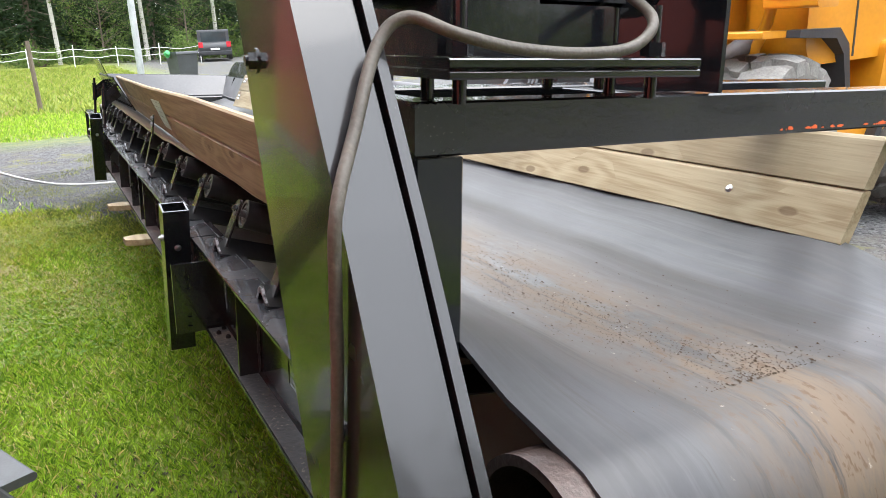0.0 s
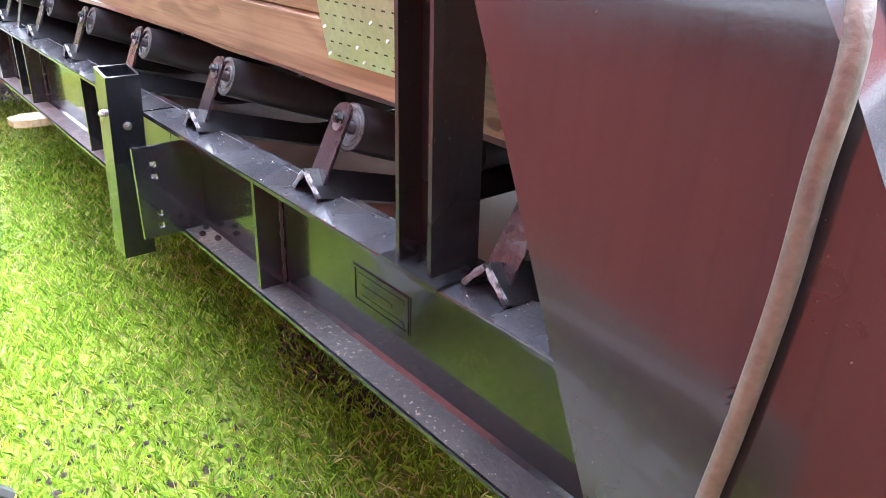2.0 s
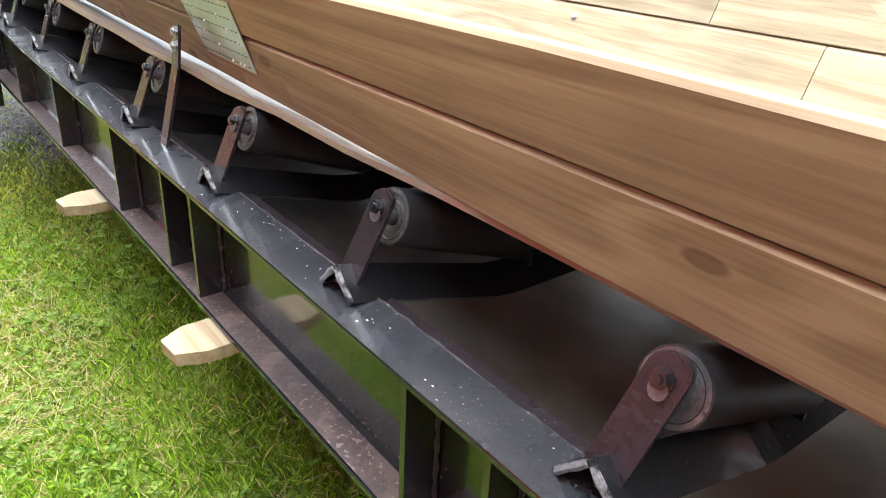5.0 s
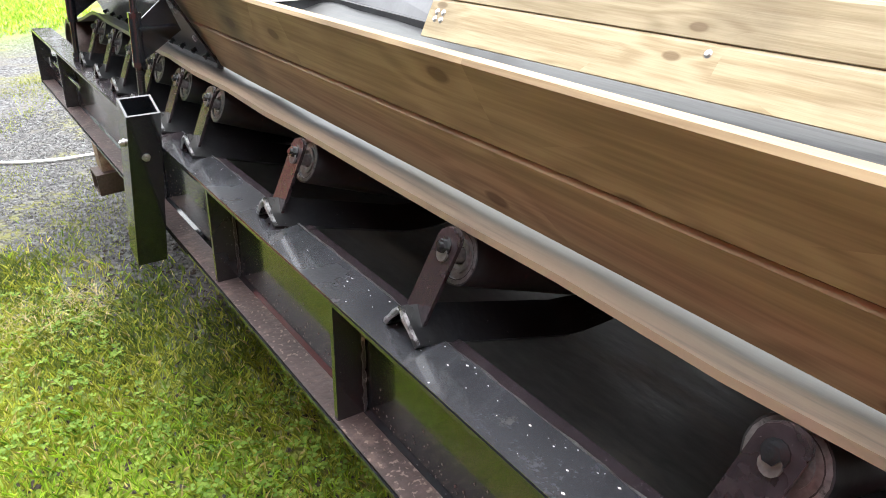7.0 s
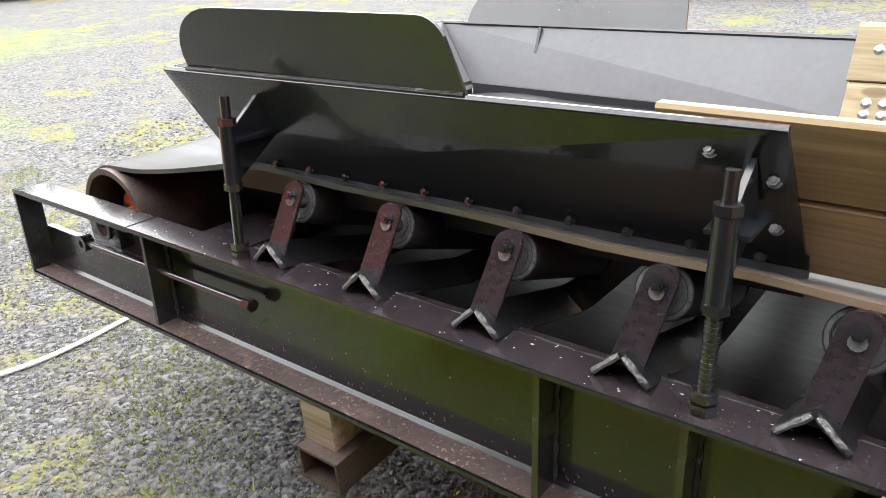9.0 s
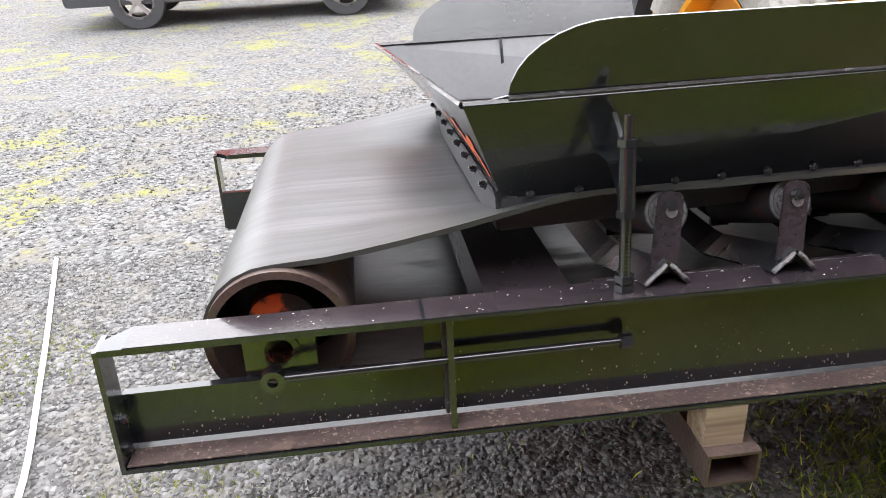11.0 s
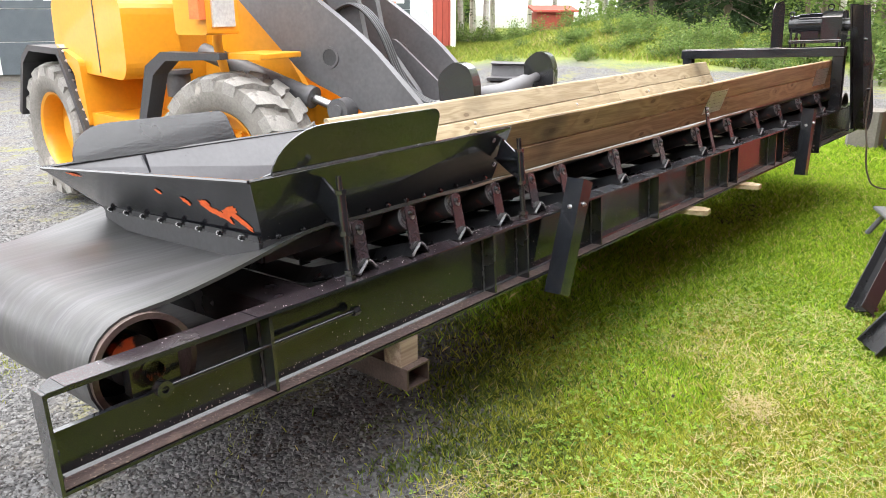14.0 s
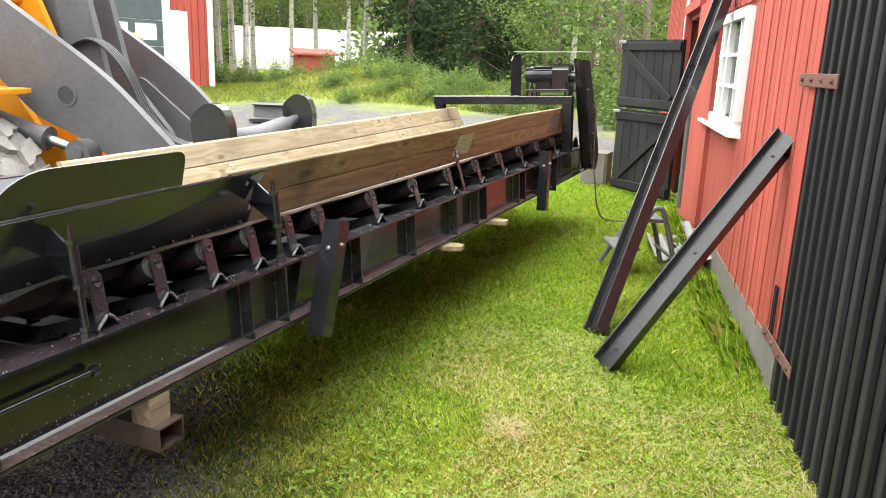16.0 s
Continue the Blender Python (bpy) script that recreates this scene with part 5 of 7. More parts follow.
for k in range(20):
    a = math.pi * 2 * k / 20
    fins.append(Matrix.Translation((6.17, 0, 0.655)) @ Matrix.Rotation(a, 4, "Y"))
mot.box(6.10, 6.24, 0.26, 0.39, 0.533, 0.60, 0.003)
motor = part("motor", mot, BLACK, drive_motor, "finned electric motor")
fin = Mesh().box(-0.003, 0.003, 0.245, 0.415, 0.062, 0.080).data("fin", BLACK)
for fm in fins:
    part("fin", fin, BLACK, motor, at=fm)
gear = Mesh().prism([(6.07, 0.533), (6.28, 0.533), (6.28, 0.70), (6.24, 0.745), (6.11, 0.745), (6.07, 0.70)], 0.09, 0.235, 1)
gear.cyl((6.17, 0.03, 0.64), (6.17, 0.09, 0.64), 0.05, n=18)
part("gearbox", gear, BLACK_WORN, drive_motor, "cast gearbox under thick black paint")
ring = [(6.17, 0.20 + 0.022 * math.cos(a), 0.775 + 0.022 * math.sin(a)) for a in [math.pi * 2 * k / 14 for k in range(15)]]
part("lifting_eye", Mesh().tube(ring, 0.006, 8).cyl((6.17, 0.20, 0.74), (6.17, 0.20, 0.756), 0.012, n=10), BLACK, drive_motor)
ring = [(6.12, 0.47 + 0.018 * math.cos(a), 0.735 + 0.018 * math.sin(a)) for a in [math.pi * 2 * k / 14 for k in range(15)]]
part("stay", Mesh().tube(ring, 0.005, 8).cyl((6.12, 0.47, 0.48), (6.12, 0.47, 0.718), 0.010, n=10), BLACK_WORN, drive_motor)
part("shield", Mesh().prism([(5.99, 0.480), (6.27, 0.480), (6.27, 0.81), (6.22, 0.845), (6.04, 0.825), (5.99, 0.78)], 0.575, 0.583, 1), BLACK, drive_motor, "black side shield plate")
part("cover_sheet", Mesh().box(6.06, 6.26, -0.05, 0.60, 0.846, 0.850, m=pose(0, 0, 0, 1.2)), PANEG, drive_motor, "thin pale green cover sheet")

# power cable down the guard and across the lawn


def spline(pts, n=8):
    out = []
    p = [Vector(q) for q in pts]
    for i in range(len(p) - 1):
        a, b, c, d = p[max(i - 1, 0)], p[i], p[i + 1], p[min(i + 2, len(p) - 1)]
        for k in range(n):
            t = k / n
            out.append(0.5 * ((2 * b) + (c - a) * t + (2 * a - 5 * b + 4 * c - d) * t * t + (3 * b - a - 3 * c + d) * t ** 3))
    return out + [p[-1]]


cab = [(6.20, 0.40, 0.64), (6.33, 0.375, 0.585), (6.355, 0.33, 0.548), (6.36, 0.25, 0.538), (6.36, 0.15, 0.543), (6.355, 0.075, 0.558), (6.325, 0.03, 0.575), (6.322, -0.005, 0.545), (6.366, -0.05, 0.46), (6.408, -0.088, 0.385),
       (6.406, -0.0905, 0.30), (6.402, -0.0895, 0.22), (6.392, -0.0895, 0.12), (6.378, -0.0895, 0.0), (6.374, -0.0895, -0.16), (6.375, -0.11, -0.30), (6.42, -0.13, -0.55), (6.6, -0.2, -0.70), (6.95, -0.5, -0.735), (7.5, -0.78, -0.75)]
part("power_cable", Mesh().tube(spline(cab), 0.0074, 10), CABLE, conveyor, "grey-brown rubber power cable hanging from the motor")

# ---- supports under the conveyor ----
rest = thing("cross_tube", "rust-brown hollow steel cross tube under the beams", "support", at=pose(0, 0, 0))
m = Mesh()
for a, b, c, d in ((0.985, 1.085, 0.350, 0.356), (0.985, 1.085, 0.414, 0.420), (0.985, 0.991, 0.356, 0.414), (1.079, 1.085, 0.356, 0.414)):
    m.box(a, b, -0.035, 1.25, c, d)
part("tube", m, RIM, rest, "open-ended rectangular tube")
part("riser", Mesh().prism([(0.985, 0.421), (1.06, 0.421), (1.06, 0.506), (0.985, 0.506)], -0.01, 0.06, 1), WOOD_BLOCK, rest, "short timber packing block")
part("riser", Mesh().prism([(0.985, 0.421), (1.06, 0.421), (1.06, 0.448), (0.985, 0.448)], 1.14, 1.21, 1), WOOD_BLOCK, rest)


def crib(x, top, label):
    c = thing("timber_crib", label, "support")
    z, k = 0.0, 0
    while z < top - 0.001:
        h = min(0.09, top - z)
        for off in (-0.12, 0.12):
            if k % 2:
                part("timber", Mesh().box(x - 0.2, x + 0.2, 1.1 + off - 0.05, 1.1 + off + 0.05, z, z + h, 0.004), WOOD_BLOCK, c)
            else:
                part("timber", Mesh().box(x + off - 0.05, x + off + 0.05, 0.93, 1.27, z, z + h, 0.004), WOOD_BLOCK, c)
        z += h
        k += 1


crib(1.005, 0.35, "stack of dark timbers carrying the cross tube")
for x, w in ((3.12, 0.05), (3.87, 0.05)):
    m = Mesh().prism([(x - w, -0.06), (x - w * 0.5, -0.105), (x + w * 0.6, -0.10), (x + w, -0.05), (x + w, 1.24), (x - w, 1.24)], 0.478, 0.502, 2)
    solid("packing_board", Mesh().add([(a, b, c + (-0.0524 * (b - 0.0))) for a, b, c in m.v], m.f), WOOD_IN, "pale pine packing board laid across under the beams", "board", "packing boards")
    crib(x, 0.41, "stack of dark timbers under the conveyor")


# ---- barn ----
BARN = pose(3.126, -1.693, 0, 0, 0, math.degrees(math.atan2(0.19, 0.98)))


def barn():
    b = thing("barn", "red board-and-batten barn with a white window and black doors", "barn", kind="structure", at=BARN)
    wall = Mesh()
    # wall leaves gaps for the window and the two doorways
    for x0, x1, z0, z1 in ((0.02, 1.82, 0.22, 3.05), (1.82, 3.42, 0.22, 1.10), (1.82, 3.42, 1.84, 3.05), (3.42, 4.55, 0.22, 3.05), (4.55, 5.95, 2.0, 3.05), (5.95, 9.4, 0.22, 3.05), (-3.6, 0.02, 3.0, 3.05), (-9.0, -3.6, 0.22, 3.05)):
        wall.box(x0, x1, -0.16, 0.0, z0, z1)
    part("wall", wall, REDW, b)
    part("foundation", Mesh().box(0.0, 4.55, -0.2, 0.025, -0.1, 0.215, 0.01).box(5.95, 9.4, -0.2, 0.025, -0.1, 0.215, 0.01).box(-9.0, -3.6, -0.2, 0.025, -0.1, 0.215, 0.01), CONC, b, "low grey concrete footing")
    random.seed(21)
    x = 0.03
    k = 0
    shared = {}
    while x < 9.3:
        w = random.choice((0.10, 0.12, 0.13))
        lo, hi = 0.17 + 0.02 * random.random(), 3.05
        spans = [(lo, hi)]
        if 1.78 - w < x < 3.44:
            spans = [(lo, 1.02), (1.90, hi)]
        if 4.5 - w < x < 5.97:
            spans = [(2.05, hi)]
        for z0, z1 in spans:
            part("board", Mesh().box(x, x + w - 0.004, 0.002, 0.022, z0, z1, 0.003), REDW, b)
            if k % 2 == 0 and z1 > 1.2:
                part("batten", Mesh().box(x - 0.022, x + 0.022, 0.0225, 0.0275, z0, z1, 0.002), REDW, b)
        x += w
        k += 1
    # window
    win = part("window", Mesh().box(1.82, 3.42, 0.0, 0.055, 1.06, 1.13, 0.004).box(1.82, 3.42, 0.0, 0.05, 1.80, 1.87, 0.004).box(1.80, 1.90, 0.0, 0.05, 1.131, 1.799, 0.004).box(3.34, 3.44, 0.0, 0.05, 1.131, 1.799, 0.004), WHITEW, b, "white many-paned barn window")
    part("sill", Mesh().prism([(0.0, 1.02), (0.09, 1.03), (0.09, 1.05), (0.0, 1.06)], 1.78, 3.46, 0), WHITEW, win)
    for x in (2.14, 2.98, 2.60, 2.64, 2.86, 3.10):
        part("glazing_bar", Mesh().box(x - 0.014, x + 0.014, -0.01, 0.03, 1.131, 1.799), WHITEW, win)
    for z in (1.35, 1.57):
        part("glazing_bar", Mesh().box(1.90, 3.34, -0.008, 0.026, z - 0.012, z + 0.012), WHITEW, win)
    part("pane", Mesh().box(1.89, 3.35, -0.03, -0.025, 1.12, 1.81), GLASS, win)
    part("blind", Mesh().box(1.89, 3.35, -0.1, -0.09, 1.12, 1.81), WHITEW, win, "pale curtain behind the panes")
    # inside: a dark room so that openings are not see-through
    part("inner_wall", Mesh().box(-9.0, 9.4, -5.1, -5.0, 0.0, 3.05).box(-9.0, -8.9, -5.0, -0.16, 0.0, 3.05).box(9.3, 9.4, -5.0, -0.16, 0.0, 3.05), BLACKW, b)
    part("inner_floor", Mesh().box(-9.0, 9.4, -5.0, -0.2, 0.02, 0.06), CONC, b)
    # roof and wall tops are unseen; their height is set to shape reflected light
    part("roof", Mesh().prism([(0.25, 3.0), (-2.6, 4.4), (-5.4, 3.0), (-5.4, 3.13), (-2.6, 4.53), (0.25, 3.13)], -9.4, 9.8, 0), GREYP, b, "grey sheet roof")
    # near black sliding doors
    door = part("door", Mesh().box(-3.6, -0.004, -0.05, -0.002, 0.02, 2.98), BLACKW, b, "black-stained vertical board door")
    x = -0.13
    k = 0
    while x > -3.5:
        w = 0.115
        part("board", Mesh().box(x, x + w - 0.006, 0.0, 0.024, 0.01, 2.98, 0.003), BLACKW, door)
        part("cover_strip", Mesh().box(x - 0.022, x + 0.018, 0.0245, 0.050, 0.01, 2.98, 0.004), BLACKW, door)
        x -= w
        k += 1
    for z in (0.26, 1.43):
        h = Mesh().box(-0.40, 0.17, 0.0515, 0.0575, z - 0.028, z + 0.028, 0.003)
        for q in (-0.34, -0.19, -0.04, 0.11):
            h.bolt((q, 0.0575, z), (0, 1, 0), 0.010)
        part("hinge", h, BROWNH, door, "rusty strap hinge")
    part("stain", Mesh().box(0.055, 0.095, 0.0405, 0.0435, 0.26, 0.50, 0.008), BLACKW, b, "rotten dark batten end")
    # far doorway: dark frame, lintel and pipe
    dw = part("doorway", Mesh().box(4.50, 3.05, -0.02, 0.06, 0.0, 2.06, 0.004).box(5.90, 6.0, -0.02, 0.06, 0.0, 2.06, 0.004).box(4.50, 6.0, -0.02, 0.07, 2.061, 2.16, 0.004), REDW, b, "red-framed doorway")
    part("drain_pipe", Mesh().tube(spline([(4.30, 0.07, 0.1), (4.30, 0.07, 1.1), (4.27, 0.06, 1.25), (4.27, 0.05, 1.5)]), 0.03, 12), GREYSTOOL, b, "grey plastic drain pipe")
    part("lamp_bracket", Mesh().box(4.34, 4.44, 0.03, 0.12, 1.40, 1.46, 0.006).cyl((4.39, 0.08, 1.46), (4.39, 0.08, 1.62), 0.02, n=10), BROWNH, b)
    part("white_casing", Mesh().box(6.02, 6.10, 0.0, 0.06, 0.3, 2.3, 0.004), WHITEW, b)
    return b


barn()


def slab_between(p, q, half_w, half_t, facing):
    """A matrix whose x axis runs from p to q; facing gives its z."""
    p, q = Vector(p), Vector(q)
    d = (q - p).normalized()
    z = (Vector(facing) - d * d.dot(Vector(facing))).normalized()
    y = z.cross(d)
    return Matrix(((d.x, y.x, z.x, p.x), (d.y, y.y, z.y, p.y), (d.z, y.z, z.z, p.z), (0, 0, 0, 1))), (q - p).length


def leaning_beam(p, q, facing):
    mt, ln = slab_between(p, q, 0, 0, facing)
    m = Mesh()
    m.box(0, ln, -0.048, 0.048, -0.004, 0.004, 0.001)
    for s in (-1, 1):
        m.box(0, ln, s * 0.051 - 0.004, s * 0.051 + 0.004, -0.032, 0.046, 0.001)
    for x in (0.1, ln * 0.5, ln - 0.12):
        m.bolt((x, 0.0, 0.004), (0, 0, 1), 0.008)
    b = solid("leaning_beam", m, IDLERP, "black steel channel leaning against the barn wall", "steel beam", "leaning beams", at=mt)
    for x in (0.02, 0.06):
        part("foot_lug", Mesh().box(x - 0.03, x - 0.01, -0.05, 0.05, -0.05, -0.034, 0.002), BLACK_WORN, b)
    return b


leaning_beam((3.02, -0.915, 0.03), (3.44, -1.60, 1.17), (-0.75, 0.2, 0.45))
leaning_beam((3.47, -0.775, 0.03), (5.72, -1.13, 2.12), (-0.6, 0.65, 0.45))


# ---- step stool, sheets, gate ----
def stool():
    s = thing("step_stool", "grey plastic two-step stool on the lawn", "step stool", at=pose(5.0, -0.74, 0, 0, 0, 205))
    for sx in (-0.17, 0.17):
        part("side_rail", Mesh().tube(spline([(sx, -0.22, 0.02), (sx, -0.07, 0.26), (sx, 0.03, 0.47), (sx, 0.08, 0.50), (sx, 0.12, 0.47), (sx, 0.20, 0.22), (sx, 0.25, 0.02)]), 0.019, 8), GREYSTOOL, s)
    part("step", Mesh().box(-0.17, 0.17, -0.21, -0.02, 0.19, 0.215, 0.008), GREYSTOOL, s)
    part("step", Mesh().box(-0.17, 0.17, -0.05, 0.14, 0.40, 0.425, 0.008), GREYSTOOL, s)
    part("brace", Mesh().tube([(-0.17, 0.2, 0.16), (0.17, 0.2, 0.16)], 0.012, 8), GREYSTOOL, s)


stool()


def wave_sheet(at, ln, wd):
    rows = [[(x, y, 0.018 * math.sin(y * 2 * math.pi / 0.11)) for y in [wd * j / 40 - wd / 2 for j in range(41)]] for x in (0, ln / 2, ln)]
    return solid("corrugated_sheet", Mesh().sheet(rows, (0, 0, 0.004)), SHEETP, "grey corrugated plastic sheet lying by the barn footing", "roof sheet", "corrugated sheets", at=at)


wave_sheet(pose(5.3, -1.0, 0.05, 0, -2, 14), 0.7, 0.3)
wave_sheet(pose(5.2, -1.2, 0.13, 26, -5, 12), 0.8, 0.24)


def gate():
    """Ledged and braced half doors, standing open."""
    h = Vector((8.02, -0.60, 0.0))
    e = Vector((8.62, 0.13, 0.0))
    d = (e - h).normalized()
    ln = (e - h).length
    rz = math.degrees(math.atan2(d.y, d.x))
    g = thing("barn_gate", "black ledged and braced barn door standing open", "door", at=pose(h.x, h.y, 0.0, 0, 0, rz))
    for z0, z1 in ((0.05, 0.98), (1.00, 1.76)):
        leaf = part("leaf", Mesh().box(0.0, ln, -0.045, -0.02, z0, z1), BLACKW, g)
        n = 7
        for k in range(n):
            part("board", Mesh().box(ln * k / n + 0.003, ln * (k + 1) / n - 0.003, -0.0195, -0.002, z0, z1, 0.003), BLACKW, leaf)
        for z in (z0 + 0.07, z1 - 0.07):
            part("ledge", Mesh().box(0.01, ln - 0.01, -0.0015, 0.026, z - 0.045, z + 0.045, 0.004), BLACKW, leaf)
        a, b = Vector((0.08, 0.012, z1 - 0.13)), Vector((ln - 0.08, 0.012, z0 + 0.13))
        if z0 > 0.5:
            a, b = Vector((0.1, 0.012, z0 + 0.13)), Vector((ln - 0.08, 0.012, z1 - 0.14))
        mt, l2 = slab_between(a, b, 0, 0, (0, 1, 0))
        part("brace", Mesh().box(0, l2, -0.045, 0.045, -0.013, 0.0135, 0.004), BLACKW, leaf, at=mt)
        part("latch", Mesh().box(ln - 0.1, ln + 0.02, 0.027, 0.045, z1 - 0.04, z1 - 0.01, 0.004), STEEL, leaf)


gate()
solid("concrete_block", Mesh().box(8.75, 9.15, 0.22, 0.55, 0.0, 0.42, 0.03), CONC, "weathered concrete block beside the gate", "block")


# ---- wheel loader ----
def lathe(profile, n=40):
    """Turns (radius, axial) points round the y axis."""
    m = Mesh()
    v, f = [], []
    k = len(profile)
    for i in range(n):
        a = 2 * math.pi * i / n
        v += [(r * math.cos(a), y, r * math.sin(a)) for r, y in profile]
    for i in range(n):
        for j in range(k - 1):
            f.append((i * k + j, i * k + j + 1, ((i + 1) % n) * k + j + 1, ((i + 1) % n) * k + j))
    return m.add(v, f, True)


def tyre_mesh(r, w):
    return lathe([(r * 0.56, -w * 0.42), (r * 0.62, -w * 0.5), (r * 0.80, -w * 0.53), (r * 0.91, -w * 0.49), (r * 0.935, -w * 0.42), (r * 0.935, w * 0.42), (r * 0.91, w * 0.49), (r * 0.80, w * 0.53), (r * 0.62, w * 0.5), (r * 0.56, w * 0.42)], 48)


def lug_mesh(r, w, side):
    """One broad tread block, bent on its way from the middle of the tyre to the shoulder."""
    v = []
    for y, bend, half, lo, hi in ((0.02, 0.0, 0.105, 0.92, 1.0), (0.16, 0.03, 0.110, 0.92, 1.0), (0.24, 0.10, 0.112, 0.92, 0.998), (0.40, 0.13, 0.120, 0.92, 0.985), (0.53, 0.17, 0.110, 0.80, 0.94)):
        for da, rr in ((-half, lo), (-half * 0.9, hi), (half * 0.9, hi), (half, lo)):
            v.append((r * rr * math.cos(bend + da), side * w * y, r * rr * math.sin(bend + da)))
    f = [(i * 4 + k, i * 4 + k + 1, i * 4 + k + 5, i * 4 + k + 4) for i in range(4) for k in range(3)] + [(3, 2, 1, 0), (16, 17, 18, 19)]
    if side < 0:
        f = [tuple(reversed(q)) for q in f]
    return Mesh().add(v, f).data("lug", LUG)


LUGS = {}


def wheel(parent, f, l, r, w, rim_mat, out):
    p = part("tyre", tyre_mesh(r, w), TYRE, parent, "dusty lugged loader tyre", at=Matrix.Translation((f, l, r)))
    n = 17
    for side in (-1, 1):
        me = LUGS.setdefault((r, w, side), None) or lug_mesh(r, w, side)
        LUGS[(r, w, side)] = me
        for k in range(n):
            part("lug", me, LUG, p, at=Matrix.Rotation(-2 * math.pi * (k + (0.5 if side > 0 else 0)) / n, 4, "Y"))
    s = out
    rim = lathe([(r * 0.57, s * w * 0.45), (r * 0.53, s * w * 0.42), (r * 0.5, s * w * 0.3), (r * 0.5, s * w * 0.05), (r * 0.3, s * w * 0.0), (r * 0.22, s * w * 0.10), (r * 0.2, s * w * 0.2), (0.001, s * w * 0.22)], 36)
    for k in range(10):
        a = math.pi * 2 * k / 10
        rim.bolt((r * 0.26 * math.cos(a), s * w * 0.06, r * 0.26 * math.sin(a)), (0, s, 0), 0.02, 0.02)
    part("rim", rim, rim_mat, p, "yellow steel rim")
    back2 = lathe([(r * 0.57, -s * w * 0.45), (r * 0.5, -s * w * 0.3), (0.001, -s * w * 0.1)], 30)
    part("rim_back", back2, rim_mat, p)


def rounded(poly, a, b, axis=1, c=0.03):
    """A plate with softened outline corners."""
    out = []
    n = len(poly)
    for i in range(n):
        p, q, r = Vector(poly[i - 1]), Vector(poly[i]), Vector(poly[(i + 1) % n])
        d0, d1 = (p - q), (r - q)
        k0, k1 = min(c, d0.length * 0.4), min(c, d1.length * 0.4)
        u, v = q + d0.normalized() * k0, q + d1.normalized() * k1
        for t in (0.0, 0.35, 0.65, 1.0):
            out.append(tuple(u * (1 - t) ** 2 + q * 2 * t * (1 - t) + v * t * t))
    return Mesh().prism(out, a, b, axis)


def loader():
    L = thing("wheel_loader", "yellow articulated wheel loader with grey boom and no bucket", "wheel loader", at=pose(3.144, 3.763, -0.03, 0, 0, -91.7) @ Matrix.Scale(0.944, 4))
    r, w = 0.585, 0.44
    for f in (0.0, -2.24):
        for l in (-0.90, 0.90):
            wheel(L, f, l, r, w, YELLOW, 1 if l > 0 else -1)
    part("axle", Mesh().cyl((0, -0.8, r), (0, 0.8, r), 0.11, n=14), GREYP, L)
    part("rear_axle", Mesh().cyl((-2.24, -0.8, r), (-2.24, 0.8, r), 0.11, n=14), GREYP, L)
    # front frame and tower
    for l in (-0.36, 0.36):
        part("front_frame_plate", rounded([(-0.75, 0.42), (0.62, 0.42), (0.72, 0.78), (0.25, 0.98), (-0.05, 1.45), (-0.3, 2.05), (-0.62, 2.05), (-0.75, 1.1)], l - 0.03, l + 0.03, 1, 0.08), YELLOW, L)
    part("front_frame", Mesh().box(-0.75, 0.55, -0.33, 0.33, 0.40, 0.75, 0.03), YELLOW, L)
    part("cross_tube", Mesh().cyl((-0.42, -0.5, 1.92), (-0.42, 0.5, 1.92), 0.07, n=16), YELLOW, L)
    # boom
    for l in (-0.5, 0.5):
        b = rounded([(-0.62, 2.02), (-0.5, 2.28), (0.70, 1.49), (0.92, 1.32), (1.62, 0.62), (1.55, 0.42), (1.30, 0.42), (1.02, 0.78), (0.62, 1.00), (0.35, 1.10)], l - 0.035, l + 0.035, 1, 0.12)
        boom = part("boom_arm", b, GREYP, L, "thick grey boom plate")
        part("pin_hole", Mesh().cyl((0.56, l - 0.042, 1.26), (0.56, l + 0.042, 1.26), 0.075, n=20, hole=0.058), GREYP, boom)
        part("pin_hole_core", Mesh().cyl((0.56, l - 0.0375, 1.26), (0.56, l + 0.0375, 1.26), 0.058, n=20), DARKP, boom)
        s = 1 if l > 0 else -1
        cyl = part("lift_cylinder", Mesh().cyl((-0.55, l + s * 0.10, 1.28), (0.42, l + s * 0.10, 0.99), 0.065, n=18).cyl((0.40, l + s * 0.10, 0.995), (0.455, l + s * 0.10, 0.98), 0.08, n=18), GREYP, L, "grey lift cylinder")
        part("piston_rod", Mesh().cyl((0.45, l + s * 0.10, 0.98), (0.62, l + s * 0.10, 0.93), 0.032, n=14), STEEL, cyl, "chromed piston rod")
        part("rod_eye", Mesh().cyl((0.69, l + s * 0.02, 0.905), (0.69, l + s * 0.16, 0.905), 0.085, n=18).cyl((0.69, l + s * 0.16, 0.905), (0.69, l + s * 0.18, 0.905), 0.045, n=14), GREYP, cyl)
    part("boom_cross_beam", Mesh().cyl((1.12, -0.47, 0.80), (1.12, 0.47, 0.80), 0.13, n=18), GREYP, L)
    # tilt linkage
    for l in (-0.13, 0.13):
        part("bell_crank", rounded([(0.20, 2.30), (0.42, 2.30), (0.62, 1.35), (0.95, 0.95), (0.86, 0.86), (0.5, 1.15), (0.32, 1.5)], l - 0.03, l + 0.03, 1, 0.06), GREYP, L)
    part("tilt_link", Mesh().tube([(0.55, 0, 1.02), (1.55, 0, 0.78)], 0.05, 12), GREYP, L)
    for l in (-0.26, 0.26):
        part("boom_web", rounded([(0.45, 1.30), (0.62, 1.38), (1.35, 0.78), (1.30, 0.62), (1.1, 0.72)], l - 0.015, l + 0.015, 1, 0.06), GREYP, L)
    hose = Mesh()
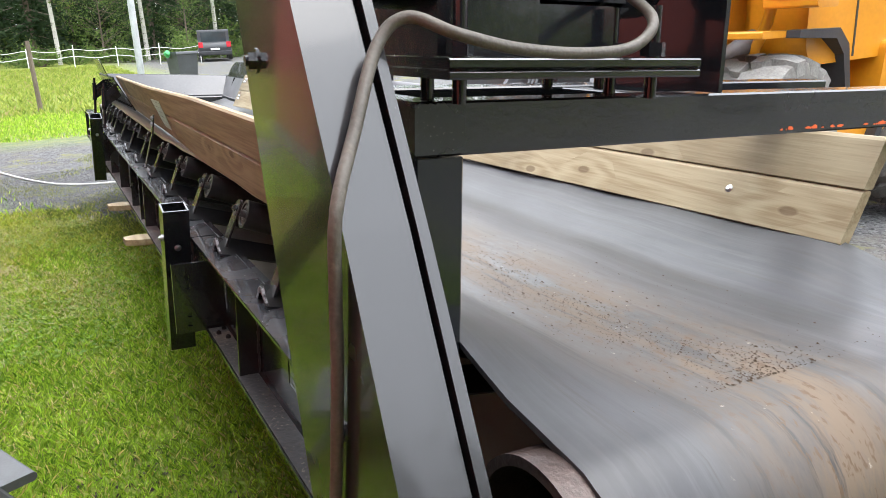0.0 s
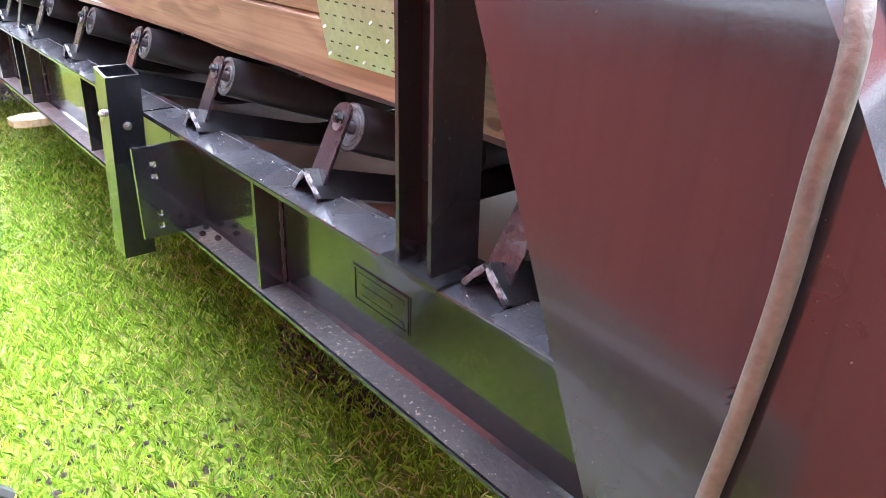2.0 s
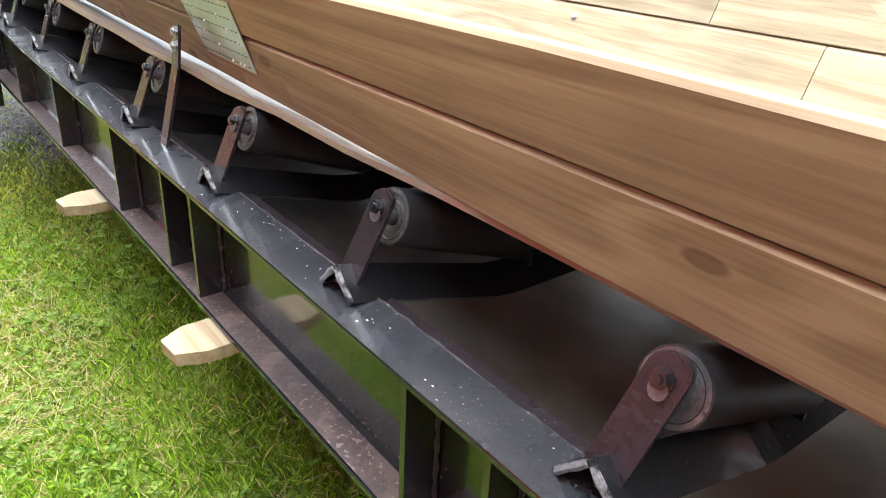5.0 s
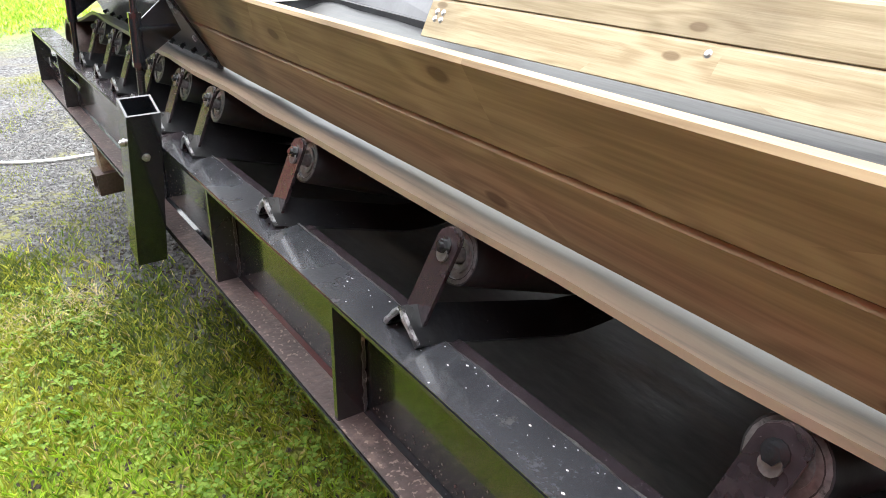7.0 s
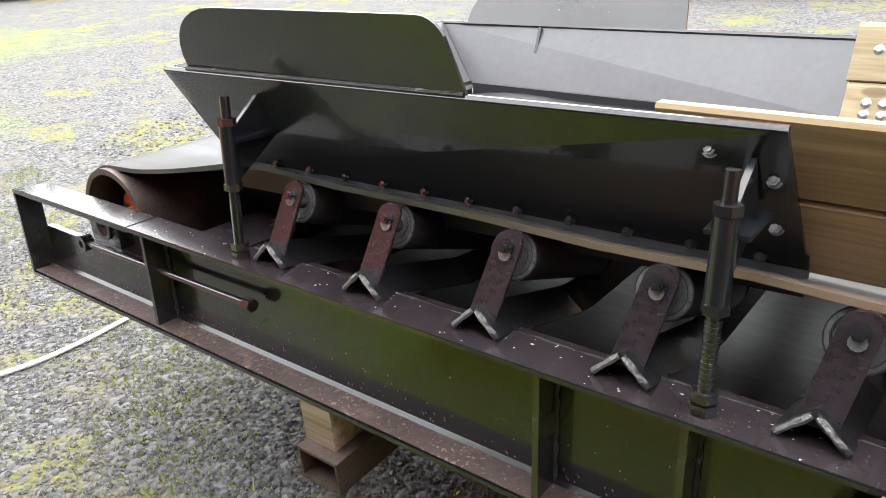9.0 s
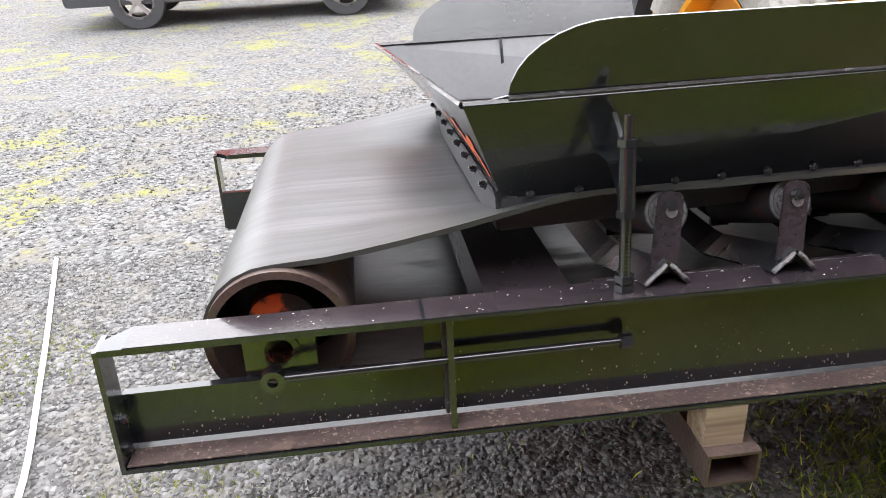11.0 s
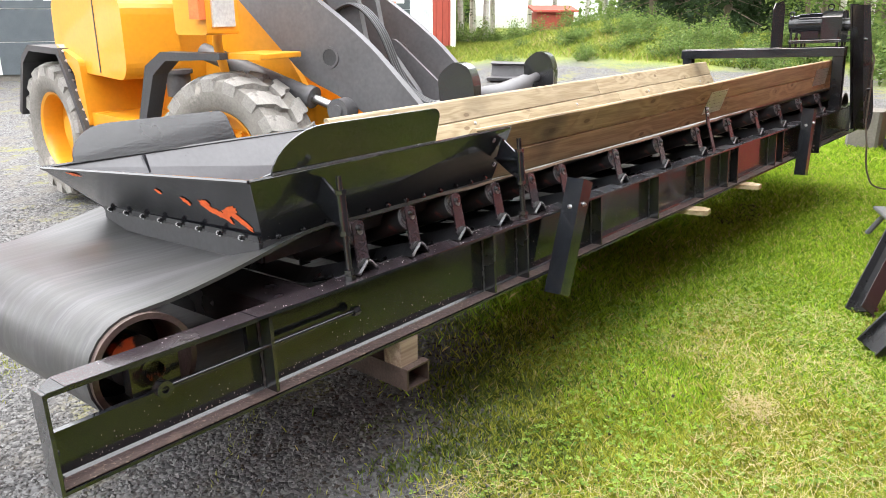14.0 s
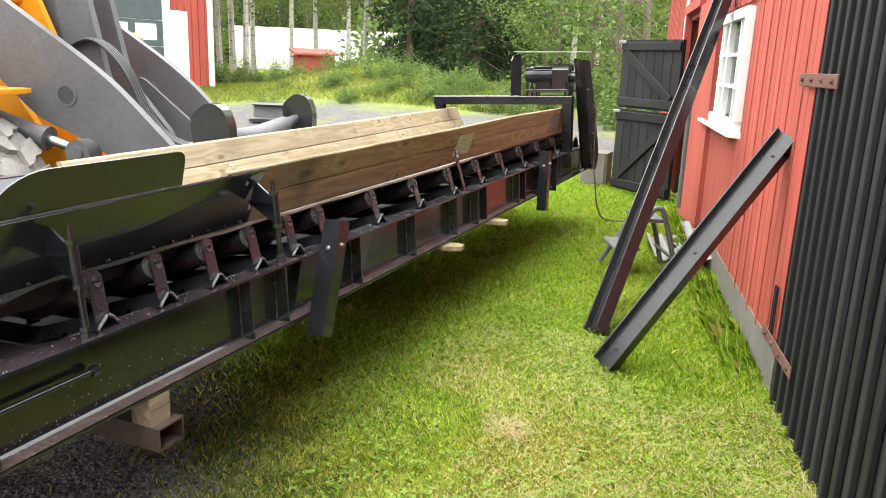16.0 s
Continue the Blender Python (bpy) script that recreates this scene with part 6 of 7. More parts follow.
    for k in range(4):
        o = 0.03 * k
        hose.tube(spline([(0.35, -0.2 + o, 1.55), (0.55, -0.22 + o, 1.62), (0.75, -0.2 + o, 1.45), (0.95, -0.14 + o, 1.02), (1.35, -0.1 + o, 0.86)]), 0.012, 7)
    part("hydraulic_hose", hose, DARKP, L, "bundle of black hydraulic hoses")
    # attachment bracket with two upright hooks
    br = part("tool_carrier", rounded([(1.50, 0.45), (1.80, 0.45), (1.74, 0.98), (1.62, 0.98)], -0.66, 0.66, 1, 0.04), GREYP, L, "grey quick-hitch carrier")
    for l in (-0.75, 0.75):
        part("hook", rounded([(1.56, 0.50), (1.80, 0.42), (1.80, 1.15), (1.76, 1.25), (1.66, 1.28), (1.55, 1.19), (1.58, 0.9)], l - 0.055, l + 0.055, 1, 0.05), BLACK_WORN, br, "blue-black upright hook")
    part("hook_shaft", Mesh().tube([(1.66, -0.73, 1.06), (1.66, -0.58, 1.05), (1.65, -0.3, 1.0), (1.64, 0.0, 0.99), (1.66, 0.45, 1.05), (1.66, 0.52, 1.06), (1.66, 0.73, 1.08)], [0.035, 0.05, 0.085, 0.088, 0.065, 0.04, 0.035], 14), GREYP, br)
    # rear body, tank, cab
    body = part("rear_body", rounded([(-3.25, 0.75), (-1.10, 0.75), (-1.08, 1.10), (-1.12, 1.72), (-1.9, 1.82), (-3.2, 1.68)], -0.62, 0.62, 1, 0.10), YELLOW, L)
    for s in (-1, 1):
        tank = part("side_tank", rounded([(-1.88, 1.12), (-0.92, 1.08), (-0.86, 1.18), (-0.86, 1.62), (-0.95, 1.70), (-1.85, 1.72), (-1.92, 1.6)], *sorted((s * 0.630, s * 1.070)), 1, 0.07), YELLOW, L, "rounded yellow side tank")
        part("seam", Mesh().box(-1.30, -1.285, *sorted((s * 1.070, s * 1.074)), 1.12, 1.68), DARKP, tank)
        part("step_box", rounded([(-1.55, 0.42), (-0.80, 0.42), (-0.78, 0.66), (-0.95, 0.80), (-1.55, 0.80)], *sorted((s * 0.600, s * 1.090)), 1, 0.05), YELLOW, L, "yellow step box")
        # rear mudguard
        mg = [(-1.47, 0.60), (-1.52, 0.72), (-1.83, 1.29), (-2.44, 1.30), (-2.62, 1.20), (-2.86, 0.70)]
        inner = [(-2.81, 0.68), (-2.59, 1.15), (-2.43, 1.25), (-1.86, 1.24), (-1.57, 0.70), (-1.52, 0.59)]
        guard_r = part("rear_mudguard", Mesh().prism(mg + inner, *sorted((s * 0.600, s * 1.160)), 1), DARKP, L, "black rubber rear mudguard edged with studs")
        for k in range(8):
            q = k / 7
            part("stud", Mesh().cyl((-1.55 - 0.27 * q, s * 1.125, 0.74 + 0.52 * q), (-1.535 - 0.27 * q, s * 1.125, 0.75 + 0.52 * q), 0.011, n=8), STEEL, guard_r)
        part("mudguard_panel", rounded([(-1.62, 0.62), (-1.50, 0.70), (-1.55, 1.2), (-1.95, 1.32), (-1.66, 1.1)], *sorted((s * 0.580, s * 1.120)), 1, 0.04), YELLOW, L)
        # front mudguard: bent bar and blade behind the tyre
        fm = [(-0.80, 0.62), (-0.74, 0.62), (-0.55, 1.14), (-0.42, 1.24), (0.08, 1.26), (0.08, 1.30), (-0.46, 1.30), (-0.62, 1.20)]
        part("front_mudguard", Mesh().prism(fm, *sorted((s * 0.98, s * 1.12)), 1), DARKP, L, "slim black front mudguard")
        part("mudguard_tip", Mesh().box(0.0, 0.36, *sorted((s * 0.600, s * 1.040)), 1.262, 1.30, 0.005), YELLOW, L)
        # head lamp on its bracket
        lb = part("head_lamp", rounded([(-0.22, 1.42), (0.06, 1.42), (0.06, 1.70), (-0.22, 1.72)], *sorted((s * 0.880, s * 1.190)), 1, 0.03), YELLOW, L)
        part("lens", Mesh().box(0.06, 0.075, *sorted((s * 0.930, s * 1.140)), 1.47, 1.66, 0.004), LAMP, lb, "clear rectangular lens")
        part("indicator", Mesh().box(-0.02, 0.07, *sorted((s * 1.200, s * 1.260)), 1.52, 1.66, 0.004), ORANGE, lb)
        part("lamp_post", Mesh().tube(spline([(-0.30, s * 0.66, 1.15), (-0.26, s * 0.76, 1.35), (-0.18, s * 0.82, 1.48)]), 0.035, 10), YELLOW, L)
    part("hinge_post", Mesh().cyl((-0.86, 0, 0.45), (-0.86, 0, 1.45), 0.12, n=16).box(-0.98, -0.74, -0.3, 0.3, 0.5, 0.62, 0.01).box(-0.98, -0.74, -0.3, 0.3, 1.1, 1.22, 0.01), YELLOW, L)
    part("air_canister", Mesh().cyl((-0.72, -0.72, 0.95), (-0.72, -0.72, 1.12), 0.09, n=16).cyl((-0.72, -0.72, 1.12), (-0.72, -0.72, 1.15), 0.11, n=16), GREYP, L)
    cab_frame = Mesh()
    for x in (-2.0, -0.98):
        for l in (-0.6, 0.6):
            cab_frame.box(x - 0.05, x + 0.05, l - 0.04, l + 0.04, 1.7, 2.75, 0.01)
    cab_frame.box(-2.1, -0.88, -0.68, 0.68, 2.75, 2.88, 0.03)
    cab_frame.box(-2.05, -0.93, -0.64, 0.64, 1.70, 1.86, 0.02)
    cab = part("cab", cab_frame, YELLOW, L, "yellow cab")
    for l in (-0.62, 0.62):
        part("window", Mesh().box(-1.95, -1.03, l - 0.004, l + 0.004, 1.86, 2.45), GLASS, cab)
    part("window", Mesh().box(-0.985, -0.977, -0.56, 0.56, 1.86, 2.45), GLASS, cab)
    part("window", Mesh().box(-2.005, -1.997, -0.56, 0.56, 1.86, 2.45), GLASS, cab)
    grille = Mesh()
    for k in range(9):
        grille.box(-2.95 + 0.1 * k, -2.9 + 0.1 * k, -0.632, -0.622, 1.2, 1.6)
    part("grille", grille, DARKP, L)
    # the front half steers 15.4 degrees about the hinge; the rear half stands straight
    front, rear = pose(0, 0, 0, 0, 0, 15.4) @ Matrix.Translation((0.715, 0, 0)), Matrix.Translation((1.003, 0, 0))
    behind = ("rear_body", "side_tank", "step_box", "rear_mudguard", "mudguard_panel", "cab", "grille", "hinge_post", "rear_axle")
    for ob in L.children:
        back_half = ob.name.split(".")[0] in behind or (ob.name.startswith("tyre") and ob.matrix_basis.translation.x < -1)
        ob.matrix_basis = (rear if back_half else front) @ ob.matrix_basis


loader()


# ---- buildings across the yard ----
def house():
    a, b = Vector((3.0, 18.9, 0)), Vector((18.8, 14.5, 0))
    ln = (b - a).length
    ang = math.degrees(math.atan2(b.y - a.y, b.x - a.x))
    h = thing("workshop", "red weatherboard workshop with white trim and grey doors", "building", at=pose(a.x, a.y, -0.04, 0, 0, ang))
    part("wall", Mesh().box(-9, ln, 0.0, 9.0, 0.0, 6.5), REDW, h)
    part("plinth", Mesh().box(-9.01, ln + 0.01, -0.02, 9.02, -0.2, 0.35), CONC, h)
    for k in range(110):
        x = -8.9 + k * 0.23
        if x < ln:
            part("board", Mesh().box(x, x + 0.20, -0.022, -0.002, 0.36, 6.5), REDW, h)
    part("roof", Mesh().prism([(-0.7, 6.2), (4.5, 9.0), (9.7, 6.2), (9.7, 6.4), (4.5, 9.2), (-0.7, 6.4)], -9.5, ln + 0.5, 0), GREYP, h)
    part("corner_board", Mesh().box(ln - 0.16, ln + 0.03, -0.05, -0.023, 0.1, 6.5), WHITEW, h, "white corner board")
    part("side_corner_board", Mesh().box(ln + 0.005, ln + 0.03, -0.05, 0.15, 0.1, 6.5), WHITEW, h)
    d = part("door", Mesh().box(ln - 2.05, ln - 0.85, -0.05, -0.024, 0.36, 2.62, 0.01), WHITEW, h, "white-framed door")
    part("leaf", Mesh().box(ln - 1.92, ln - 0.98, -0.065, -0.051, 0.40, 2.48), mat("pale_grey_door", (0.5, 0.53, 0.55), 0.5), d)
    for x0 in (-5.6, -1.0, 3.6, 8.2, 11.9):
        g = part("garage_door", Mesh().box(x0 - 0.28, x0 + 3.08, -0.06, -0.024, 0.1, 4.1), WHITEW, h, "grey sectional door in a white frame")
        for k in range(5):
            part("section", Mesh().box(x0, x0 + 2.8, -0.085, -0.061, 0.1 + 0.74 * k, 0.82 + 0.74 * k), mat("slate_grey_door", (0.07, 0.085, 0.095), 0.4) if k == 0 and x0 < -5 else bpy.data.materials.get("slate_grey_door"), g)
        for k in range(3):
            part("pane", Mesh().box(x0 + 0.2 + 0.87 * k, x0 + 0.85 + 0.87 * k, -0.095, -0.086, 1.75, 2.2), WHITEW, g)


house()
shed = thing("shed", "small red shed with a lean-to roof", "shed", at=pose(19.0, 11.5, 0.30, 0, 0, -48))
part("wall", Mesh().box(0.0, 1.1, 0.0, 1.0, -0.4, 1.15), REDW, shed)
for k in range(9):
    part("board", Mesh().box(0.01, 1.09, -0.02, -0.002, 0.02 + 0.125 * k, 0.135 + 0.125 * k), REDW, shed)
part("roof", Mesh().prism([(-0.15, 1.15), (1.15, 1.30), (1.15, 1.36), (-0.15, 1.21)], -0.12, 1.22, 0), REDW, shed)

tent = thing("storage_tent", "long white fabric storage hall among the trees", "tent", at=pose(36.5, 23.5, 1.0, 0, 0, -58))
part("cover", Mesh().prism([(0, -0.6), (0.0, 0.3), (1.8, 1.95), (3.6, 0.3), (3.6, -0.6)], -3.5, 8.0, 0), WHITE_CLOTH, tent)

# ---- vehicles far off ----


def car(name, label, at, paint, low, tall=1.0, pickup=False):
    c = thing(name, label, "car", at=at)
    top = 1.45 * tall
    prof = [(-2.1, 0.35), (-2.15, 0.75), (-2.0, 0.95)]
    prof += [(-0.75, 0.98), (-0.7, top - 0.02)] if pickup else [(-1.75, top - 0.12)]
    prof += [(-1.2 if not pickup else -0.5, top), (0.4, top), (1.05, 0.98), (2.0, 0.86), (2.15, 0.6), (2.1, 0.32)]
    part("body", rounded(prof, -0.85, 0.85, 1, 0.10), paint, c)
    part("lower_body", rounded([(-2.16, 0.30), (2.16, 0.30), (2.18, 0.52), (-2.18, 0.52)], -0.87, 0.87, 1, 0.05), low, c)
    gl = Mesh()
    for s in (-1, 1):
        gl.prism([(-0.6 if pickup else -1.6, 0.99), (0.95, 0.99), (0.38, top - 0.1), (-0.5 if pickup else -1.45, top - 0.1)], *sorted((s * 0.851, s * 0.858)), 1)
    part("side_glass", gl, GLASS, c)
    xb = -0.76 if pickup else -1.96
    part("rear_glass", Mesh().box(xb - 0.02, xb + 0.06, -0.68, 0.68, 1.0, top - 0.14), GLASS, c)
    for s in (-1, 1):
        part("rear_lamp", Mesh().box(-2.19, -2.05, *sorted((s * 0.62, s * 0.86)), 0.72, 1.0, 0.01), REDCAR, c)
        for x in (-1.3, 1.3):
            w = part("wheel", lathe([(0.2, -0.1), (0.33, -0.1), (0.34, 0.0), (0.33, 0.1), (0.2, 0.1)], 28), DARKP, c, at=Matrix.Translation((x, s * 0.80, 0.34)))
            sp = Mesh().cyl((0, s * 0.07, 0), (0, s * 0.09, 0), 0.06, n=14)
            for k in range(5):
                a = 2 * math.pi * k / 5
                sp.box(-0.02, 0.02, *sorted((s * 0.06, s * 0.085)), 0.03, 0.205, m=Matrix.Rotation(a, 4, "Y"))
            sp.cyl((0, s * 0.05, 0), (0, s * 0.10, 0), 0.22, n=28, hole=0.195)
            part("rim", sp, STEEL, w)
    part("plate", Mesh().box(-2.2, -2.185, -0.24, 0.24, 0.58, 0.68), WHITEW, c)
    return c


suv = car("suv", "white estate car with a red band parked on the gravel", pose(-0.98, 10.1, height(-0.98, 10.1), 0, 0, 3), WHITECAR, DARKP, 1.1)
part("stripe", Mesh().box(-2.0, 1.9, -0.862, -0.858, 0.56, 0.74).box(-2.0, 1.9, 0.858, 0.862, 0.56, 0.74), REDCAR, suv, "orange-red side band")
car("pickup_truck", "dark pickup truck with red lamps parked by the forest", pose(-38.5, 8.95, 0.02, 0, 0, 170), DARKP, DARKP, 1.15, True)
car("estate_car", "dark red estate car parked across the yard", pose(-16.2, 7.9, height(-16.2, 7.9), 0, 0, 38), REDCAR, DARKP, 1.0)

bin_ob = thing("wheelie_bin", "grey wheeled rubbish bin with a green bag", "bin", at=pose(-15.1, 3.3, height(-15.1, 3.3), 0, 0, 20) @ Matrix.Scale(1.05, 4))
part("body", Mesh().add([(-0.24, -0.24, 0.05), (0.24, -0.24, 0.05), (0.24, 0.24, 0.05), (-0.24, 0.24, 0.05), (-0.29, -0.29, 0.85), (0.29, -0.29, 0.85), (0.29, 0.29, 0.85), (-0.29, 0.29, 0.85)], [(3, 2, 1, 0), (4, 5, 6, 7), (0, 1, 5, 4), (1, 2, 6, 5), (2, 3, 7, 6), (3, 0, 4, 7)]), GREYBIN, bin_ob)
part("lid", rounded([(-0.33, 0.85), (0.33, 0.85), (0.30, 0.93), (-0.28, 0.90)], -0.32, 0.32, 1, 0.03), GREYBIN, bin_ob)
part("bag", Mesh().tube(spline([(-0.05, -0.33, 0.80), (-0.08, -0.38, 0.86), (0.0, -0.37, 0.92)]), [0.05] * 8 + [0.07] * 8 + [0.03], 8), GREEN, bin_ob)
for y in (-0.24, 0.24):
    part("wheel", Mesh().cyl((-0.22, y - 0.03, 0.1), (-0.22, y + 0.03, 0.1), 0.1, n=14), DARKP, bin_ob)
solid("lamp_post", Mesh().cyl((-15.8, 2.27, -0.03), (-15.8, 2.27, 9.0), 0.095, 0.08, n=14), mat("galvanised_post", (0.42, 0.44, 0.46), 0.5, 0.4), "slim galvanised lamp post in the lawn", "post")
solid("wooden_stake", Mesh().cyl((-9.8, -0.35, 0), (-9.8, -0.37, 1.35), 0.045, 0.04, n=8), BARK, "weathered wooden stake in the field", "post")

# electric fence of white stakes and tape
for k in range(9):
    x, y = -37.0 + 0.2 * (k % 3), -9.0 + 2.1 * k
    st = solid("fence_stake", Mesh().tube([(0, 0, 0), (0.04 * (k % 3 - 1), 0.03 * (k % 2), 1.0 + 0.12 * (k % 2))], 0.024, 6), WHITEW, "thin white plastic fence stake", "fence stake", "electric fence", at=pose(x, y, height(x, y)))
tp = Mesh()
for z in (0.9, 0.55):
    pts = []
    for k in range(9):
        x, y = -37.0 + 0.2 * (k % 3), -9.0 + 2.1 * k
        pts.append((x, y, height(x, y) + z))
        if k < 8:
            pts.append((x, y + 1.05, height(x, y) + z - 0.12))
    tp.tube(spline(pts, 4), 0.014, 5)
solid("fence_tape", tp, WHITEW, "sagging white electric fence tape", "fence")
rope = [(-4.5, -1.5, 0.012), (-2.2, -0.9, 0.012), (-0.95, -0.42, 0.012), (-0.55, -0.05, 0.012), (-0.50, 0.45, 0.012), (-0.65, 1.1, 0.012), (-0.9, 2.0, 0.012)]
solid("rope", Mesh().tube(spline(rope), 0.009, 8), WHITEW, "white rope lying across the gravel and grass", "rope")

# ---- trees and bushes ----


def leaf_mesh(name, centres, size, material, seed, droop=0.0, ratio=0.55):
    """Many small leaves, each a kinked quad turned its own way."""
    rng = np.random.default_rng(seed)
    c = np.asarray(centres, dtype=float)
    n = len(c)
    a = rng.normal(size=(n, 3))
    a[:, 2] = a[:, 2] * 0.5 - droop
    a /= np.linalg.norm(a, axis=1)[:, None]
    b = np.cross(a, rng.normal(size=(n, 3)))
    b /= np.linalg.norm(b, axis=1)[:, None]
    s = (size * rng.uniform(0.6, 1.35, n))[:, None]
    v = np.stack([c - a * s * 0.5, c + b * s * ratio * 0.5, c + a * s * 0.5, c - b * s * ratio * 0.5], axis=1).reshape(-1, 3)
    return quads(name, v, material)


def quads(name, v, material, size=4):
    """A mesh of loose faces, each of the given number of corners."""
    n = len(v) // size
    me = bpy.data.meshes.new(name)
    me.vertices.add(len(v))
    me.vertices.foreach_set("co", np.asarray(v, dtype=np.float32).ravel())
    me.loops.add(n * size)
    me.loops.foreach_set("vertex_index", np.arange(n * size, dtype=np.int32))
    me.polygons.add(n)
    me.polygons.foreach_set("loop_start", np.arange(0, n * size, size, dtype=np.int32))
    me.materials.append(material)
    me.update(calc_edges=True)
    me.validate()
    return me


def spruce(seed, h=13.0, label="tall dark green spruce with drooping limbs"):
    rng = np.random.default_rng(seed)
    t = thing("spruce_tree", label, "tree", "forest trees")
    part("trunk", Mesh().tube([(0, 0, 0), (0.05, 0, h * 0.5), (0, 0, h)], [0.2, 0.12, 0.02], 8), BARK, t)
    limbs, pts = Mesh(), []
    z = h * 0.06
    while z < h * 0.985:
        f = 1 - z / h
        reach = (0.35 + 2.5 * f ** 0.8) * rng.uniform(0.8, 1.12)
        for k in range(6):
            a = rng.uniform(0, 6.283)
            r = reach * rng.uniform(0.6, 1.1)
            d = np.array([math.cos(a), math.sin(a), 0.0])
            end = d * r + np.array([0, 0, z - 0.28 * r])
            if k < 3:
                limbs.tube([(0, 0, z), tuple(end * 0.55 + np.array([0, 0, z * 0.45])), tuple(end)], [0.03, 0.018, 0.006], 4)
            m = int(10 + 24 * f)
            u = rng.uniform(0.12, 1.0, m)
            p = np.array([0, 0, z]) * (1 - u)[:, None] + end * u[:, None]
            side = np.cross(d, [0, 0, 1.0])
            p = p + side * (rng.normal(size=m) * 0.22 * r * (1.05 - u))[:, None]
            p[:, 2] -= np.abs(rng.normal(size=m)) * 0.16
            pts.append(p)
        z += 0.26 + 0.12 * f
    part("branchwork", limbs, BARK, t)
    part("crown", leaf_mesh("crown", np.concatenate(pts), 0.34, SPRUCE, seed, 0.5, 0.4), SPRUCE, t)
    return t


def broadleaf(seed, h=11.0, white=True, label="slender white-stemmed birch with thin yellow-green leaves", spread=1.0, low=0.3, count=3600, name="birch_tree", leaf=None):
    rng = np.random.default_rng(seed)
    t = thing(name, label, "tree", "forest trees")
    bark = BIRCH if white else BARK
    part("trunk", Mesh().tube([(0, 0, 0), (0.06, 0.03, h * 0.35), (-0.05, 0.05, h * 0.7), (0.05, 0, h * 0.98)], [0.13, 0.10, 0.06, 0.012], 8), bark, t)
    limbs, pts = Mesh(), []
    n = 26
    for k in range(n):
        z = h * (low + (0.95 - low) * (k + rng.uniform(0, 1)) / n)
        f = 1 - (z / h - low) / (1.05 - low)
        a = rng.uniform(0, 6.283)
        r = spread * (0.5 + 1.8 * math.sin(math.pi * min(1, 0.25 + 0.75 * (1 - f))) ** 0.8) * rng.uniform(0.6, 1.2)
        end = np.array([math.cos(a) * r, math.sin(a) * r, z + 0.5 * r])
        mid = np.array([math.cos(a) * r * 0.5, math.sin(a) * r * 0.5, z + 0.33 * r])
        limbs.tube([(0, 0, z), tuple(mid), tuple(end)], [0.035, 0.02, 0.006], 5)
        m = count // n
        u = rng.uniform(0.25, 1.1, m)
        cl = rng.integers(0, 5, m)
        offs = rng.normal(size=(5, 3)) * 0.35 * spread
        p = np.array([0, 0, z]) * (1 - u)[:, None] + end * u[:, None] + offs[cl] + rng.normal(size=(m, 3)) * 0.22
        pts.append(p)
    part("branchwork", limbs, bark if not white else BARK, t)
    part("crown", leaf_mesh("crown", np.concatenate(pts), 0.17, leaf or LEAF, seed), leaf or LEAF, t)
    return t


def bush(seed, r=1.0, label="loose green bush among the meadow grass", leaf=None):
    rng = np.random.default_rng(seed)
    t = thing("bush", label, "bush", "bushes")
    st, pts = Mesh(), []
    for k in range(16):
        a, e = rng.uniform(0, 6.283), rng.uniform(0.25, 1.0)
        end = np.array([math.cos(a) * r * (1.1 - e * 0.5), math.sin(a) * r * (1.1 - e * 0.5), r * e * rng.uniform(0.8, 1.3)])
        st.tube([(0, 0, 0), tuple(end * 0.5 + np.array([0, 0, 0.1 * r])), tuple(end)], [0.02, 0.012, 0.004], 4)
        m = 110
        u = rng.uniform(0.3, 1.1, m)
        pts.append(end * u[:, None] + rng.normal(size=(m, 3)) * 0.16 * r)
    part("stems", st, BARK, t)
    part("crown", leaf_mesh("crown", np.concatenate(pts), 0.11 * max(0.7, r), leaf or BUSH, seed), leaf or BUSH, t)
    return t


def polar(bearing, rng_m, eye=(-0.467, -1.503)):
    a = radians(bearing)
    return eye[0] + rng_m * math.cos(a), eye[1] + rng_m * math.sin(a)


def plant(maker_list, spots, seed):
    random.seed(seed)
    for i, (x, y, s) in enumerate(spots):
        src = maker_list[i % len(maker_list)]
        m = pose(x, y, height(x, y) - 0.05, 0, 0, random.uniform(0, 360)) @ Matrix.Diagonal((s, s, s * random.uniform(0.9, 1.12), 1))
        if src["used"]:
            ob = copy_thing(src["ob"], Matrix.Identity(4))
            ob.matrix_basis = m
        else:
            src["ob"].matrix_basis = m
            src["used"] = True


def stock(*obs):
    return [{"ob": o, "used": False} for o in obs]


S = stock(spruce(1), spruce(2, 12.0), spruce(3, 14.5))
Bi = stock(broadleaf(4), broadleaf(5, 12.0), broadleaf(6, 10.0))
De = stock(broadleaf(7, 10.0, False, "broad green deciduous tree at the wood edge", 1.7, 0.12, 5200, "broadleaf_tree", BUSH), broadleaf(8, 8.5, False, "broad green deciduous tree at the wood edge", 1.9, 0.1, 5200, "broadleaf_tree", BUSH))
Bu = stock(bush(11), bush(12, 1.2), bush(13, 0.8))

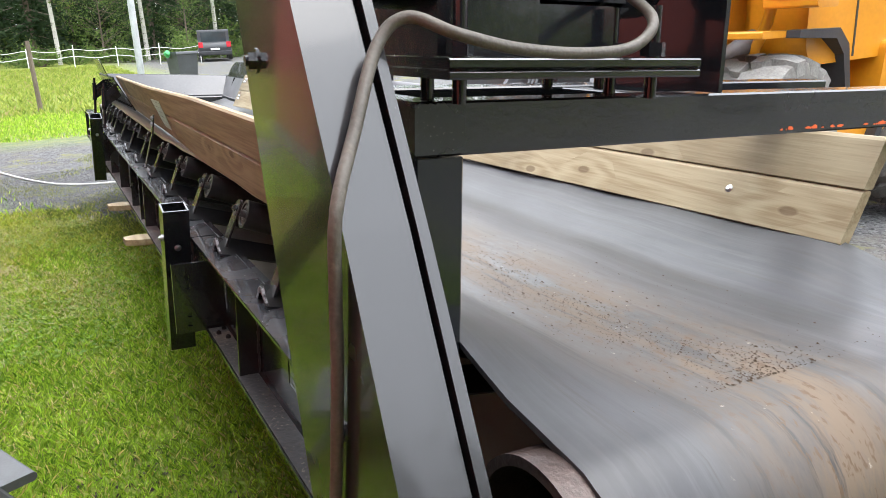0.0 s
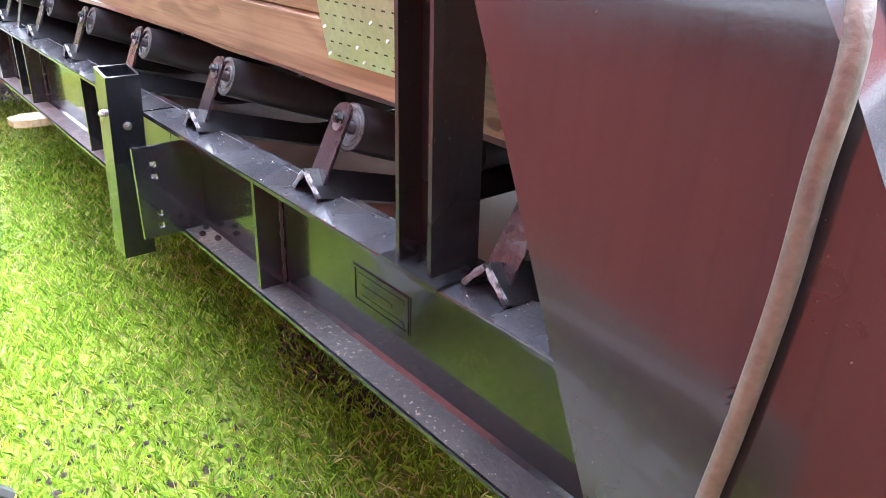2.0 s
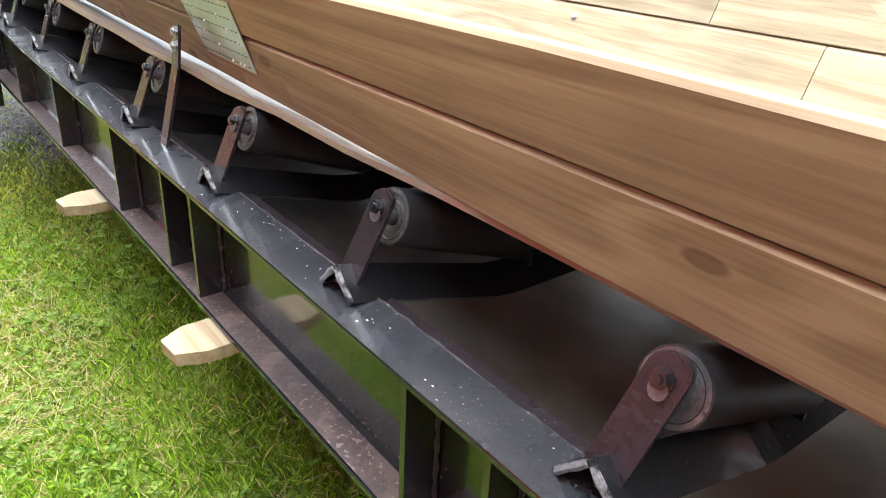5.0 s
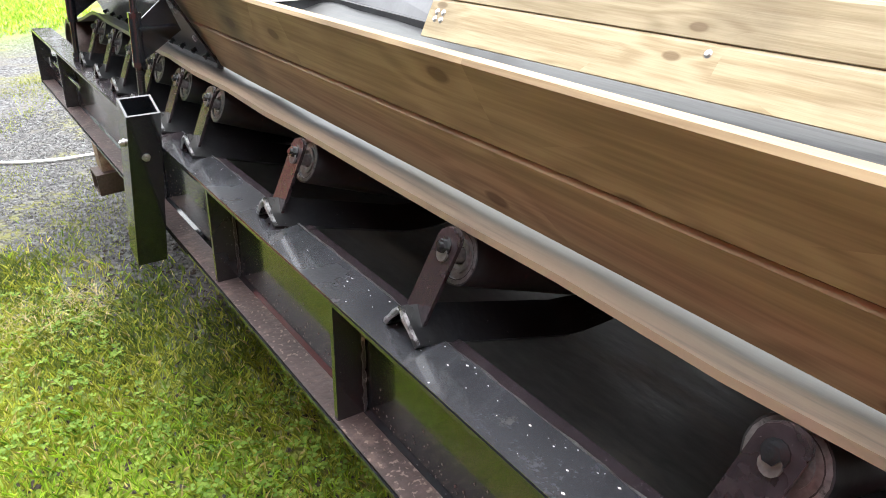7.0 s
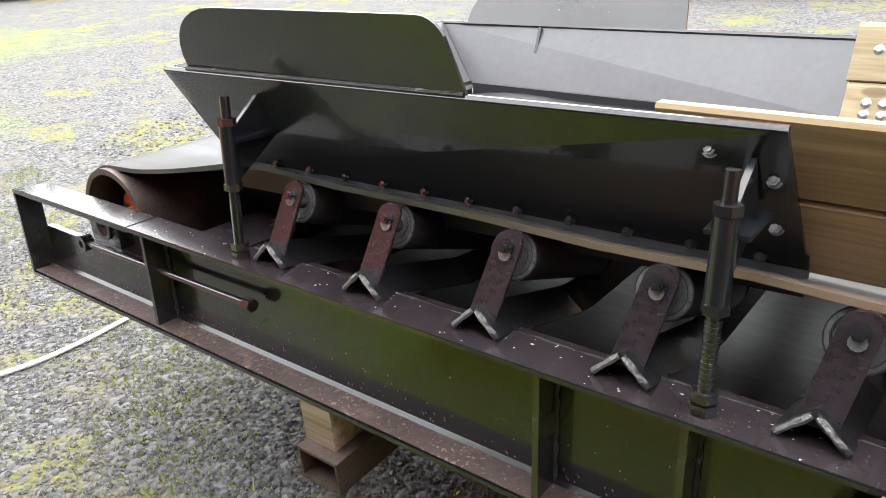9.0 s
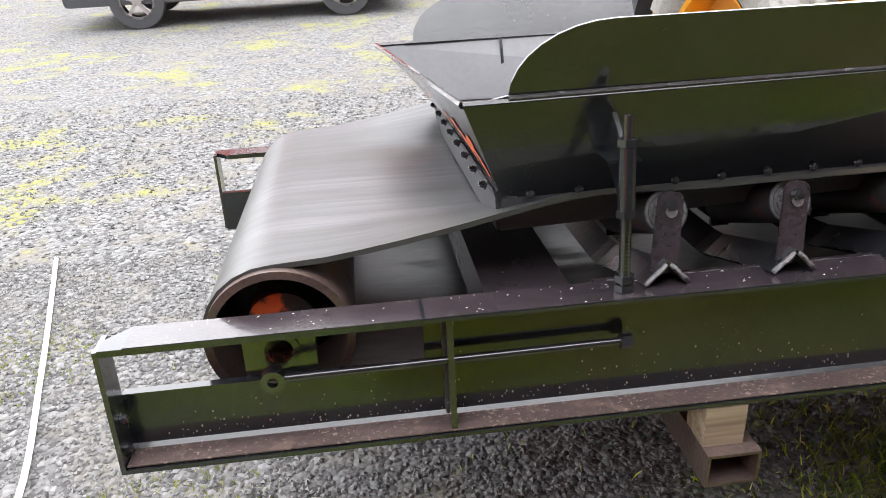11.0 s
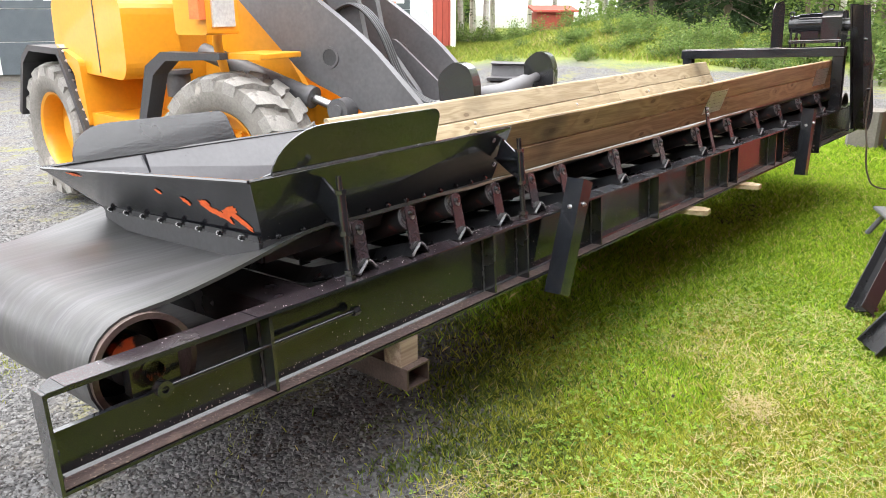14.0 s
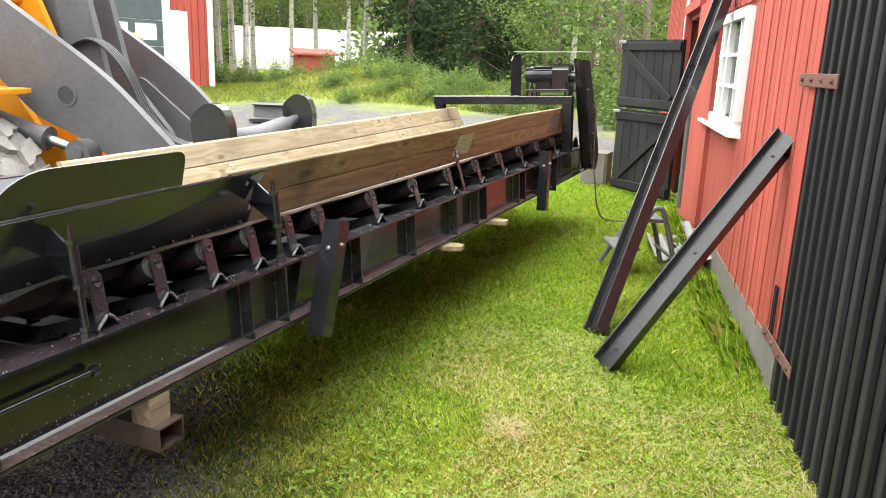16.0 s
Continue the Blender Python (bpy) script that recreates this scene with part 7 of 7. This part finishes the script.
spots = [(*polar(b, r), s) for b, r, s in ((25.6, 33, 0.8), (23.8, 36, 0.9), (20.6, 32, 0.85), (18.8, 35, 0.95), (17.2, 33, 0.8), (22.2, 42, 1.0), (27.5, 50, 1.0), (15.6, 44, 1.0), (31.0, 58, 1.1), (34.5, 60, 1.1), (38.0, 55, 1.1), (28.8, 62, 1.2), (12.8, 52, 1.1), (8.0, 60, 1.1), (41.5, 60, 1.1), (45, 62, 1.1))]
spots += [(-46.0 - 3 * (k % 3), -14.0 + 2.3 * k, 0.85 + 0.1 * (k % 4)) for k in range(16)]
spots += [(-54.0 + 2 * (k % 2), -18.0 + 3.0 * k, 1.1) for k in range(15)]
spots += [(-66.0 - 3 * (k % 2), -46.0 + 2.4 * k, 1.35) for k in range(42)]
spots += [(*polar(-2 + 1.35 * k, 66 + 5 * (k % 3)), 1.35) for k in range(42)]
# unseen row beyond the barn, added to darken reflections in the black paint
spots += [(-44.0 + 2.6 * k, -24.0 - 4 * (k % 3), 1.1 + 0.1 * (k % 2)) for k in range(30)]
plant(S, spots, 2)
spots = [(*polar(b, r), s) for b, r, s in ((39.2, 29, 0.9), (38.3, 31, 1.0), (37.4, 28, 0.9), (36.9, 33, 0.95), (32.4, 31, 0.8), (30.1, 30, 0.75), (28.9, 34, 0.9), (34.2, 40, 1.0), (13.6, 30, 0.9), (11.9, 34, 1.0), (40.5, 36, 1.1), (16.5, 40, 1.0), (10.2, 40, 1.1))]
spots += [(-43.0, -7.5, 1.1), (-42.0, 1.0, 1.0), (-44.0, 6.0, 1.1), (-45.0, 10.5, 1.1)]
plant(Bi, spots, 3)
spots = [(*polar(b, r), s) for b, r, s in ((14.6, 26, 0.7), (12.2, 24, 0.75), (10.4, 21, 0.75), (8.6, 19, 0.8), (6.8, 22, 0.9), (15.6, 31, 0.7), (39.8, 40, 0.8), (4.5, 26, 1.0), (11.2, 30, 0.9), (33.0, 48, 0.8), (28.5, 49, 1.0), (30.5, 50, 1.1), (35.0, 50, 1.1), (37.0, 52, 1.1), (39.0, 50, 1.0), (41.0, 50, 1.1), (26.5, 52, 1.1))]
spots += [(-41.0, -10.5, 0.6), (-42.0, -4.0, 0.55), (-43.5, 3.5, 0.5), (-44.0, 8.5, 0.5), (-42.0, 13.0, 0.6)]
plant(De, spots, 4)
random.seed(31)
spots = []
for k in range(70):
    b, r = random.uniform(17, 36), random.uniform(17.5, 24.5)
    spots.append((*polar(b, r), random.uniform(0.2, 0.5)))
for k in range(16):
    spots.append((*polar(random.uniform(8, 17), random.uniform(15, 24)), random.uniform(0.3, 0.8)))
for k in range(22):
    spots.append((-39.5 - random.uniform(0, 3), -13 + 1.5 * k + random.uniform(-0.5, 0.5), random.uniform(0.6, 1.3)))
for k in range(9):
    spots.append((*polar(36 + 0.8 * k, 27 + random.uniform(-2, 3)), random.uniform(0.35, 0.7)))
for k in [q for q in range(30) if not 27.5 < 6 + 1.3 * q < 41]:
    spots.append((*polar(6 + 1.3 * k, 42 + random.uniform(-3, 6)), random.uniform(1.6, 2.6)))
for k in range(24):
    spots.append((-48 - random.uniform(0, 5), -26 + 2.6 * k, random.uniform(1.6, 2.6)))
plant(Bu, spots, 5)
solid("loader_bucket", Mesh().prism([(0.0, 0.0), (0.9, 0.0), (1.0, 0.12), (0.25, 0.15), (0.15, 0.55), (0.5, 0.62), (0.1, 0.68), (-0.05, 0.5)], -0.9, 0.9, 1), GREYP, "grey loader bucket standing in the meadow", "bucket", at=pose(12.7, 7.9, height(12.7, 7.9), 0, 0, 200) @ Matrix.Diagonal((0.45, 0.45, 0.55, 1)))

# ---- lawn ----


def on_lawn(x, y, rng):
    wob = rng.normal(size=len(x)) * 0.22
    tail = (-0.62 * x + y + wob > -0.85) & (x > -4.7)
    side = y + wob > 1.35
    wall = y < -1.693 + 0.194 * (x - 3.126) + 0.03
    return ~(tail | side | wall)


def blades(n, x0, x1, y0, y1, h, w, seed, thin=None, everywhere=False):
    rng = np.random.default_rng(seed)
    x, y = rng.uniform(x0, x1, n), rng.uniform(y0, y1, n)
    # tufts: pull the blades together where a slow wave says so
    k = (np.sin(x * 7.1 + 1.3 * np.sin(y * 5.0)) * np.sin(y * 8.3 + 1.1 * np.sin(x * 4.0)) + 1) / 2
    keep = rng.uniform(size=n) < 0.78 + 0.22 * k
    if not everywhere:
        keep &= on_lawn(x, y, rng)
    if thin is not None:
        keep &= rng.uniform(size=n) < thin(x, y)
    x, y, k = x[keep], y[keep], k[keep]
    n = len(x)
    a = rng.uniform(0, 6.283, n)
    hh = h * rng.uniform(0.45, 1.25, n) * (0.82 + 0.33 * k)
    lean = hh * rng.uniform(0.2, 1.1, n)
    d = np.stack([np.cos(a), np.sin(a), np.zeros(n)], 1)
    s = np.stack([-np.sin(a), np.cos(a), np.zeros(n)], 1) * (w * rng.uniform(0.6, 1.3, n))[:, None]
    p = np.stack([x, y, np.zeros(n) - 0.002], 1)
    up = np.zeros((n, 3))
    up[:, 2] = hh
    mid = p + up * 0.62 + d * (lean * 0.35)[:, None]
    tip = p + up + d * lean[:, None]
    v = np.stack([p - s, p + s, mid + s * 0.7, tip, mid - s * 0.7], 1).reshape(-1, 3)
    return v


near_v = blades(230000, 0.4, 7.6, -1.9, 0.75, 0.032, 0.0022, 41)
mid_v = blades(60000, -9.0, 0.6, -6.0, 1.2, 0.05, 0.004, 42)
far_v = blades(45000, 7.5, 10.5, -0.8, 1.6, 0.05, 0.004, 43)
yard_v = blades(90000, -2.8, 3.0, -1.4, 2.0, 0.016, 0.0022, 44, lambda x, y: np.clip(np.sin(x * 2.7 + 0.6 + np.sin(y * 5)) * np.sin(y * 3.1 + 1.0 + np.sin(x * 4)) * 1.3 + 0.12 - 0.35 * (y > 0.9), 0, 0.8), True)
back_v = blades(40000, -4.0, 7.6, 0.5, 1.7, 0.05, 0.003, 45)
near_b = near_v.reshape(-1, 5, 3)
parched = np.random.default_rng(48).uniform(size=len(near_b)) < np.clip((3.0 - near_b[:, 0, 0]) / 1.4 + 0.4 * np.sin(near_b[:, 0, 0] * 3.7) * np.sin(near_b[:, 0, 1] * 4.9), 0.04, 0.92)
lawn = quads("lawn", np.concatenate([near_b[~parched].reshape(-1, 3), mid_v, far_v, back_v]), GRASS, 5)
tagged(new("parched_grass", quads("parched_grass", near_b[parched].reshape(-1, 3), GRASS_DRY, 5)), "yellowed thin grass at the edge of the gravel", "grass", kind="stuff")
tagged(new("moss", quads("moss", yard_v, MOSS, 5)), "low yellow-green moss and weeds growing through the gravel", "moss", kind="stuff")
under_v = blades(26000, 0.35, 2.2, -0.42, 0.7, 0.03, 0.003, 49, lambda x, y: np.clip(np.sin(x * 6.3 + np.sin(y * 9)) * np.sin(y * 7.1 + x * 2) * 0.8 + 0.3, 0, 0.75) * np.clip(1.6 - np.abs(y - 0.62 * x + 1.0) * 2.2, 0, 1), True)
tagged(new("weed", quads("weed", under_v, WEED, 5)), "dark straggling weeds in the bare soil under the beams", "weed", kind="stuff")
tagged(new("grass", lawn), "short bright green lawn grass", "grass", kind="stuff")

# rough meadow grass on the mound and round it
mv = blades(120000, 12.0, 30.0, 4.0, 20.0, 0.13, 0.008, 46, None, True).reshape(-1, 5, 3)
mv = mv[(mv[:, 0, 0] + 0.35 * mv[:, 0, 1] > 18.0) & (mv[:, 0, 1] < 18.0 - 0.25 * (mv[:, 0, 0] - 12))]
mv[:, :, 2] += np.array([height(p[0], p[1]) for p in mv[:, 0]])[:, None]
MEADOW = leafy("meadow_grass_blades", (0.14, 0.22, 0.03), (0.42, 0.46, 0.10), dry=(0.4, 0.33, 0.16))
tagged(new("meadow_grass", quads("meadow_grass", mv.reshape(-1, 3), MEADOW, 5)), "uncut meadow grass over the earth mound", "grass", kind="stuff")
fv = blades(50000, -36.0, -8.5, -14.0, 3.2, 0.12, 0.012, 47, None, True).reshape(-1, 5, 3)
fv[:, :, 2] += np.array([height(p[0], p[1]) for p in fv[:, 0]])[:, None]
tagged(new("field_grass", quads("field_grass", fv.reshape(-1, 3), MEADOW, 5)), "grazed field grass behind the yard", "grass", kind="stuff")

rng = np.random.default_rng(51)


def clover(n, x0, x1, y0, y1):
    x, y = rng.uniform(x0, x1, n), rng.uniform(y0, y1, n)
    ok = on_lawn(x, y, rng) & (np.sin(x * 3.3) * np.sin(y * 4.1 + 0.7) > -0.1)
    x, y = x[ok], y[ok]
    out = []
    z = rng.uniform(0.012, 0.035, len(x))
    a0 = rng.uniform(0, 6.283, len(x))
    r = rng.uniform(0.005, 0.010, len(x))
    for k in range(3):
        a = a0 + k * 2.094
        c = np.stack([x, y, z], 1)
        d = np.stack([np.cos(a), np.sin(a), np.full(len(x), 0.15)], 1) * r[:, None]
        s = np.stack([-np.sin(a), np.cos(a), np.zeros(len(x))], 1) * r[:, None] * 0.7
        out.append(np.stack([c, c + d + s, c + d * 1.7, c + d - s], 1))
    return np.concatenate(out).reshape(-1, 3)


tagged(new("clover", quads("clover", clover(6500, 0.9, 3.8, -1.8, 0.3), CLOVER)), "low clover leaves growing through the lawn", "clover", kind="stuff")


def straws(n, x0, x1, y0, y1, ln, seed):
    r = np.random.default_rng(seed)
    x, y = r.uniform(x0, x1, n), r.uniform(y0, y1, n)
    ok = y > -1.693 + 0.194 * (x - 3.126) + 0.05
    ok &= (np.sin(x * 2.1 + 0.8) * np.sin(y * 2.7 + 2.0) > -0.35)
    x, y = x[ok], y[ok]
    n = len(x)
    a, l2 = r.uniform(0, 6.283, n), ln * r.uniform(0.4, 1.6, n)
    p = np.stack([x, y, r.uniform(0.004, 0.03, n)], 1)
    d = np.stack([np.cos(a), np.sin(a), r.uniform(-0.05, 0.18, n)], 1) * l2[:, None]
    s = np.stack([-np.sin(a), np.cos(a), np.zeros(n)], 1) * 0.0011
    return np.stack([p - s, p + s, p + d + s * 0.6, p + d - s * 0.6], 1).reshape(-1, 3)


tagged(new("straw", quads("straw", np.concatenate([straws(9000, 1.0, 3.4, -1.9, -0.1, 0.07, 61), straws(2600, 3.4, 7.4, -1.2, 0.4, 0.06, 62), straws(3000, 0.3, 3.6, -2.2, -1.45, 0.08, 63)]), STRAW)), "dry straw and clippings strewn over the lawn", "straw", kind="stuff")

# hay-coloured scrape and dark soil heap on the lawn


def clods(n, cx, cy, r, size, seed, flat=0.5):
    g = np.random.default_rng(seed)
    base = np.array([(1, 0, 0), (-1, 0, 0), (0, 1, 0), (0, -1, 0), (0, 0, 1), (0, 0, -1)], dtype=float)
    tri = np.array([(0, 2, 4), (2, 1, 4), (1, 3, 4), (3, 0, 4), (2, 0, 5), (1, 2, 5), (3, 1, 5), (0, 3, 5)])
    out = []
    for i in range(n):
        a, q = g.uniform(0, 6.283), r * math.sqrt(g.uniform(0, 1))
        s = size * g.uniform(0.4, 1.3)
        v = base * s * g.uniform(0.6, 1.2, (6, 3)) * np.array([1, 1, flat])
        ang = g.uniform(0, 6.283)
        c, sn = math.cos(ang), math.sin(ang)
        v = v @ np.array([[c, sn, 0], [-sn, c, 0], [0, 0, 1]])
        v += np.array([cx + q * math.cos(a), cy + 0.6 * q * math.sin(a), s * flat * 0.4])
        out.append(v[tri].reshape(-1, 3))
    return np.concatenate(out)


SOIL = mat("dark_soil", (0.035, 0.026, 0.02), 0.95, 0, 20, 0.5, 0.6)
tagged(new("soil_heap", quads("soil_heap", np.concatenate([clods(900, 5.08, 0.42, 0.33, 0.022, 71), clods(220, 6.0, 0.02, 0.16, 0.02, 72), clods(260, 5.2, -0.25, 0.5, 0.012, 73), clods(1500, 1.9, 0.25, 1.3, 0.011, 74)]), SOIL, 3)), "crumbled dark soil spilled on the grass", "soil", kind="stuff")
tagged(new("dry_hay", quads("dry_hay", np.concatenate([straws(1, 0, 1, 0, 1, 0.03, 1), straws(600, 2.12, 2.28, -0.76, -0.60, 0.03, 64)]), STRAW)), "small patch of dry hay on the lawn", "hay", kind="stuff")


def pebbles(n, x0, x1, y0, y1, seed, size):
    g = np.random.default_rng(seed)
    base = np.array([(1, 0, 0), (-1, 0, 0), (0, 1, 0), (0, -1, 0), (0, 0, 1), (0, 0, -1)], dtype=float)
    tri = np.array([(0, 2, 4), (2, 1, 4), (1, 3, 4), (3, 0, 4), (2, 0, 5), (1, 2, 5), (3, 1, 5), (0, 3, 5)])
    x, y = g.uniform(x0, x1, n), g.uniform(y0, y1, n)
    ok = ~on_lawn(x, y, g)
    x, y = x[ok], y[ok]
    n = len(x)
    s = size * g.uniform(0.35, 1.3, n) ** 1.3
    v = base[None] * s[:, None, None] * g.uniform(0.55, 1.15, (n, 6, 3)) * np.array([1, 1, 0.6])
    ang = g.uniform(0, 6.283, n)
    c, sn = np.cos(ang), np.sin(ang)
    vx = v[:, :, 0] * c[:, None] - v[:, :, 1] * sn[:, None]
    vy = v[:, :, 0] * sn[:, None] + v[:, :, 1] * c[:, None]
    v = np.stack([vx + x[:, None], vy + y[:, None], v[:, :, 2] + (s * 0.25)[:, None]], 2)
    v[:, :, 2] -= 0.02 * (np.clip(y, 1.5, 6.0) - 1.5)[:, None]
    return v[:, tri].reshape(-1, 3)


STONE = leafy("gravel_stones", (0.05, 0.05, 0.051), (0.18, 0.18, 0.18), 0.85)
STONE.node_tree.nodes["Mix Shader"].inputs[0].default_value = 0.0
tagged(new("gravel", quads("gravel", np.concatenate([pebbles(60000, -1.6, 2.4, -1.3, 2.0, 81, 0.0088), pebbles(12000, -3.0, 3.5, 1.5, 5.0, 82, 0.013)]), STONE, 3)), "loose grey crushed stone", "gravel", kind="stuff")

# long grass and ferns along the barn footing
rng2 = np.random.default_rng(91)
n = 1500
x = rng2.uniform(3.2, 7.0, n)
y = -1.693 + 0.194 * (x - 3.126) + rng2.uniform(0.05, 0.28, n) ** 1.2
a = rng2.uniform(0, 6.283, n)
hh = rng2.uniform(0.04, 0.14, n) * (0.5 + 0.5 * np.sin(x * 3.0) ** 2)
p = np.stack([x, y, np.zeros(n)], 1)
d = np.stack([np.cos(a), np.abs(np.sin(a)) * 0.8 + 0.1, np.zeros(n)], 1) * (hh * 0.7)[:, None]
s = np.stack([-np.sin(a), np.cos(a), np.zeros(n)], 1) * 0.0016
up = np.zeros((n, 3))
up[:, 2] = hh
tagged(new("tall_grass", quads("tall_grass", np.stack([p - s, p + s, p + up * 0.8 + d * 0.4 + s * 0.7, p + up + d, p + up * 0.8 + d * 0.4 - s * 0.7], 1).reshape(-1, 3), GRASS, 5)), "uncut long grass along the barn footing", "grass", kind="stuff")
